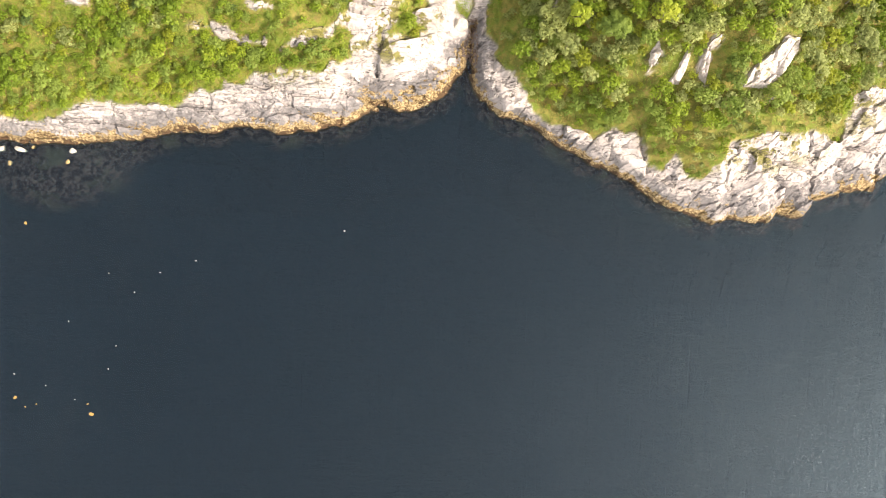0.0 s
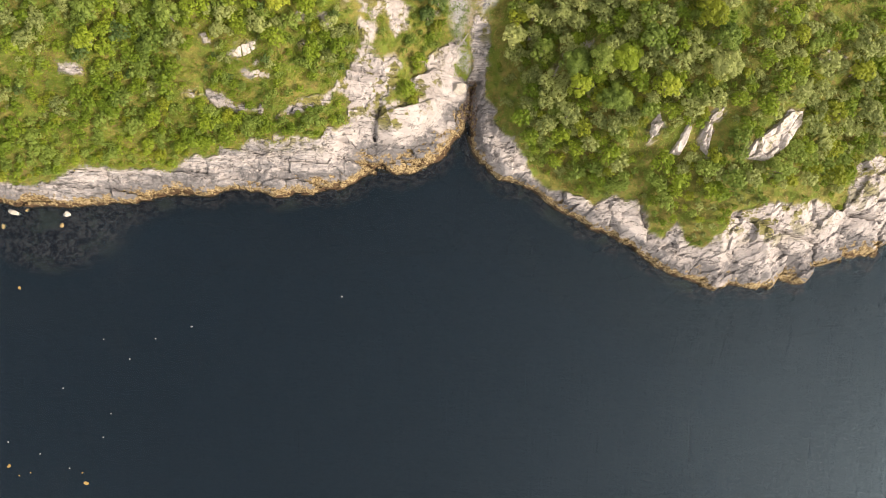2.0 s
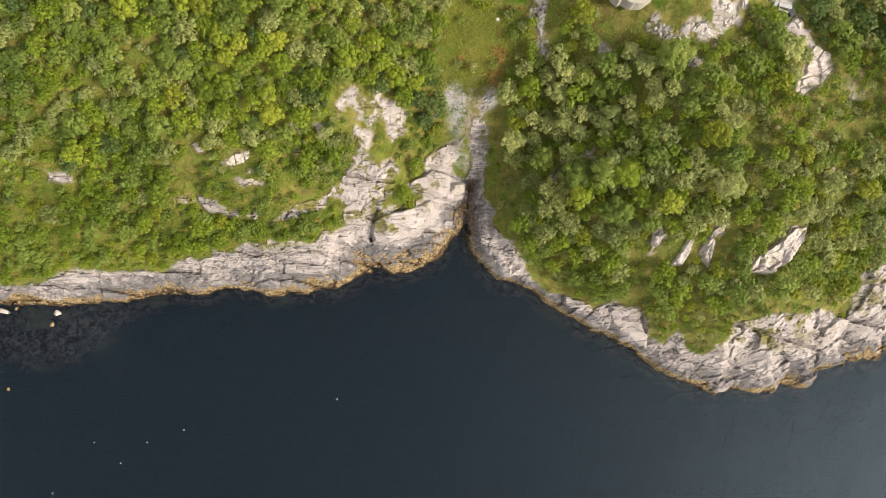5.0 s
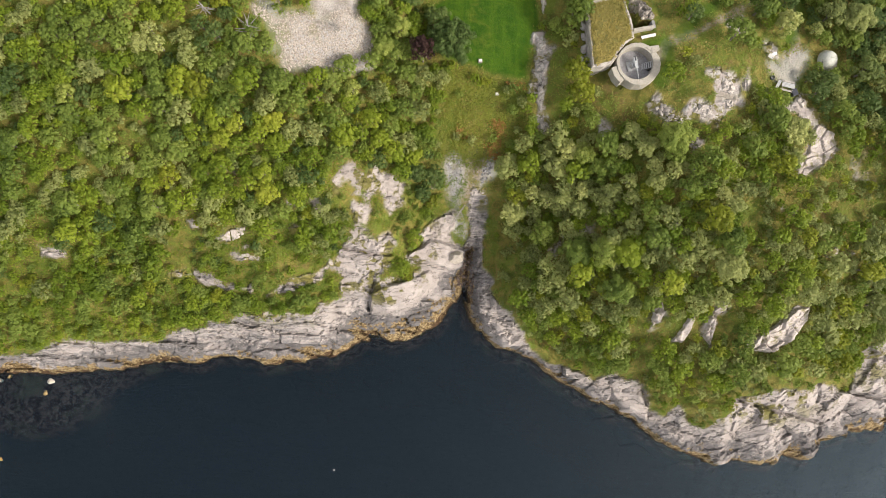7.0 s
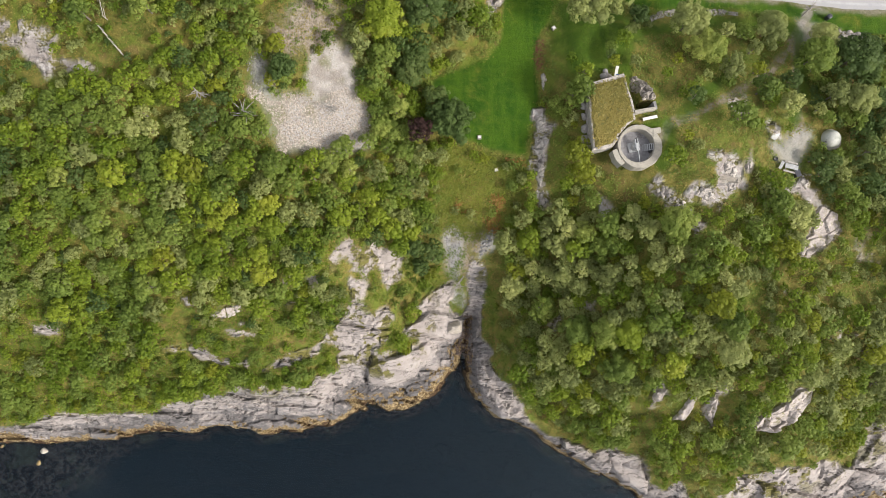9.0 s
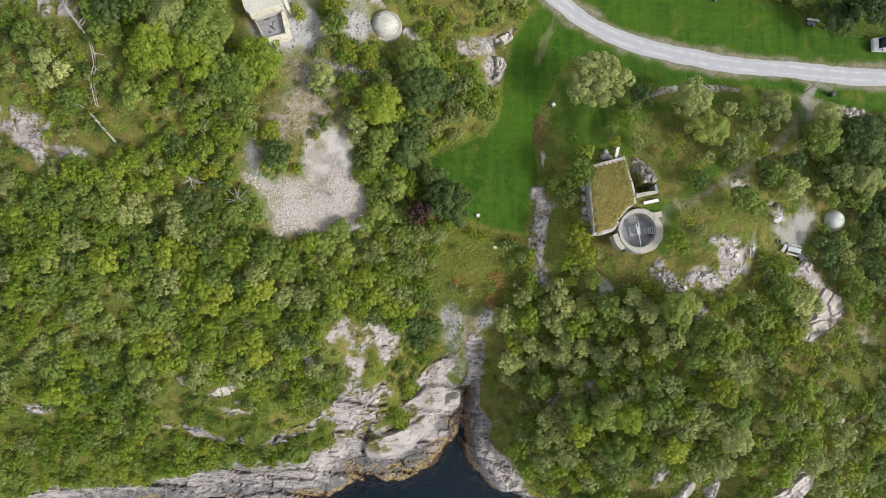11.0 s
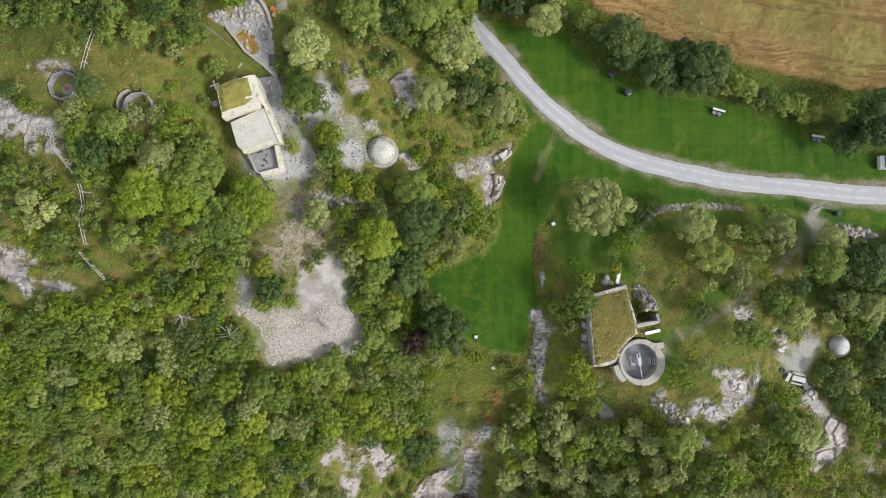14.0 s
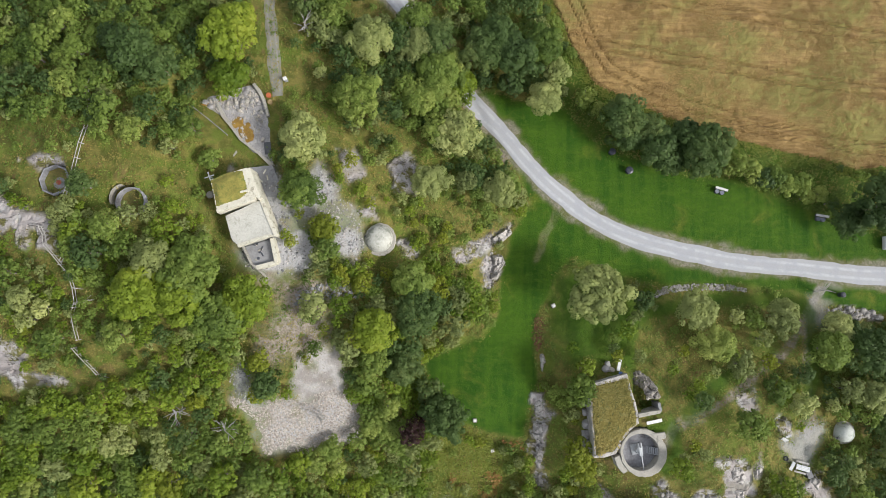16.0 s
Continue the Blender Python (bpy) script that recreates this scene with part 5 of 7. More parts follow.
post = thing("finger_post", -29.6, 116.1, z_at(-29.6, 116.1), 20, "white wooden finger post with four arms", "sign post")
part("pole", rod(0.06, 2.2, (0, 0, -0.3), sides=8), WOOD_WHITE, post)
for k in range(4):
    part("arm", box(0.6, 0.16, 0.03, (0.35 * math.cos(k * 1.57), 0.35 * math.sin(k * 1.57), 1.7), (0, 0, 90 * k), 0.006), WOOD_WHITE, post)

# the ruined slab north of it
ruin = thing("concrete_ruin", 0, 0, 0, 0, "blown-up concrete slab strewn with rubble and orange moss", "ruin")
RUIN = [(-32.27, 127.07), (-29.17, 128.29), (-24.98, 129.53), (-23.98, 127.79), (-23.12, 125.43), (-22.69, 122.29), (-22.08, 118.4), (-24.19, 119.77), (-26.57, 121.85), (-29.0, 124.58)]
part("slab", prism(RUIN, 28.5, 30.4, 0.1, 0.22, 31, 7), STONE_GREY, ruin)
part("beam", strip([(-29.96, 127.02), (-28.93, 124.9), (-27.8, 123.3), (-26.5, 121.8), (-24.13, 119.88), (-22.01, 118.19)], 0.42, 29.5, 30.75, 0.12, 32), CONCRETE, ruin)
part("beam", strip([(-25.07, 129.45), (-24.26, 128.51), (-23.6, 127.2), (-23.2, 126.0), (-22.89, 124.97)], 0.4, 29.5, 30.85, 0.07, 33), CONCRETE, ruin)
part("beam", strip([(-33.52, 126.36), (-31.13, 124.58), (-28.36, 122.42)], 0.16, 29.0, min(z_at(-33.5, 126.4), z_at(-31.1, 124.6), z_at(-28.4, 122.4)) + 0.12, 0.06, 34), CONCRETE_GREY, ruin)
part("beam", strip([(-29.2, 116.9), (-27.95, 118.47), (-27.0, 120.1)], 0.22, 29.5, min(z_at(-29.2, 116.9), z_at(-27.95, 118.5), z_at(-27.0, 120.1)) + 0.2, 0.06, 35), CONCRETE, ruin)
# dark plate laid on the slab for the shade down a shaft
part("hatch", box(0.9, 1.7, 0.06, (-22.85, 120.6, 30.37), (0, 0, 8), 0.01), STEEL_DARK, ruin, "dark plate standing for the shade in an open shaft")
for k, (x, y, sx, sy) in enumerate(((-26.9, 124.2, 1.0, 0.8), (-25.9, 123.2, 1.1, 0.9), (-25.2, 122.0, 0.7, 0.9), (-27.7, 123.6, 0.6, 0.6), (-31.7, 126.6, 0.5, 0.35), (-29.5, 127.4, 0.8, 0.4), (-26.5, 122.3, 0.6, 0.4))):
    bm = stone_verts(random.Random(50 + k), sx, sy, 0.13, 3)
    bmesh.ops.translate(bm, verts=bm.verts[:], vec=(x, y, 30.42))
    for v in bm.verts:
        v.co += Vector((0.35, 0.35, 0.05)) * noise.noise(v.co * 1.7)
    part("moss", bm, MOSS_ORANGE, ruin, "orange moss")
apron = thing("concrete_apron", 0, 0, 0, 0, "broken grey concrete apron beside the long bunker", "apron")
part("slab", prism([(-25.1, 117.6), (-22.0, 118.1), (-20.63, 115.24), (-21.17, 113.7), (-23.3, 113.9)], 29.5, 31.06, 0.05, 0.12, 36, 6), CONCRETE_GREY, apron)
for k, (x, y) in enumerate(((-22.9, 117.2), (-22.5, 116.4), (-23.4, 116.0))):
    part("slab_piece", box(0.7, 0.18, 0.12, (x, y, 31.05), (0, 0, 60 + 40 * k), 0.02), CONCRETE_PALE, apron)
rubble = [mesh_of("rubble", stone_verts(random.Random(60 + k), 1, 0.8, 0.6, 1), (STONE_GREY, CONCRETE, STONE)[k % 3]) for k in range(6)]
rng = random.Random(12)
for k in range(640):
    u, v = rng.random(), rng.random()
    x, y = -31.8 + 8.3 * u, 125.0 + 2.6 * v + 1.6 * u
    if k % 5 == 0:
        x, y = rng.uniform(-28, -23.5), rng.uniform(121.5, 126)
    if not bool(inside(np.array([x]), np.array([y]), offset_ring(RUIN, 0.3))[0]):
        continue
    s = rng.uniform(0.08, 0.5) * (0.5 if k % 4 else 1)
    ob = new("rubble", rubble[k % 6])
    ob.parent = ruin
    ob.matrix_basis = Matrix.LocRotScale((x, y, 30.4 + s * 0.3), Euler((rng.uniform(-0.4, 0.4), rng.uniform(-0.4, 0.4), rng.uniform(0, 6.3))), (s, s, s))
for k, (x, y) in enumerate(((-22.95, 127.9), (-22.7, 126.95))):
    tub = thing("bucket", x, y, z_at(x, y), 0, "orange plastic tub beside the ruin" if k == 0 else "faded brown tub beside the ruin", "bucket", "tubs by the ruin")
    part("shell", rod(0.27, 0.42, (0, 0, 0), sides=18, r2=0.32), ORANGE if k == 0 else WRACK, tub)
    part("rim", ring_wall(0.29, 0.35, 0.39, 0.45, (0, 0), 18, None, 0), ORANGE if k == 0 else WRACK, tub)
post = thing("marker_post", -20.9, 130.4, z_at(-20.9, 130.4), 0, "short pale blue marker box beside the track", "post")
part("body", box(0.45, 0.4, 0.9, (0, 0, 0), (0, 0, 20), 0.03), STEEL, post)
part("lid", box(0.52, 0.47, 0.06, (0, 0, 0.9), (0, 0, 20), 0.01), WOOD_WHITE, post)


def dome(x, y, r, tall, label, turn, stuff=CONCRETE_MOSSY):
    """A concrete observation dome on a collar."""
    ob = thing("observation_dome", x, y, z_at(x, y) - 0.1, turn, label, "concrete dome", "observation domes")
    bm = bmesh.new()
    sides, rows = 36, []
    for ang in (0, 12, 25, 38, 50, 62, 74, 84):
        a = radians(ang)
        rows.append([bm.verts.new((r * math.cos(a) ** 0.8 * math.cos(2 * math.pi * k / sides), r * math.cos(a) ** 0.8 * math.sin(2 * math.pi * k / sides), tall * math.sin(a))) for k in range(sides)])
    for p, q in zip(rows, rows[1:]):
        for k in range(sides):
            bm.faces.new((p[k], p[(k + 1) % sides], q[(k + 1) % sides], q[k]))
    bm.faces.new(rows[-1])
    shell = part("shell", bm, stuff, ob)
    shell.data.shade_smooth()
    part("collar", ring_wall(r * 0.98, r * 1.16, -0.5, 0.28, (0.08, -0.12), 40, None, 0.06, 7), CONCRETE, ob)
    part("cap_seam", ring_wall(r * 0.62, r * 0.66, tall * 0.70, tall * 0.80, (0, 0), 30, None, 0.02, 5), CONCRETE_GREY, ob)
    # no slit is cut; a dark box on the shell gives its shade
    part("slit", box(0.5, 0.25, 0.3, (-r * 0.80, 0.25, tall * 0.42), (0, -20, 20), 0.02), STEEL_DARK, ob, "dark box standing for the shade in a viewing slit")


dome(-7.9, 108.8, 2.0, 1.75, "large pale concrete observation dome stained with lichen", 0, plain_material("lichened_concrete", (0.30, 0.30, 0.265), (0.45, 0.445, 0.40), 0.8, 0.9, 0, 0.4, (0.3, 0.7), (0.15, 0.16, 0.125), (0.5, 0.64)))
dome(59.65, 81.85, 1.45, 1.7, "small pale weathered observation dome among bushes", 40, plain_material("weathered_pale_dome", (0.34, 0.36, 0.33), (0.52, 0.53, 0.49), 1.0, 0.7, 0, 0.3, (0.3, 0.7), (0.15, 0.18, 0.12), (0.54, 0.7)))

for k, (x, y, r, start, sweep) in enumerate(((-48.13, 114.93, 1.8, 0, 360), (-39.43, 112.82, 1.75, 0, 360))):
    level = sum(z_at(x + 2.4 * math.cos(q), y + 2.4 * math.sin(q)) for q in range(6)) / 6
    floor_z = 34.2 if k == 0 else 33.9
    ob = thing("ring_pit", x, y, floor_z, 0, "shallow grey concrete ring pit sunk in rough grass", "ring pit", "ring pits")
    part("ring", ring_wall(r, r + (0.22 if k == 0 else 0.18), -0.4, max(0.5, level - floor_z + 0.02), (0.12, 0), 8 if k == 0 else 40, None, 0.06, k), PIT_FLOOR, ob)
    part("floor", rod(r + 0.02, 0.1, (0, 0, 0.04), sides=32), TURF, ob)
    if k == 0:
        part("centre_plate", rod(0.32, 0.08, (0.05, -0.15, 0.12), sides=16), plain_material("rusty_red", (0.22, 0.05, 0.03), (0.32, 0.09, 0.06), 6.0), ob, "rusty red plate")
        part("plinth", rod(0.75, 0.1, (0.15, -0.25, 0.06), sides=20), CONCRETE_GREY, ob)
    else:
        part("inner_wall", ring_wall(r * 0.9, r * 1.0, 0.0, 1.2, (0, 0), 24, None, 0.02, 3, 100, 110), CONCRETE, ob)
        ob.children[-1].matrix_basis = pose(1.0, -0.6, 0)


def fence(line, step=1.7):
    """Weathered rails on posts with slanting stays."""
    ob = thing("fence", 0, 0, 0, 0, "weathered pale wooden rail fence with slanting stays", "fence", "rail fences")
    pts = glide(line, step)
    spots = [(p[0], p[1], z_at(p[0], p[1])) for p in pts]
    for i, (x, y, z) in enumerate(spots):
        part("post", rod(0.055, 1.5, (x, y, z - 0.3), (random.uniform(-6, 6), random.uniform(-6, 6), 0), 7), WOOD_GREY, ob)
        if i % 3 == 1:
            t = random.uniform(0, 360)
            part("stay", rod(0.04, 1.5, (x, y, z + 0.8), (118, 0, t), 6), WOOD_GREY, ob)
    for a, b in zip(spots, spots[1:]):
        d = Vector(b) - Vector(a)
        for up in (0.55, 1.1):
            bm = bmesh.new()
            made = bmesh.ops.create_cone(bm, cap_ends=True, segments=6, radius1=0.05, radius2=0.045, depth=d.length + 0.1)["verts"]
            bmesh.ops.transform(bm, verts=made, matrix=Matrix.Translation((Vector(a) + Vector(b)) / 2 + Vector((0, 0, up))) @ d.to_track_quat("Z", "Y").to_matrix().to_4x4())
            part("rail", bm, WOOD_GREY, ob)


fence([(-44.4, 130.3), (-45.2, 127.4), (-44.5, 124.8), (-43.9, 123.1), (-44.6, 119.6), (-45.1, 115.5), (-46.5, 111.6)])
fence([(-49.0, 108.9), (-48.4, 106.6), (-46.8, 104.3), (-45.8, 102.9), (-45.3, 99.7), (-46.0, 98.1), (-45.6, 94.8)])
fence([(-46.5, 93.7), (-45.2, 92.0), (-43.7, 90.2)])
fence([(-46.8, 104.7), (-45.8, 106.1)])
fence([(-45.3, 99.4), (-43.3, 99.9)])


def picnic_table(x, y, turn, top, legs, label, seats=True):
    ob = thing("picnic_table", x, y, z_at(x, y), turn, label, "picnic table", "picnic tables")
    for k in range(4):
        part("board", box(1.95, 0.16, 0.045, (0, -0.27 + 0.18 * k, 0.71), (0, 0, 0), 0.008), top, ob)
    for s in (-1, 1):
        if seats:
            part("seat", box(1.9, 0.26, 0.045, (0, 0.72 * s, 0.43), (0, 0, 0), 0.008), legs, ob)
        for k in (-1, 1):
            part("leg", box(0.09, 0.06, 0.92, (0.7 * k, 0.28 * s, -0.1), (-25 * s, 0, 0), 0.006), legs, ob)
    for k in (-1, 1):
        part("crosspiece", box(0.06, 1.6, 0.09, (0.7 * k, 0, 0.36), (0, 0, 0), 0.006), legs, ob)


STOOL_TOP = plain_material("blue_grey_stool", (0.09, 0.10, 0.13), (0.16, 0.175, 0.21), 5.0, 0.6)


def plank_table(x, y, turn, label):
    """A narrow white plank table with dark round stools before it."""
    ob = thing("plank_table", x, y, z_at(x, y), turn, label, "table", "plank tables")
    for k in range(2):
        part("board", box(1.95, 0.17, 0.06, (0, -0.09 + 0.18 * k, 0.7), (0, 0, 0), 0.01), WOOD_WHITE, ob)
    for k in (-1, 1):
        part("trestle", box(0.1, 0.34, 0.72, (0.75 * k, 0, 0), (0, 0, 0), 0.01), WOOD_DARK, ob)
    for k in (-1, 1):
        m = pose(x, y, 0, 0, 0, turn) @ Vector((0.38 * k - 0.1, -0.5, 0))
        stool = thing("stool", m.x, m.y, z_at(m.x, m.y), 0, "dark blue-grey round stool before a white table", "stool", "round stools")
        part("seat", rod(0.33, 0.08, (0, 0, 0.42), sides=18), STOOL_TOP, stool)
        part("drum", rod(0.30, 0.43, (0, 0, 0), sides=18, r2=0.27), WOOD_DARK, stool)


plank_table(43.5, 117.8, -16, "narrow white plank table on mown grass")
# both stools at this table are added; it has none of its own
plank_table(58.75, 113.8, -9, "narrow white plank table beside a large dark tree")
picnic_table(52.55, 77.15, -14, STEEL, WOOD_GREY, "grey weathered picnic table on a gravel pad")
for k, (x, y, r) in enumerate(((29.44, 120.5, 0.55), (26.9, 123.4, 0.5), (61.1, 101.85, 0.4))):
    ob = thing("litter_bin", x, y, z_at(x, y), 20 * k, "dark blue-black round bin on mown grass", "bin", "bins")
    part("body", rod(r * 0.85, 0.85, (0, 0, 0), sides=18, r2=r), BLACK, ob)
    part("lid", rod(r * 1.06, 0.14, (0, 0, 0.85), sides=18, r2=r * 0.55), BLACK, ob)
    part("handle", box(r * 0.5, 0.06, 0.05, (0, 0, 0.98), (0, 0, 0), 0.01), STEEL_DARK, ob)
for k, (x, y) in enumerate(((6.1, 82.5), (8.9, 77.75), (17.7, 99.75))):
    ob = thing("marker_block", x, y, z_at(x, y), 15 * k, "small pale concrete marker block at the edge of the grass", "marker", "marker blocks")
    part("block", box(0.62, 0.6, 0.4, (0, 0, -0.1), (0, 0, 0), 0.04), CONCRETE, ob)
    part("plate", box(0.4, 0.36, 0.03, (0, 0, 0.3), (0, 0, 0), 0.006), WOOD_WHITE, ob)

# what stands on the gravel pad
bench = thing("bench", 51.1, 77.4, z_at(51.1, 77.4), 60, "grey weathered bench on a gravel pad", "bench", "pad furniture")
for k in range(3):
    part("slat", box(1.3, 0.14, 0.04, (0, -0.16 + 0.16 * k, 0.44), (0, 0, 0), 0.006), STEEL, bench)
for k in (-1, 1):
    part("leg", box(0.08, 0.4, 0.44, (0.5 * k, 0, 0), (0, 0, 0), 0.01), WOOD_GREY, bench)
chest = thing("storage_box", 53.6, 76.2, z_at(53.6, 76.2), 20, "black plastic storage box against the rock", "box")
part("body", box(0.8, 1.0, 0.7, (0, 0, 0), (0, 0, 0), 0.05), BLACK, chest)
part("lid", box(0.86, 1.06, 0.1, (0, 0, 0.7), (0, 0, 0), 0.03), BLACK, chest)
for k, (x, y) in enumerate(((49.45, 81.1), (50.25, 81.5))):
    ob = thing("information_board", x, y, z_at(x, y), -30 + 50 * k, "white information board on two posts" if k == 0 else "pale blue information board on two posts", "sign", "information boards")
    part("panel", box(0.8, 0.04, 0.55, (0, 0, 0.75), (-50, 0, 0), 0.006), WOOD_WHITE if k == 0 else STEEL, ob)
    for s in (-1, 1):
        part("post", rod(0.04, 1.1, (0.3 * s, 0.1, -0.2), sides=8), WOOD_DARK, ob)
tyre = thing("fire_ring", 50.3, 78.4, z_at(50.3, 78.4), 0, "small dark iron fire ring", "fire ring")
part("ring", ring_wall(0.24, 0.36, -0.1, 0.3, (0, 0), 20, None, 0.01), STEEL_DARK, tyre)
part("ash", rod(0.25, 0.08, (0, 0, 0), sides=16), CONCRETE_GREY, tyre)

# the van at the field's edge
van = thing("van", 70.2, 109.65, z_at(70.2, 109.65) + 0.02, 178, "white parked van with a dark windscreen", "van")
bm = bmesh.new()
prof = [(-2.4, 0.35), (-2.42, 1.9), (-2.2, 2.1), (0.9, 2.1), (1.15, 2.0), (1.85, 1.15), (2.45, 0.95), (2.55, 0.6), (2.5, 0.32)]
sidesv = [[bm.verts.new((x, s * (1.0 if z < 1.3 else 0.9), z)) for x, z in prof] for s in (-1, 1)]
bm.faces.new(sidesv[0])
bm.faces.new(sidesv[1][::-1])
for i in range(len(prof)):
    j = (i + 1) % len(prof)
    bm.faces.new((sidesv[0][i], sidesv[0][j], sidesv[1][j], sidesv[1][i]))
bmesh.ops.bevel(bm, geom=bm.edges[:], offset=0.05, segments=2, affect="EDGES")
part("body", bm, PAINT_WHITE, van)
part("windscreen", box(1.02, 1.66, 0.03, (1.52, 0, 1.60), (0, 50.5, 0), 0.01), GLASS_DARK, van)
for s in (-1, 1):
    part("side_window", box(0.9, 0.03, 0.55, (0.6, 0.965 * s, 1.3), (-8 * -s, 0, 0), 0.01), GLASS_DARK, van)
    part("mirror", box(0.12, 0.22, 0.2, (1.45, 1.1 * s, 1.2), (0, 0, 0), 0.03), BLACK, van)
    part("headlight", box(0.1, 0.3, 0.18, (2.42, 0.72 * s, 0.72), (0, 0, 0), 0.03), STEEL, van)
    for k in (-1.5, 1.55):
        w = part("wheel", rod(0.34, 0.22, (k, 0.82 * s + 0.11, 0.34), (90, 0, 0), 20), BLACK, van)
        part("rim", rod(0.2, 0.24, (k, 0.82 * s + 0.12, 0.34), (90, 0, 0), 14), STEEL, w)

# ---- loose stone ----
def scatter_stones(thing_name, label, ring, count, low, high, materials, seed, keep=300, flat=0.6, wobble=0.4, category="stones"):
    """Stones on the ground: the first as pieces of their own, the rest joined."""
    rng = np.random.default_rng(seed)
    xs, ys = [p[0] for p in ring], [p[1] for p in ring]
    owner = tagged(new(thing_name), label, category)
    kinds = [mesh_of("stone", stone_verts(random.Random(seed + k), 1, 0.85, flat, 1), materials[k % len(materials)]) for k in range(8)]
    shapes = []
    for me in kinds:
        tri = np.array([tuple(p.vertices) for p in me.polygons])
        shapes.append((np.array([tuple(v.co) for v in me.vertices]), tri))
    made, heaps = 0, {}
    while made < count:
        n = count * 3
        px, py = rng.uniform(min(xs), max(xs), n), rng.uniform(min(ys), max(ys), n)
        ok = depth_in(px, py, ring) + wobble * fractal(px, py, 2.0, seed, 3) > 0
        for x, y in zip(px[ok], py[ok]):
            if made >= count:
                break
            s = low + (high - low) * rng.random() ** 2.5
            k, turn, z = int(rng.integers(8)), rng.uniform(0, 6.283), z_at(x, y) + s * flat * 0.35
            if made < keep:
                ob = new("stone", kinds[k])
                ob.parent = owner
                ob.matrix_basis = Matrix.LocRotScale((x, y, z), Euler((rng.uniform(-0.4, 0.4), rng.uniform(-0.4, 0.4), turn)), (s, s, s))
            else:
                v, tri = shapes[k]
                w = np.stack([v[:, 0] * math.cos(turn) - v[:, 1] * math.sin(turn), v[:, 0] * math.sin(turn) + v[:, 1] * math.cos(turn), v[:, 2]], 1) * s
                heaps.setdefault(k % len(materials), []).append((w + np.array([x, y, z]), tri))
            made += 1
    for k, pieces in heaps.items():
        start, vs, fs = 0, [], []
        for v, tri in pieces:
            vs.append(v)
            fs.append(tri + start)
            start += len(v)
        ob = new("loose_stone", mesh_from("loose_stone", np.concatenate(vs), np.concatenate(fs), materials[k]))
        ob.parent, ob["kind"] = owner, "stuff"


def varied_stone(name, dark, mid, light):
    n = Nodes(name)
    each = n.maths("ADD", n.add("ShaderNodeObjectInfo").outputs["Random"], n.add("ShaderNodeNewGeometry").outputs["Random Per Island"])
    each = n.maths("FRACT", each, 0)
    colour = n.mix(n.span(each, 0.0, 0.5), dark, mid)
    colour = n.mix(n.span(each, 0.5, 1.0), colour, light)
    grain = n.noise(n.place(), 6, 5, 0.7)
    colour = n.mix(n.span(grain, 0.45, 0.75, 0, 0.5), colour, dark)
    n.bump(grain, 0.4, 0.05)
    return n.finish(colour, 0.9)


SCREE_STONE = varied_stone("scree_stone", (0.21, 0.18, 0.155), (0.33, 0.295, 0.26), (0.46, 0.42, 0.38))
BURN_STONE = varied_stone("burn_stone", (0.10, 0.10, 0.104), (0.185, 0.185, 0.19), (0.31, 0.31, 0.31))
WALL_STONE = varied_stone("wall_stone", (0.15, 0.14, 0.135), (0.28, 0.265, 0.245), (0.45, 0.42, 0.39))
scatter_stones("scree", "slope of loose pale brown stones below the bunker", SCREE, 8500, 0.05, 0.19, (SCREE_STONE,), 201, 300, 0.6, 1.5)
scatter_stones("rubble_slope", "patch of pale gravel and small stones", GRAVEL_SLOPE, 900, 0.04, 0.11, (SCREE_STONE,), 202, 120, 0.6, 1.6)
scatter_stones("grey_rubble", "small patch of fine grey rubble", GRAVEL_GREY, 320, 0.06, 0.18, (BURN_STONE,), 212, 80, 0.6, 0.9)
scatter_stones("stream_bed", "stony grey bed of a small stream", GRAVEL_BURN, 900, 0.05, 0.2, (BURN_STONE,), 203, 250)
scatter_stones("stream_bed", "scattered grey stones beside the stream", GRAVEL_BURN_EAST, 160, 0.10, 0.34, (BURN_STONE,), 204, 80)
scatter_stones("stone_bank", "low bank of loose grey stones", [(-19, 99.5), (-9.5, 100.8), (-9.3, 102.4), (-14, 102.8), (-18.6, 101)], 220, 0.12, 0.42, (BURN_STONE,), 205, 120)
scatter_stones("yard_gravel", "grey rubble about the bunker", GRAVEL_BUNKER, 450, 0.06, 0.26, (BURN_STONE,), 206, 100)
scatter_stones("rock_debris", "broken pale rock at the brink of the lawn", ROCK_BRINK, 110, 0.12, 0.4, (WALL_STONE,), 207, 160, 0.7)
scatter_stones("stone_wall", "low dry-stone wall of grey field stones", [(33.0, 101.0), (34.8, 101.8), (37.4, 102.2), (41.4, 102.4), (44.8, 102.3), (47.0, 102.1), (47.0, 102.6), (44.8, 103.1), (41.4, 103.3), (37.4, 103.2), (34.6, 102.8), (32.8, 101.8)],
               700, 0.09, 0.24, (WALL_STONE,), 208, 300, 0.8, 0.1, "stone wall")
scatter_stones("stone_wall", "tumbled dry-stone wall of pale stones", ROCK_WALL_EAST, 160, 0.15, 0.5, (WALL_STONE,), 209, 120, 0.8, 0.2, "stone wall")
scatter_stones("rock_debris", "loose broken rock below the gun pit", ROCK_BELOW_PIT, 90, 0.1, 0.45, (WALL_STONE,), 210, 90, 0.7)
scatter_stones("gully_stones", "dark wet stones in the mouth of the gully", [(2.6, 47.5), (5.6, 45.5), (6.2, 50), (5.6, 54.5), (4.4, 54.5), (3.4, 50.5)], 160, 0.15, 0.5, (plain_material("wet_stone", (0.05, 0.035, 0.03), (0.14, 0.10, 0.08), 3.0, 0.4),), 211, 120, 0.7)
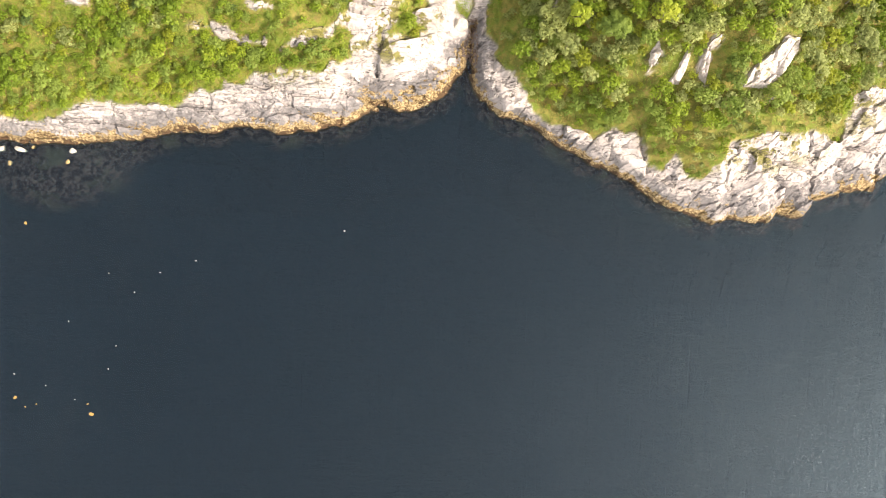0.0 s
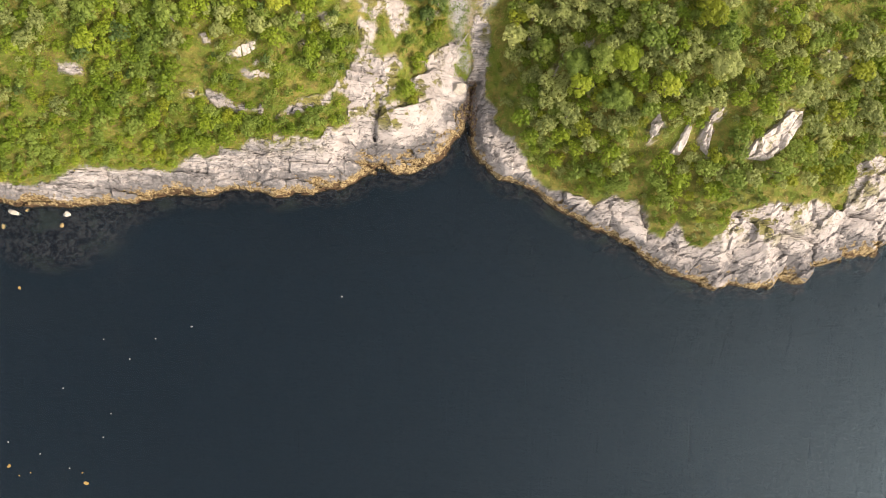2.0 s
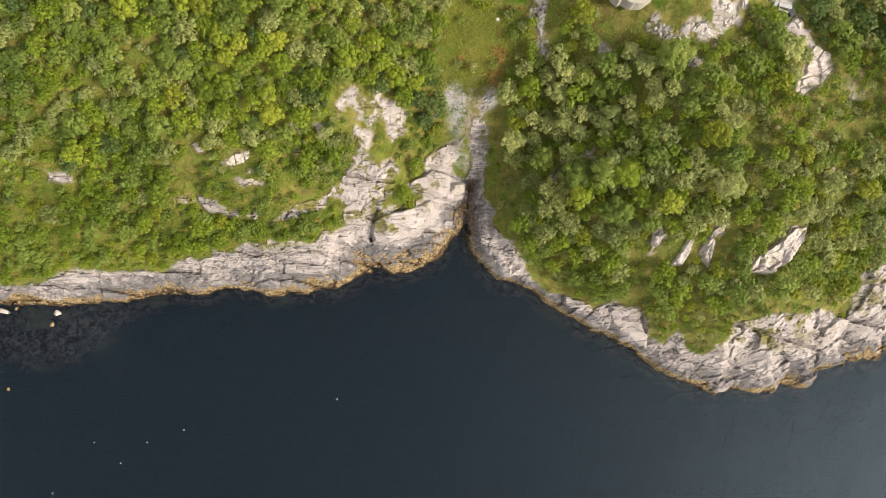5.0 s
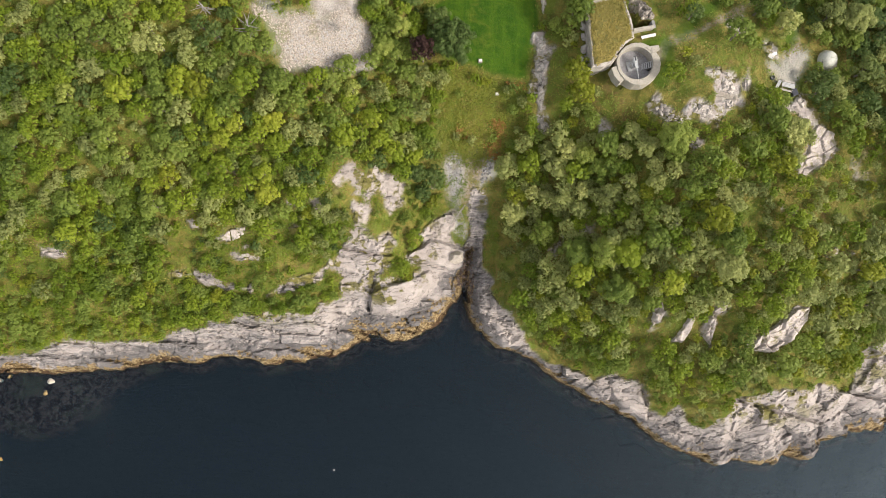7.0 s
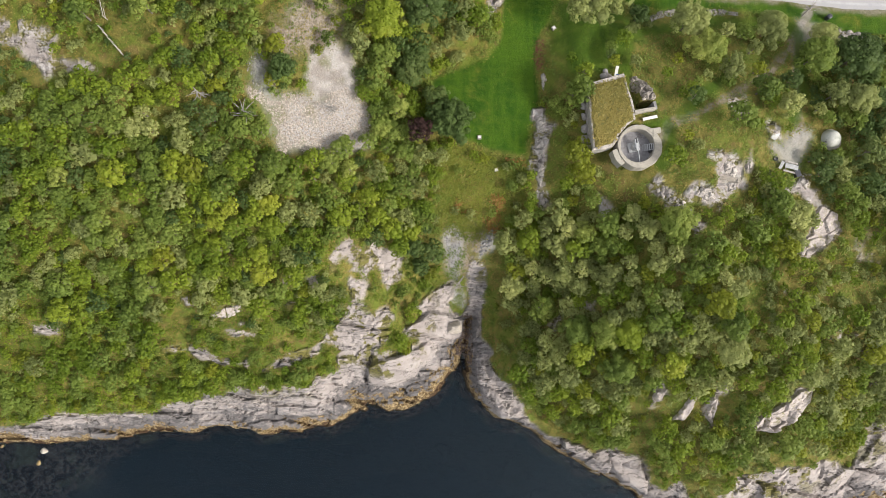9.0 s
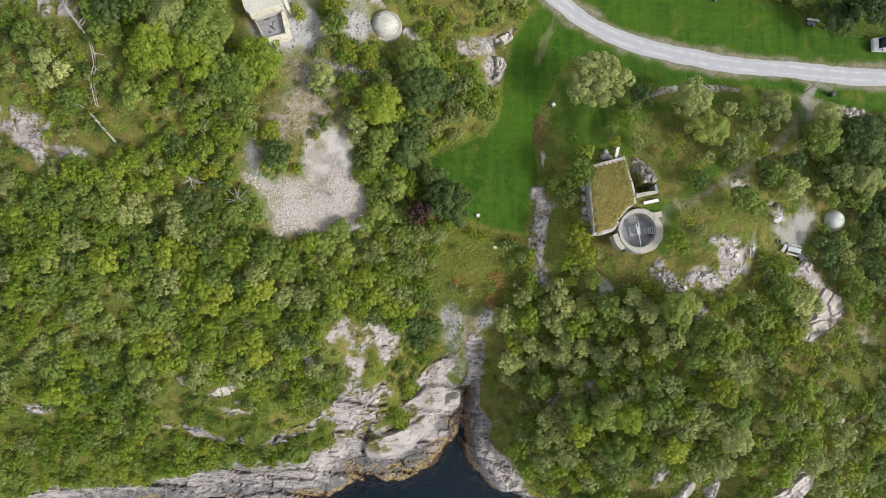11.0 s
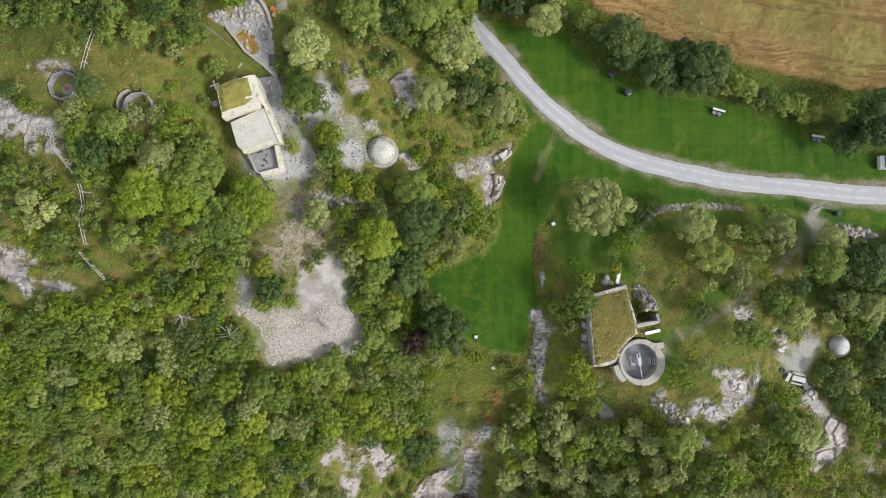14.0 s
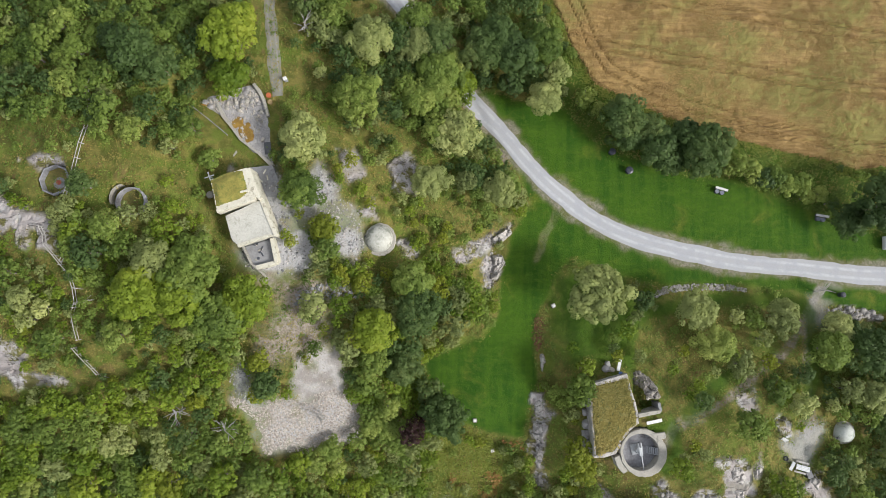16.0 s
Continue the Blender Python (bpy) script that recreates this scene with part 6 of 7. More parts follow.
for k, (x, y, sx, sy, sz) in enumerate(((-71.5, 29.4, 0.85, 0.6, 0.5), (-72.3, 27.4, 0.5, 0.55, 0.4), (-81.4, 29.7, 1.4, 0.6, 0.5), (-83.4, 27.2, 0.6, 0.5, 0.35), (-85.0, 30.0, 0.8, 0.9, 0.5), (74.7, 21.6, 0.45, 0.6, 0.4), (-79.0, 30.3, 0.5, 0.4, 0.4))):
    boulder(x, y, sx, sy, sz, STONE if k in (0, 2, 4) else WRACK, "pale boulder standing in shallow sea water" if k in (0, 2, 4) else "weed-covered boulder in shallow sea water", 300 + k, 0.3, -0.25)
outcrop([(8.0, 109.6), (9.4, 110.6), (11.0, 111.8), (11.6, 110.8), (10.6, 109.4), (9.2, 108.6)], 0.8, WALL_ROCK, "broken pale rock brink at the edge of the lawn", 74)
outcrop([(8.4, 107.2), (10.0, 107.4), (10.6, 106.2), (9.9, 104.9), (9.4, 103.4), (8.3, 103.6), (8.5, 105.4)], 0.8, WALL_ROCK, "broken pale rock brink at the edge of the lawn", 75)
outcrop([(15.6, 92.6), (16.4, 92.9), (16.7, 91.4), (16.2, 89.6), (15.6, 90.4)], 0.35, WALL_ROCK, "low grey rock step beside the lawn", 76)
boulder(2.9, 52.2, 1.7, 1.6, 1.5, STONE, "large rounded rosy boulder wedged at the head of the gully", 340, 0.35)
for k, ring in enumerate(([(14.7, 85.6), (15.9, 86.2), (16.6, 84.4), (16.2, 82.9), (15.0, 83.0)], [(14.8, 82.4), (16.3, 82.3), (16.5, 80.0), (15.5, 78.9), (14.7, 80.2)], [(15.2, 78.4), (16.4, 79.2), (16.6, 76.4), (15.9, 74.9), (15.1, 76.2)],
                          [(15.6, 74.3), (16.7, 74.8), (16.9, 72.6), (16.0, 71.7)])):
    outcrop(ring, 0.3, WALL_ROCK, "low pale rock step along the edge of the lawn", 80 + k)
for k, ring in enumerate(([(37.0, 72.5), (38.4, 73.9), (40.2, 73.5), (40.6, 71.9), (39.0, 71.6)], [(41.4, 77.8), (43.0, 77.9), (44.2, 76.2), (43.2, 75.0), (41.6, 75.8)], [(42.0, 74.4), (43.6, 74.6), (43.4, 73.2), (42.2, 72.8)],
                          [(45.2, 77.2), (46.1, 78.5), (46.5, 77.2), (45.6, 76.0)], [(57.2, 70.2), (58.2, 71.2), (59.9, 70.0), (59.8, 68.2), (58.2, 67.2), (57.2, 68.2)], [(53.6, 74.9), (54.9, 76.4), (55.8, 75.2), (55.2, 73.6)])):
    outcrop(ring, 0.22, WALL_ROCK, "low pale broken rock in dry heath", 90 + k)

for k, (ring, rise) in enumerate(((ROCK_TOOTH, 0.9), (ROCK_TOOTH_TWO, 0.9), (ROCK_CLEFT, 0.8), (ROCK_BLUFF, 0.7), (ROCK_LEDGE, 0.25), (ROCK_LEDGE_LOW, 0.2), (ROCK_SPUR, 0.4))):
    outcrop(ring, rise, BLUFF_ROCK, "pale rosy granite outcrop on the wooded slope", 110 + k, 2.4)
scatter_stones("yard_rubble", "pale broken stone strewn between shrubs", GRAVEL_COURT, 520, 0.05, 0.24, (WALL_STONE,), 213, 120, 0.6, 1.0)
scatter_stones("yard_rubble", "pale stones strewn beside the long bunker", GRAVEL_YARD, 420, 0.05, 0.22, (WALL_STONE,), 214, 120, 0.6, 0.8)

# ---- trees and bushes ----
BRAMBLE = [(45.2, 121.3, 1.9), (47.1, 120.2, 1.9), (48.8, 118.8, 1.7), (50.6, 119.3, 1.9), (52.4, 118.0, 1.7), (54.5, 118.4, 1.9), (24.5, 129.4, 1.5), (22.8, 131.6, 1.5), (43.8, 121.0, 1.4),
           (55.9, 116.5, 1.3), (57.7, 117.0, 1.4), (59.4, 115.7, 1.3)]
def leaf_cloud(rng, centre, reach, count, size, top=-0.35):
    """Sprays of leaves over one lobe of a crown: corners of triangles, each with the way it faces."""
    v = rng.normal(size=(int(count * 1.9) + 4, 3))
    v /= np.linalg.norm(v, axis=1)[:, None]
    v = v[v[:, 2] > top][:count]
    spots = centre + v * reach * rng.uniform(0.78, 1.1, (len(v), 1)) * np.array([1, 1, 0.85])
    face = v + np.array([0, 0, 0.5]) + rng.normal(scale=0.42, size=v.shape)
    face /= np.linalg.norm(face, axis=1)[:, None]
    side = np.cross(face, rng.normal(size=v.shape))
    side /= np.linalg.norm(side, axis=1)[:, None] + 1e-9
    up = np.cross(face, side)
    s = size * rng.uniform(0.6, 1.35, (len(v), 1))
    a, b = side * s * 0.62, up * s * 0.42
    droop = face * s * 0.12
    way = 0.55 * v + 0.45 * face
    way /= np.linalg.norm(way, axis=1)[:, None]
    corners = np.stack([spots - a - 0.6 * b - droop, spots + a - 0.6 * b - droop, spots + 1.4 * b], 1).reshape(-1, 3)
    return np.concatenate([corners, np.repeat(way, 3, 0)], 1)


def crown_corners(rng, radius, tall, leaf, thick=1.0, shaggy=1.0):
    """A rounded crown of many small lobes with gaps between them: its leaves' corners, about its own foot."""
    count = int(np.clip(12 + radius * radius * 4.6, 12, 110))
    corners = []
    swing = rng.uniform(0, 6.283, 4)
    for k in range(count):
        turn = k * 2.39996 + rng.uniform(-0.35, 0.35)
        outline = 1 + 0.09 * math.cos(2 * turn + swing[0]) + 0.08 * math.cos(3 * turn + swing[1]) + 0.06 * math.cos(5 * turn + swing[2])
        r = radius * 0.84 * math.sqrt((k + 0.4) / count) * rng.uniform(0.85, 1.1) * outline
        lobe = min(radius, 2.9) * rng.uniform(0.15, 0.31)
        dome = math.sqrt(max(0.0, 1 - (r / (radius * 1.02 * outline)) ** 2))
        z = tall * (0.42 + 0.5 * dome) + rng.uniform(-0.08, 0.08) * tall * shaggy - 0.3 * lobe
        centre = np.array([r * math.cos(turn), r * math.sin(turn), z])
        n = int(np.clip(thick * 6.0 * (lobe / leaf) ** 2, 12, 200))
        corners.append(leaf_cloud(rng, centre, lobe, n, leaf * 1.5))
    return np.concatenate(corners)


def limb(rings, sides=6):
    """A tapered round branch through (x, y, z, radius) places: corners and faces."""
    verts, faces = [], []
    for i, (x, y, z, r) in enumerate(rings):
        for k in range(sides):
            t = 2 * math.pi * k / sides
            verts.append((x + r * math.cos(t), y + r * math.sin(t), z))
        if i:
            for k in range(sides):
                p, q = (i - 1) * sides, i * sides
                faces.append((p + k, p + (k + 1) % sides, q + (k + 1) % sides, q + k))
    return verts, faces


def trunk_mesh(rng, radius, tall):
    verts, faces = [], []
    thick = 0.05 + 0.035 * radius
    lean = rng.uniform(-0.2, 0.2, 2)
    pieces = [[(0, 0, -0.5, thick * 1.5), (lean[0] * 0.3, lean[1] * 0.3, tall * 0.25, thick), (lean[0], lean[1], tall * 0.75, thick * 0.35)]]
    for k in range(5):
        t, h = 2 * math.pi * (k + rng.uniform(0, 0.5)) / 5, tall * rng.uniform(0.2, 0.45)
        x, y = lean[0] * 0.5, lean[1] * 0.5
        reach = radius * rng.uniform(0.55, 0.8)
        pieces.append([(x, y, h, thick * 0.5), (x + 0.5 * reach * math.cos(t), y + 0.5 * reach * math.sin(t), h + tall * 0.15, thick * 0.33),
                       (x + reach * math.cos(t), y + reach * math.sin(t), h + tall * 0.28, thick * 0.12)])
    for rings in pieces:
        v, f = limb(rings)
        faces += [tuple(i + len(verts) for i in face) for face in f]
        verts += v
    return mesh_from("trunk", verts, faces, BARK, True)


def crown_mesh(corners, material):
    me = mesh_from("crown", corners[:, :3], np.arange(len(corners)).reshape(-1, 3), material, True)
    me.attributes.new("custom_normal", "FLOAT_VECTOR", "POINT").data.foreach_set("vector", corners[:, 3:].astype(np.float32).ravel())
    return me


TREE_SIZES = (1.3, 2.0, 3.0, 4.4)
LEAVES = {"green": LEAF_GREEN, "fresh": LEAF_FRESH, "dark": LEAF_DARK, "silver": LEAF_GREY, "yellow": LEAF_YELLOW, "purple": LEAF_PURPLE}
stock = {}


def tree(x, y, r, kind="green", tall=None):
    """A broadleaved tree of that crown radius on the ground at x, y."""
    size = min(TREE_SIZES, key=lambda s: abs(math.log(s / r)))
    which = int(lattice(np.array(x * 7), np.array(y * 7), 9) * 4)
    key = (size, kind, which)
    if key not in stock:
        rng = np.random.default_rng(1000 + 10 * TREE_SIZES.index(size) + which)
        h = 1.35 * size + 1.0
        stock[key] = (trunk_mesh(rng, size, h), crown_mesh(crown_corners(rng, size, h, 0.11 + 0.018 * size), LEAVES[kind]))
    trunk, crown = stock[key]
    ob = new("tree" if r > 1.0 else "bush")
    for name, me in (("trunk", trunk), ("crown", crown)):
        new(name, me).parent = ob
    k = r / size
    turn = 6.283 * float(lattice(np.array(x * 11), np.array(y * 11), 4))
    ob.matrix_basis = Matrix.LocRotScale((x, y, z_at(x, y) - 0.1), Euler((0, 0, turn)), (k, k, k * (1 if tall is None else tall)))
    words = {"green": "green-leaved", "fresh": "bright green", "dark": "dark green", "silver": "silvery grey-green", "yellow": "yellow-green", "purple": "dark purple-leaved"}[kind]
    form = "tree with a wide rounded crown" if r > 3 else "young tree with a lobed crown" if r > 1.0 else "low bush with dense leaves"
    return tagged(ob, f"{words} broadleaved {form}", "tree" if r > 1.0 else "bush", "trees of the headland" if r > 1.0 else "bushes of the headland")


placed = []


def plant(kind, spots):
    for x, y, r in spots:
        clump = [(x, y, r)]
        if r > 2.4 and (y < 87 or x < -40):
            a = 6.283 * float(lattice(np.array(x * 3), np.array(y * 3), 14))
            clump = [(x + 0.56 * r * math.cos(a + 2.09 * k), y + 0.56 * r * math.sin(a + 2.09 * k), r * (0.66, 0.58, 0.52)[k]) for k in range(3)]
        for u, v, w in clump:
            tree(u, v, w, kind)
            placed.append((u, v, w))


plant("fresh", [(-27.2, 135.0, 4.33), (-27.5, 129.2, 2.68), (21.5, 91.2, 1.46), (33.9, 77.7, 1.74), (-31.1, 100.7, 3.82), (-23.6, 100.2, 3.39), (-8.1,
    96.3, 3.18), (-19.6, 108.7, 0.88), (-19.5, 76.2, 2.58), (-32.0, 69.8, 2.88), (-25.6, 69.0, 3.07), (-6.3, 67.4, 3.21), (-11.2, 71.1, 2.91), (-34.5,
    63.1, 3.14), (-27.9, 62.2, 3.01)])
plant("green", [(-34.8, 137.1, 2.03), (-47.1, 127.2, 2.06), (-51.9, 136.9, 3.38), (-46.9, 134.0, 2.8), (-53.3, 133.2, 2.93), (-17.4, 114.7, 2.71),
    (0.0, 133.1, 3.28), (-2.7, 128.4, 2.61), (-5.7, 121.4, 1.23), (-37.8, 120.9,
    1.91), (46.6, 120.7, 1.84), (52.4, 118.0, 1.84), (55.4, 118.8, 1.51), (20.7, 88.1, 2.25), (46.3, 98.1,
    1.5), (39.7, 94.6, 2.73), (43.4, 83.7, 2.37), (47.9, 88.4, 2.26), (56.6, 93.9, 2.94), (-27.4, 98.1,
    3.9), (-30.1, 105.2, 3.07), (-3.0, 102.7, 3.04)])
plant("green", [(-5.4, 81.3, 2.96), (-14.1, 106.9, 1.92), (-8.0, 91.9, 2.19), (-48.2, 94.9, 2.14), (-39.4, 95.7, 2.13), (-53.1, 103.1, 2.07), (-30.1,
    102.8, 3.74), (24.3, 67.3, 3.25), (38.1, 62.5, 2.76), (49.0, 71.2,
    2.2), (-49.2, 82.8, 2.71), (-54.6, 82.8, 2.72), (-27.1, 81.6, 2.76), (-6.7, 83.6, 2.91), (-9.2, 81.1,
    2.77), (-14.8, 77.8, 2.93), (-24.0, 76.2, 2.23), (-40.6, 73.7, 2.67), (-55.5, 72.8, 2.83), (-49.5, 66.4, 2.92), (-40.8, 66.5, 2.92)])
plant("dark", [(-39.0, 131.9, 3.42), (-35.7, 129.9, 2.77), (49.1, 119.0, 1.84), (30.3, 100.7, 1.82), (25.5, 93.8, 0.98), (37.3, 86.9, 1.59), (52.9, 90.5, 1.65), (62.5, 93.9, 3.43), (57.2,
    77.5, 2.45), (64.2, 79.4, 2.3), (-22.1, 89.0, 2.13), (-2.2, 98.9, 3.65), (-4.3, 91.3, 2.91), (0.3, 84.6, 2.9), (-0.7, 87.4, 2.33), (-33.7,
    82.2, 2.44), (-2.9, 64.4, 3.13)])
plant("silver", [(-17.2, 121.2, 3.26), (-0.9, 116.7, 2.6), (4.0,
    117.1, 1.73), (8.9, 116.3, 2.56), (37.6, 99.3, 3.09), (43.9, 98.5, 1.33), (50.3, 98.6, 2.63), (43.4, 91.8, 2.1), (47.5, 95.3,
    1.49), (52.1, 86.3, 1.96), (58.3, 97.0, 2.48), (59.5, 88.2, 2.15), (57.3, 86.1, 1.17), (63.1, 87.5, 2.47), (-16.2, 99.5, 2.08), (-50.6, 98.7,
    2.77), (16.1, 60.9, 2.78), (33.2, 63.8, 2.64), (-41.9, 81.4, 2.58)])
plant("yellow", [(-14.6, 109.8, 2.05), (20.5, 79.1, 2.32), (21.7, 76.2, 2.02), (48.1, 92.1, 1.32), (-22.9, 92.0, 1.66), (-9.8, 102.6, 1.67), (-12.2,
    102.8, 0.92), (-35.3, 75.3, 2.2)])
plant("purple", [(-2.5, 82.8, 1.52)])

plant("green", [(1.6, 135.5, 2.6), (-3.4, 141.0, 2.8), (4.2, 131.0, 1.5)])
plant("dark", [(-0.2, 138.2, 2.7), (-6.0, 137.6, 2.4), (6.8, 134.0, 1.8)])

plant("green", BRAMBLE)
plant("fresh", [(-36.3, 100.7, 3.4)])
plant("silver", [(-35.0, 105.1, 2.7)])
plant("silver", [(-37.6, 110.4, 1.5)])
plant("silver", [(29.3, 68.5, 2.82), (18.5, 67.7, 3.17), (21.7, 60.7, 2.86), (28.4, 61.6, 2.74), (43.1, 60.1, 2.45)])
plant("green", [(-16.0, 93.8, 1.2), (-16.6, 98.3, 1.4), (-22.1, 88.7, 1.8)])
plant("yellow", [(-14.9, 96.4, 0.9), (-17.3, 92.2, 0.8), (-23.7, 87.6, 1.3)])
plant("green", [(1.9, 133.9, 2.6), (-0.4, 130.3, 2.5), (1.6, 129.2, 2.1), (19.9, 87.7, 1.9)])
plant("dark", [(27.5, 127.6, 3.5), (28.6, 125.4, 2.8), (33.1, 122.9, 3.3), (37.3, 125.2, 2.7), (39.6, 122.7, 4.4), (35.2, 121.8, 2.6)])
plant("green", [(15.5, 138.4, 3.1), (22.2, 131.1, 1.5), (23.5, 129.4, 1.2), (10.5, 117.4, 2.2)])
plant("dark", [(31.8, 126.0, 2.7), (6.7, 137.0, 3.9), (11.8, 136.3, 3.6), (11.1, 133.0, 2.3), (8.7, 139.3, 3.1), (64.4, 114.8, 4.7), (61.0, 112.7, 2.9)])
plant("green", [(-17.8, 114.0, 2.4), (-10.7, 127.1, 3.7), (-31.5, 122.0, 1.9), (-29.5, 118.3, 1.7), (-40.0, 109.0, 2.1)])
plant("yellow", [(-14.8, 109.4, 1.7), (-18.9, 107.9, 1.0), (-11.5, 119.2, 1.2), (-1.2, 130.2, 1.4)])
plant("silver", [(-15.2, 106.4, 1.4), (-9.7, 136.6, 3.5), (-3.4, 136.9, 2.6), (-16.2, 131.5, 1.1), (-34.0, 119.5, 1.3)])
plant("dark", [(-43.2, 113.9, 1.9)])
plant("silver", [(17.8, 134.8, 2.3), (16.2, 130.8, 2.9), (2.9, 123.8, 3.4)])
plant("fresh", [(3.4, 133.0, 2.6)])
plant("yellow", [(-17.9, 111.5, 0.8), (-12.6, 104.0, 1.1), (-13.2, 117.8, 0.9), (-9.0, 113.4, 0.9), (-6.8, 104.0, 1.0), (-3.0, 111.0, 0.8), (1.0, 109.0, 0.9), (-21.9, 110.6, 0.6)])
tree(23.1, 101.5, 4.7, "silver", 0.95)
placed.append((23.1, 101.5, 4.7))
tree(1.5, 83.9, 3.7, "dark", 1.1)
placed.append((1.5, 83.9, 3.7))
tree(-3.0, 82.0, 1.9, "purple", 2.1)
placed.append((-3.0, 82.0, 1.9))

# ---- the woods that fill the slopes between the single trees ----
def treeless(x, y):
    """How far a place is kept free of trees: rock, grass, gravel, roads, walls."""
    m = np.maximum(rockiness(x, y), any_of(x, y, GRAVELS + (SOIL_TOP, BOG, LAWN, FIELD), 0.8, 0.3))
    m = np.maximum(m, ramp(3.0, 2.2, away(x, y, ROAD)))
    m = np.maximum(m, ramp(2.2, 1.4, away(x, y, TRACK)))
    for line in PATHS:
        m = np.maximum(m, ramp(1.5, 0.8, away(x, y, line)))
    m = np.maximum(m, ((x > 20) & (x < 73) & (y > 106) & (depth_in(x, y, LAWN) > -7)) * 1.0)
    for bx, by, r in CLEAR:
        m = np.maximum(m, (np.hypot(x - bx, y - by) < r) * 1.0)
    return m


def crowded(x, y, r):
    """The same with a crown's width about it."""
    m = treeless(x, y)
    for a, b in ((0.6, 0), (-0.6, 0), (0, 0.6), (0, -0.6)):
        m = np.maximum(m, treeless(x + a * r, y + b * r))
    return m


rng = np.random.default_rng(5)
spots = []
for step, lo, hi, overlap in ((2.5, 1.25, 2.1, 0.54), (1.7, 0.8, 1.35, 0.5), (1.15, 0.5, 0.9, 0.46)):
    cx, cy = np.meshgrid(np.arange(-95, 96, step), np.arange(14, 158, step))
    cx, cy = (cx + rng.uniform(-0.45, 0.45, cx.shape) * step).ravel(), (cy + rng.uniform(-0.45, 0.45, cy.shape) * step).ravel()
    d = inland(cx, cy)
    radius = rng.uniform(lo, hi, cx.shape) * np.interp(d, [3, 9, 16], [0.65, 0.95, 1.08]) * np.where((cx > 10) & (cx < 44) & (cy > 42), 1.15, 1.0)
    ok = (d > 3.0) & (crowded(cx, cy, radius) < 0.35)
    clearing = any_of(cx, cy, OPEN, 1.0, 0.6)
    scrubby = any_of(cx, cy, SCRUBBY, 0.6, 0.6)
    ok &= (clearing < 0.5) | ((rng.uniform(size=cx.shape) < np.where(scrubby > 0.5, 0.5, 0.10)) & (radius < 1.1))
    gap = fractal(cx, cy, 4.2, 430, 3)
    thick = (cx > 10) & (cx < 44) & (cy > 42) & (cy < 70)
    slope = ((cx > 10) & (cy < 72) & ~thick) | ((cx < 2) & (d < 24) & (cy < 62))
    ok &= ~(slope & (gap > 0.2) & (rng.uniform(size=cx.shape) > np.where(radius > 0.8, 0.12, 0.5)))
    ok &= ~(~slope & ~thick & (gap > 0.34) & (rng.uniform(size=cx.shape) > 0.2))
    ok &= (np.abs(cx) < 71) | (cy < 50) | (radius > 1.3)
    for x, y, r in zip(cx[ok], cy[ok], radius[ok]):
        if r > 0.4:
            spots.append((float(x), float(y), float(r), overlap))


class Near:
    """Finds what has been placed close by."""

    def __init__(self):
        self.cells = {}

    def free(self, x, y, r, overlap):
        i, j = int(x // 5), int(y // 5)
        for a in (i - 1, i, i + 1):
            for b in (j - 1, j, j + 1):
                for px, py, pr in self.cells.get((a, b), ()):
                    if math.hypot(px - x, py - y) < (pr + r) * overlap:
                        return False
        return True

    def put(self, x, y, r):
        self.cells.setdefault((int(x // 5), int(y // 5)), []).append((x, y, r))


near = Near()
for x, y, r in placed:
    near.put(x, y, r)
woods = []
for x, y, r, overlap in spots:
    if near.free(x, y, r, overlap):
        near.put(x, y, r)
        woods.append((x, y, r))


def leaf_kind(x, y):
    v = float(lattice(np.array(x * 13), np.array(y * 13), 21))
    d = float(inland(np.array([x]), np.array([y]))[0])
    if x > 54 and y > 72:
        return "dark" if v < 0.6 else "silver" if v > 0.85 else "green"
    if y > 118:
        return "dark" if v < 0.35 else "silver" if v > 0.85 else "green"
    if x > 10 and y < 64:
        return "silver" if v < (0.45 if y > 42 else 0.25) else "yellow" if v > 0.9 else "fresh" if v > 0.58 else "green"
    if x > 12:
        return "silver" if v < 0.28 else "yellow" if v > 0.9 else "fresh" if v > 0.58 else "green"
    if d < 14:
        return "yellow" if v < 0.14 else "fresh" if v < 0.5 else "green"
    return "fresh" if v < 0.36 else "dark" if v < 0.44 else "silver" if v > 0.76 else "yellow" if v > 0.74 else "green"


big = sorted(woods, key=lambda s: -s[2])
single, rest = big[:max(0, 320 - len(placed))], big[max(0, 320 - len(placed)):]
for x, y, r in single:
    tree(x, y, r, leaf_kind(x, y))

heaps = {}
shapes = {}
for x, y, r in rest:
    kind = leaf_kind(x, y)
    size = 0.7 if r < 1.0 else 1.5
    key = (size, int(lattice(np.array(x * 5), np.array(y * 5), 3) * 6))
    if key not in shapes:
        shapes[key] = crown_corners(np.random.default_rng(300 + key[1] + int(10 * size)), size, 1.35 * size + 0.5, 0.13 if size < 1 else 0.16, 0.75)
    c = shapes[key]
    t = 6.283 * float(lattice(np.array(x * 3), np.array(y * 3), 8))
    cs, sn, k = math.cos(t), math.sin(t), r / size
    turned = np.stack([c[:, 0] * cs - c[:, 1] * sn, c[:, 0] * sn + c[:, 1] * cs, c[:, 2], c[:, 3] * cs - c[:, 4] * sn, c[:, 3] * sn + c[:, 4] * cs, c[:, 5]], 1)
    turned[:, :3] = turned[:, :3] * k + np.array([x, y, z_at(x, y) - 0.15])
    heaps.setdefault(kind, []).append(turned)
undergrowth = tagged(new("undergrowth"), "dense mixed green undergrowth of young birch and scrub", "undergrowth", kind="stuff")
for kind, pieces in heaps.items():
    ob = new("foliage", crown_mesh(np.concatenate(pieces), LEAVES[kind]))
    ob.parent = undergrowth
    ob["kind"] = "stuff"
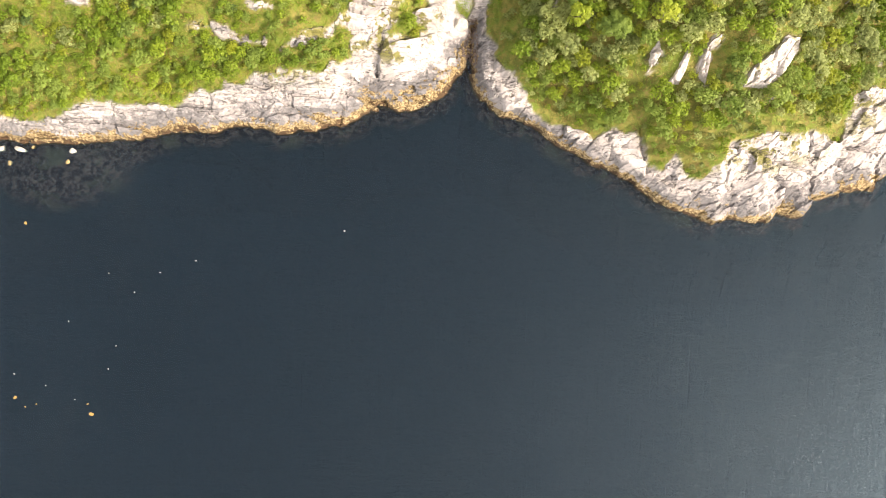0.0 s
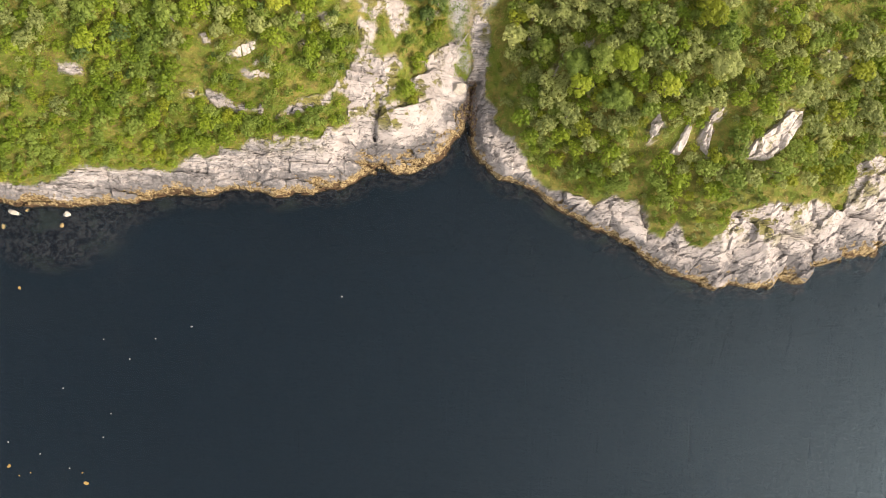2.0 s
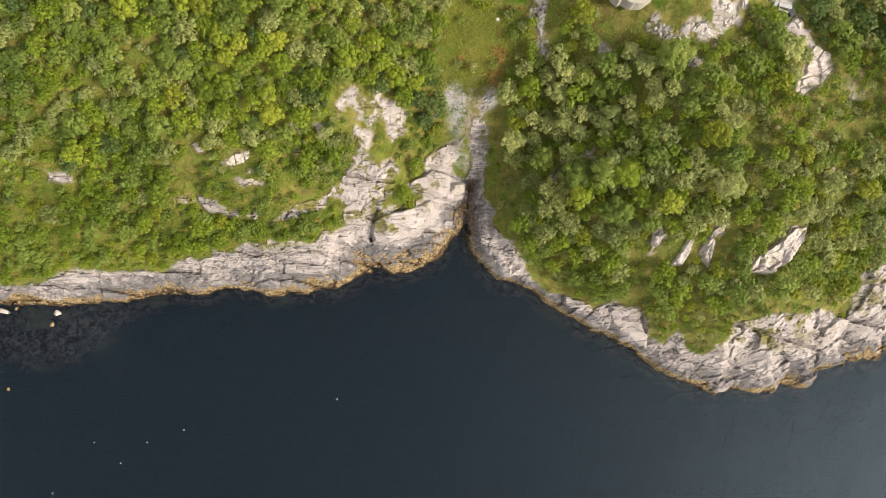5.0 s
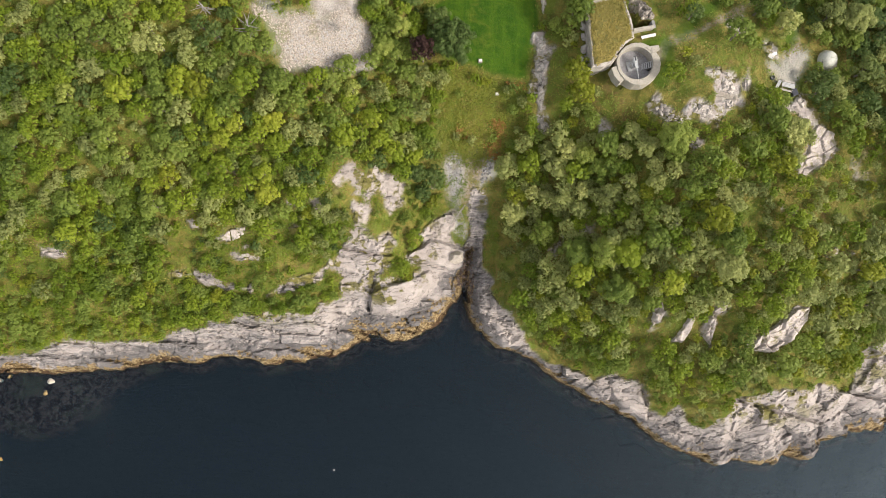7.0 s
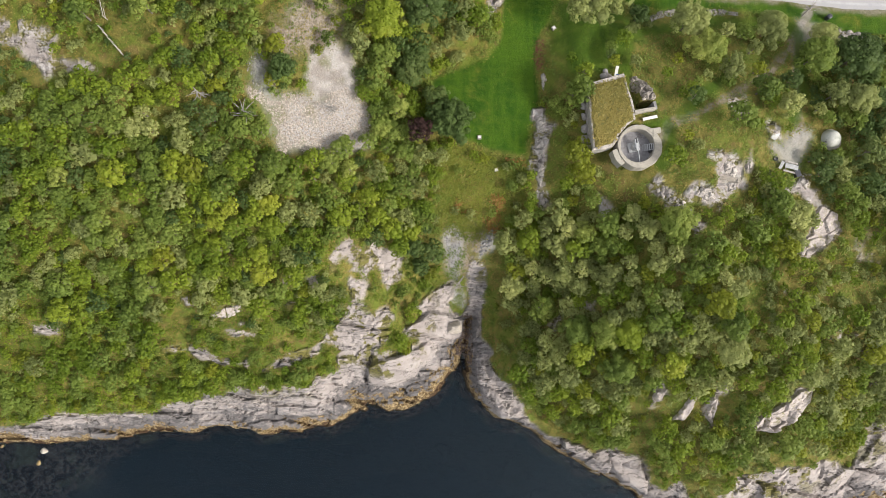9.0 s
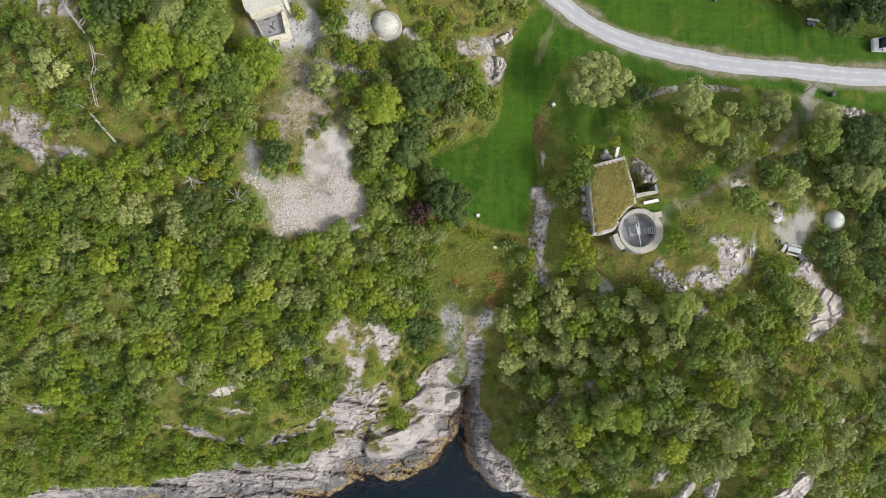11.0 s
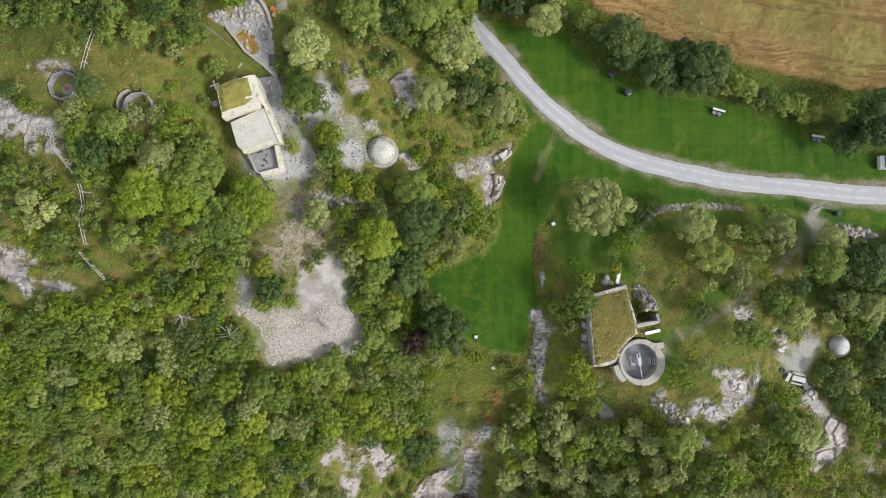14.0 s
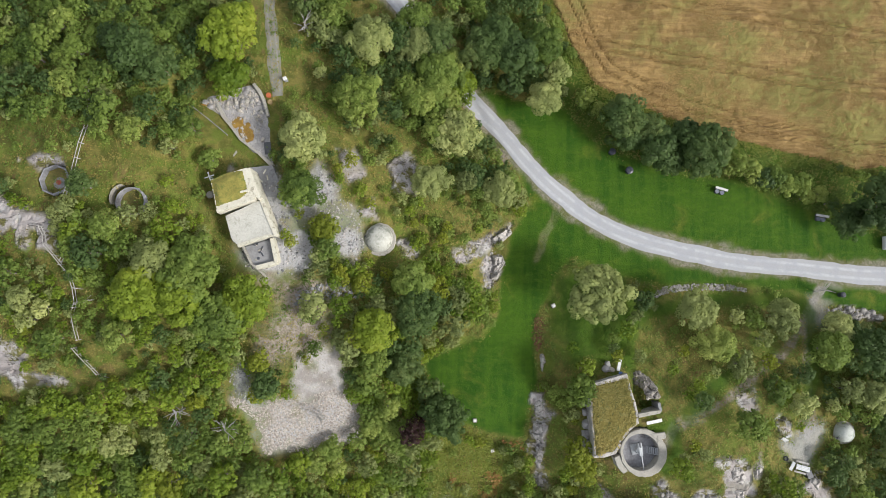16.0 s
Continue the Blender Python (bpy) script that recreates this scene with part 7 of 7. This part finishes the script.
print("trees", len(single), "undergrowth", len(rest), "leaves", sum(len(p) for v in heaps.values() for p in v) // 3)

# ---- wheat, rough grass, red plants, dead wood, drifting weed ----
def wheat_material():
    n = Nodes("ripe_wheat")
    p = n.place()
    fine, mid, wide = n.noise(p, 5.0, 4, 0.7), n.noise(n.stretch(p, 9, (0.25, 2.2, 1)), 0.8, 6, 0.7), n.noise(p, 0.07, 4, 0.6)
    colour = n.mix(n.span(mid, 0.35, 0.65), (0.165, 0.098, 0.03), (0.31, 0.205, 0.073))
    colour = n.mix(n.span(n.maths("ADD", wide, n.maths("MULTIPLY", mid, 0.25)), 0.56, 0.74, 0, 0.7), colour, (0.15, 0.16, 0.032))
    colour = n.mix(n.span(fine, 0.5, 0.8, 0, 0.6), colour, (0.12, 0.08, 0.03))
    n.bump(fine, 0.8, 0.3)
    return n.finish(colour, 0.95)


WHEAT = wheat_material()
fxs, fys = spaced([(14, 78, 0.3), (78, 160, 6)]), spaced([(105, 152, 0.3), (152, 215, 6)])
ux, uy = np.meshgrid(fxs, fys)
deep = depth_in(ux, uy, FIELD)
along = uy * math.cos(0.16) + ux * math.sin(0.16)
tram = np.minimum(abs((along - 122.6) % 9.0 - 1.0), abs((along - 122.6) % 9.0 - 2.6))
tram = np.minimum(tram, np.minimum(abs(deep - 2.4), abs(deep - 4.0)))
crop = 0.3 + 0.32 * ramp(0.08, 0.3, tram) + 0.16 * fractal(ux, uy, 0.8, 401, 3) + 0.1 * fractal(ux, uy, 6, 402, 2)
base = np.array([[z_at(u, v) for u in fxs] for v in fys])
wheat_z = base + 0.06 + np.maximum(crop, 0.0) * ramp(-0.1, 0.4, deep)
cell = (deep + 0.35 * fractal(ux, uy, 1.5, 403, 3))[:-1, :-1] > 0
_, me = sheet("wheat_field", fxs, fys, wheat_z, WHEAT, cell)
tagged(new("wheat_field", me), "ripe golden wheat field with tramlines and green patches", "wheat field", kind="stuff")


def tufts(name, label, category, places, material, size, blades, seed, spread=0.25, lift=0.1):
    """Many small tufts as one mesh."""
    rng = np.random.default_rng(seed)
    c = np.repeat(places, blades, 0)
    n = len(c)
    c = c + rng.normal(scale=(spread, spread, 0.04), size=(n, 3)) + np.array([0, 0, lift])
    t, tilt = rng.uniform(0, 6.283, n), rng.uniform(-0.7, 0.7, (n, 2))
    s = size * rng.uniform(0.6, 1.4, n)
    a = np.stack([np.cos(t) * s, np.sin(t) * s, tilt[:, 0] * s], 1)
    b = np.stack([-np.sin(t) * s * 0.4, np.cos(t) * s * 0.4, tilt[:, 1] * s * 0.4], 1)
    corners = np.stack([c - a - 0.5 * b, c + a - 0.5 * b, c + 1.5 * b], 1).reshape(-1, 3)
    ob = new(name, mesh_from(name, corners, np.arange(n * 3).reshape(-1, 3), material))
    return tagged(ob, label, category, kind="stuff")


rng = np.random.default_rng(31)
tx, ty = rng.uniform(15, 78, 40000), rng.uniform(108, 152, 40000)
ok = (depth_in(tx, ty, FIELD) > 0.2)
al = ty * math.cos(0.16) + tx * math.sin(0.16)
tr = np.minimum(abs((al - 122.6) % 9.0 - 1.0), abs((al - 122.6) % 9.0 - 2.6))
fd = depth_in(tx, ty, FIELD)
ok &= (tr > 0.2) & (abs(fd - 2.4) > 0.25) & (abs(fd - 4.0) > 0.25)
WHEAT_EARS = leaf_material("wheat_ears", (0.09, 0.075, 0.02), (0.24, 0.155, 0.05), (0.39, 0.265, 0.10), 0.2)
tufts("wheat_ears", "ripe wheat ears", "wheat", np.array([(x, y, z_at(x, y) + 0.62) for x, y in zip(tx[ok], ty[ok])]), WHEAT_EARS, 0.11, 6, 32, 0.26, 0.03)

# tufts of heath and grass wherever the ground is rough
hx, hy = rng.uniform(-80, 80, 64000), rng.uniform(15, 152, 64000)
bare = np.maximum(rockiness(hx, hy) * 1.4, any_of(hx, hy, GRAVELS + (LAWN, FIELD), 0.5, 0.4))
bare = np.maximum(bare, ramp(2.6, 1.9, away(hx, hy, ROAD)))
bare = np.maximum(bare, 0.9 * cover(hx, hy, GREEN_BANK, 1.5, 1.8, 67, 5.0))
for line in GREEN_PATHS:
    bare = np.maximum(bare, ramp(1.4, 0.7, away(hx, hy, line)))
for x0, y0, r0 in CLEAR[:8]:
    bare = np.maximum(bare, 1.0 * (np.hypot(hx - x0, hy - y0) < r0 * 0.9))
ok = (bare < 0.55) & (inland(hx, hy) > 2.5)
spots_h = np.array([(x, y, z_at(x, y)) for x, y in zip(hx[ok], hy[ok])])
pick = lattice(np.floor(spots_h[:, 0] * 9), np.floor(spots_h[:, 1] * 9), 5) + 0.5 * fractal(spots_h[:, 0], spots_h[:, 1], 6.0, 410, 3)
tufts("rough_grass", "rough straw-coloured heath grass", "grass", spots_h[pick < 0.62], LEAF_HEATH, 0.12, 7, 33, 0.36)
tufts("low_scrub", "low green heather and fern", "scrub", spots_h[pick >= 0.62], LEAF_GREEN, 0.14, 8, 34, 0.26, 0.18)
sx, sy = rng.uniform(-80, 4, 16000), rng.uniform(33, 66, 16000)
ok = (rockiness(sx, sy) < 0.4) & (inland(sx, sy) > 3.0) & (inland(sx, sy) < 27) & (fractal(sx, sy, 5.0, 416, 3) > -0.25)
tufts("low_fern", "bright green fern and bilberry on the slope", "scrub", np.array([(x, y, z_at(x, y)) for x, y in zip(sx[ok], sy[ok])]), LEAF_FRESH, 0.13, 7, 40, 0.34, 0.15)
edge = glide([p for p in FIELD if p[1] < 160 and p[0] < 80], 0.25)
edge = np.repeat(edge, 3, 0) + rng.normal(scale=0.55, size=(3 * len(edge), 2))
tufts("field_edge", "rank green grass along the field's edge", "grass", np.array([(x, y, z_at(x, y) + 0.1) for x, y in edge]), LEAF_MARSH, 0.15, 9, 39, 0.35, 0.2)
roof_x, roof_y = rng.uniform(21, 29, 1500), rng.uniform(78, 91, 1500)
ok = depth_in(roof_x, roof_y, offset_ring(ROOF, 0.35)) > 0
tufts("roof_grass", "dry straw-coloured grass on the bunker's turf roof", "grass", np.array([(x, y, 24.95) for x, y in zip(roof_x[ok], roof_y[ok])]), LEAF_HEATH, 0.16, 6, 38, 0.2, 0.08)
mx, my = rng.uniform(-4, 16, 4200), rng.uniform(62, 84, 4200)
ok = any_of(mx, my, (OPEN_MARSH,), 0.5, 0.3) > 0.5
marsh = np.array([(x, y, z_at(x, y)) for x, y in zip(mx[ok], my[ok])])
tufts("marsh_grass", "lush yellow-green marsh grass with rusty stems", "grass", marsh, LEAF_MARSH, 0.13, 9, 35, 0.32, 0.2)
red = np.array([(x + 0.0, y, z_at(x, y)) for x, y in ((15.5 + 0.4 * math.sin(k), 93.4 + 0.14 * k) for k in range(34))])
RED = leaf_material("red_leaves", (0.09, 0.03, 0.02), (0.15, 0.06, 0.04), (0.2, 0.10, 0.06), 0.2)
tufts("red_shrub", "dark red creeping shrub on the bank", "shrub", red, RED, 0.16, 6, 36, 0.3, 0.2)
rust = marsh[fractal(marsh[:, 0], marsh[:, 1], 3.0, 415, 3) + 0.3 * lattice(np.floor(marsh[:, 0] * 5), np.floor(marsh[:, 1] * 5), 6) > 0.66]
tufts("rusty_plants", "rust-red withered plants in the marsh grass", "plant", rust, leaf_material("rusty_leaves", (0.14, 0.075, 0.02), (0.22, 0.115, 0.03), (0.28, 0.17, 0.05), 0.2), 0.2, 4, 37, 0.25, 0.4)


def dead_tree(x, y, reach, seed, label, lying=False):
    """A bare bleached tree: a stem with forked limbs."""
    r = random.Random(seed)
    z = z_at(x, y)
    ob = thing("dead_tree", x, y, z, r.uniform(0, 360), label, "dead tree", "dead trees")
    verts, faces = limb([(0, 0, -0.3, 0.12), (0.1, 0.1, reach * 0.5, 0.08), (0.2, -0.1, reach, 0.04)] if not lying else [(-reach * 0.5, 0, 0.9, 0.16), (0, 0.1, 1.0, 0.14), (reach * 0.5, 0.3, 1.3, 0.08)])
    new("stem", mesh_from("stem", verts, faces, DEAD_WOOD, True)).parent = ob
    for k in range(14):
        t, h = r.uniform(0, 6.283), r.uniform(0.3, 0.95) * reach
        base = (0.15, 0, h) if not lying else (r.uniform(-0.4, 0.5) * reach, 0.1, 1.0)
        far = r.uniform(0.4, 0.8) * reach * (0.6 if lying else 0.8)
        tip = (base[0] + far * math.cos(t), base[1] + far * math.sin(t), base[2] + r.uniform(0.1, 0.5) * reach * 0.6)
        mid = tuple(0.5 * (p + q) + r.uniform(-0.12, 0.12) for p, q in zip(base, tip))
        v, f = limb([(*base, 0.075), (*mid, 0.055), (*tip, 0.02)], 5)
        new("branch", mesh_from("branch", v, f, DEAD_WOOD, True)).parent = ob


dead_tree(3.1, 59.6, 3.6, 1, "fallen bleached dead tree lying across the gully", True)
dead_tree(-16.0, 84.5, 3.0, 2, "bare grey dead tree among green birches")
dead_tree(-27.5, 82.8, 3.4, 3, "bare grey dead tree among green birches")
dead_tree(57.3, 102.3, 2.6, 4, "small bare grey tree beside the path")
dead_tree(-33.5, 85.5, 3.0, 5, "bare grey dead tree among green birches")
dead_tree(-18.6, 138.6, 3.4, 6, "bare grey dead tree beside the gravel track")

# weed and foam adrift on the sea
for k, (x, y, s) in enumerate(((-64.8, -19.6, 0.5), (-79.0, -16.6, 0.45), (-79.4, 15.5, 0.4), (-77.0, -18.3, 0.2), (-65.6, -17.8, 0.2), (-75.0, -17.8, 0.18))):
    bm = stone_verts(random.Random(500 + k), s, s * 0.75, 0.08, 2)
    ob = new("drifting_weed", mesh_of("drifting_weed", bm, KELP))
    ob.matrix_basis = pose(x, y, 0.03, 0, 0, 50 * k)
    tagged(ob, "clump of yellow seaweed adrift on the sea", "seaweed", "drifting weed")
rng = random.Random(77)
for k, (x, y) in enumerate(((-46.9, 8.4), (-53.5, 6.2), (-63.1, 6.1), (-58.1, 2.5), (-61.0, -7.3), (-19.2, 14.0), (-79.5, -12.4), (-62.2, -11.5), (-70.1, -2.8), (-73.5, -14.5), (-68.0, -17.0))):
    bm = stone_verts(random.Random(520 + k), rng.uniform(0.12, 0.26), rng.uniform(0.1, 0.2), 0.04, 2)
    ob = new("foam_fleck", mesh_of("foam_fleck", bm, FOAM))
    ob.matrix_basis = pose(x, y, 0.02, 0, 0, 40 * k)
    tagged(ob, "small pale fleck of foam on the sea", "foam", "foam flecks")
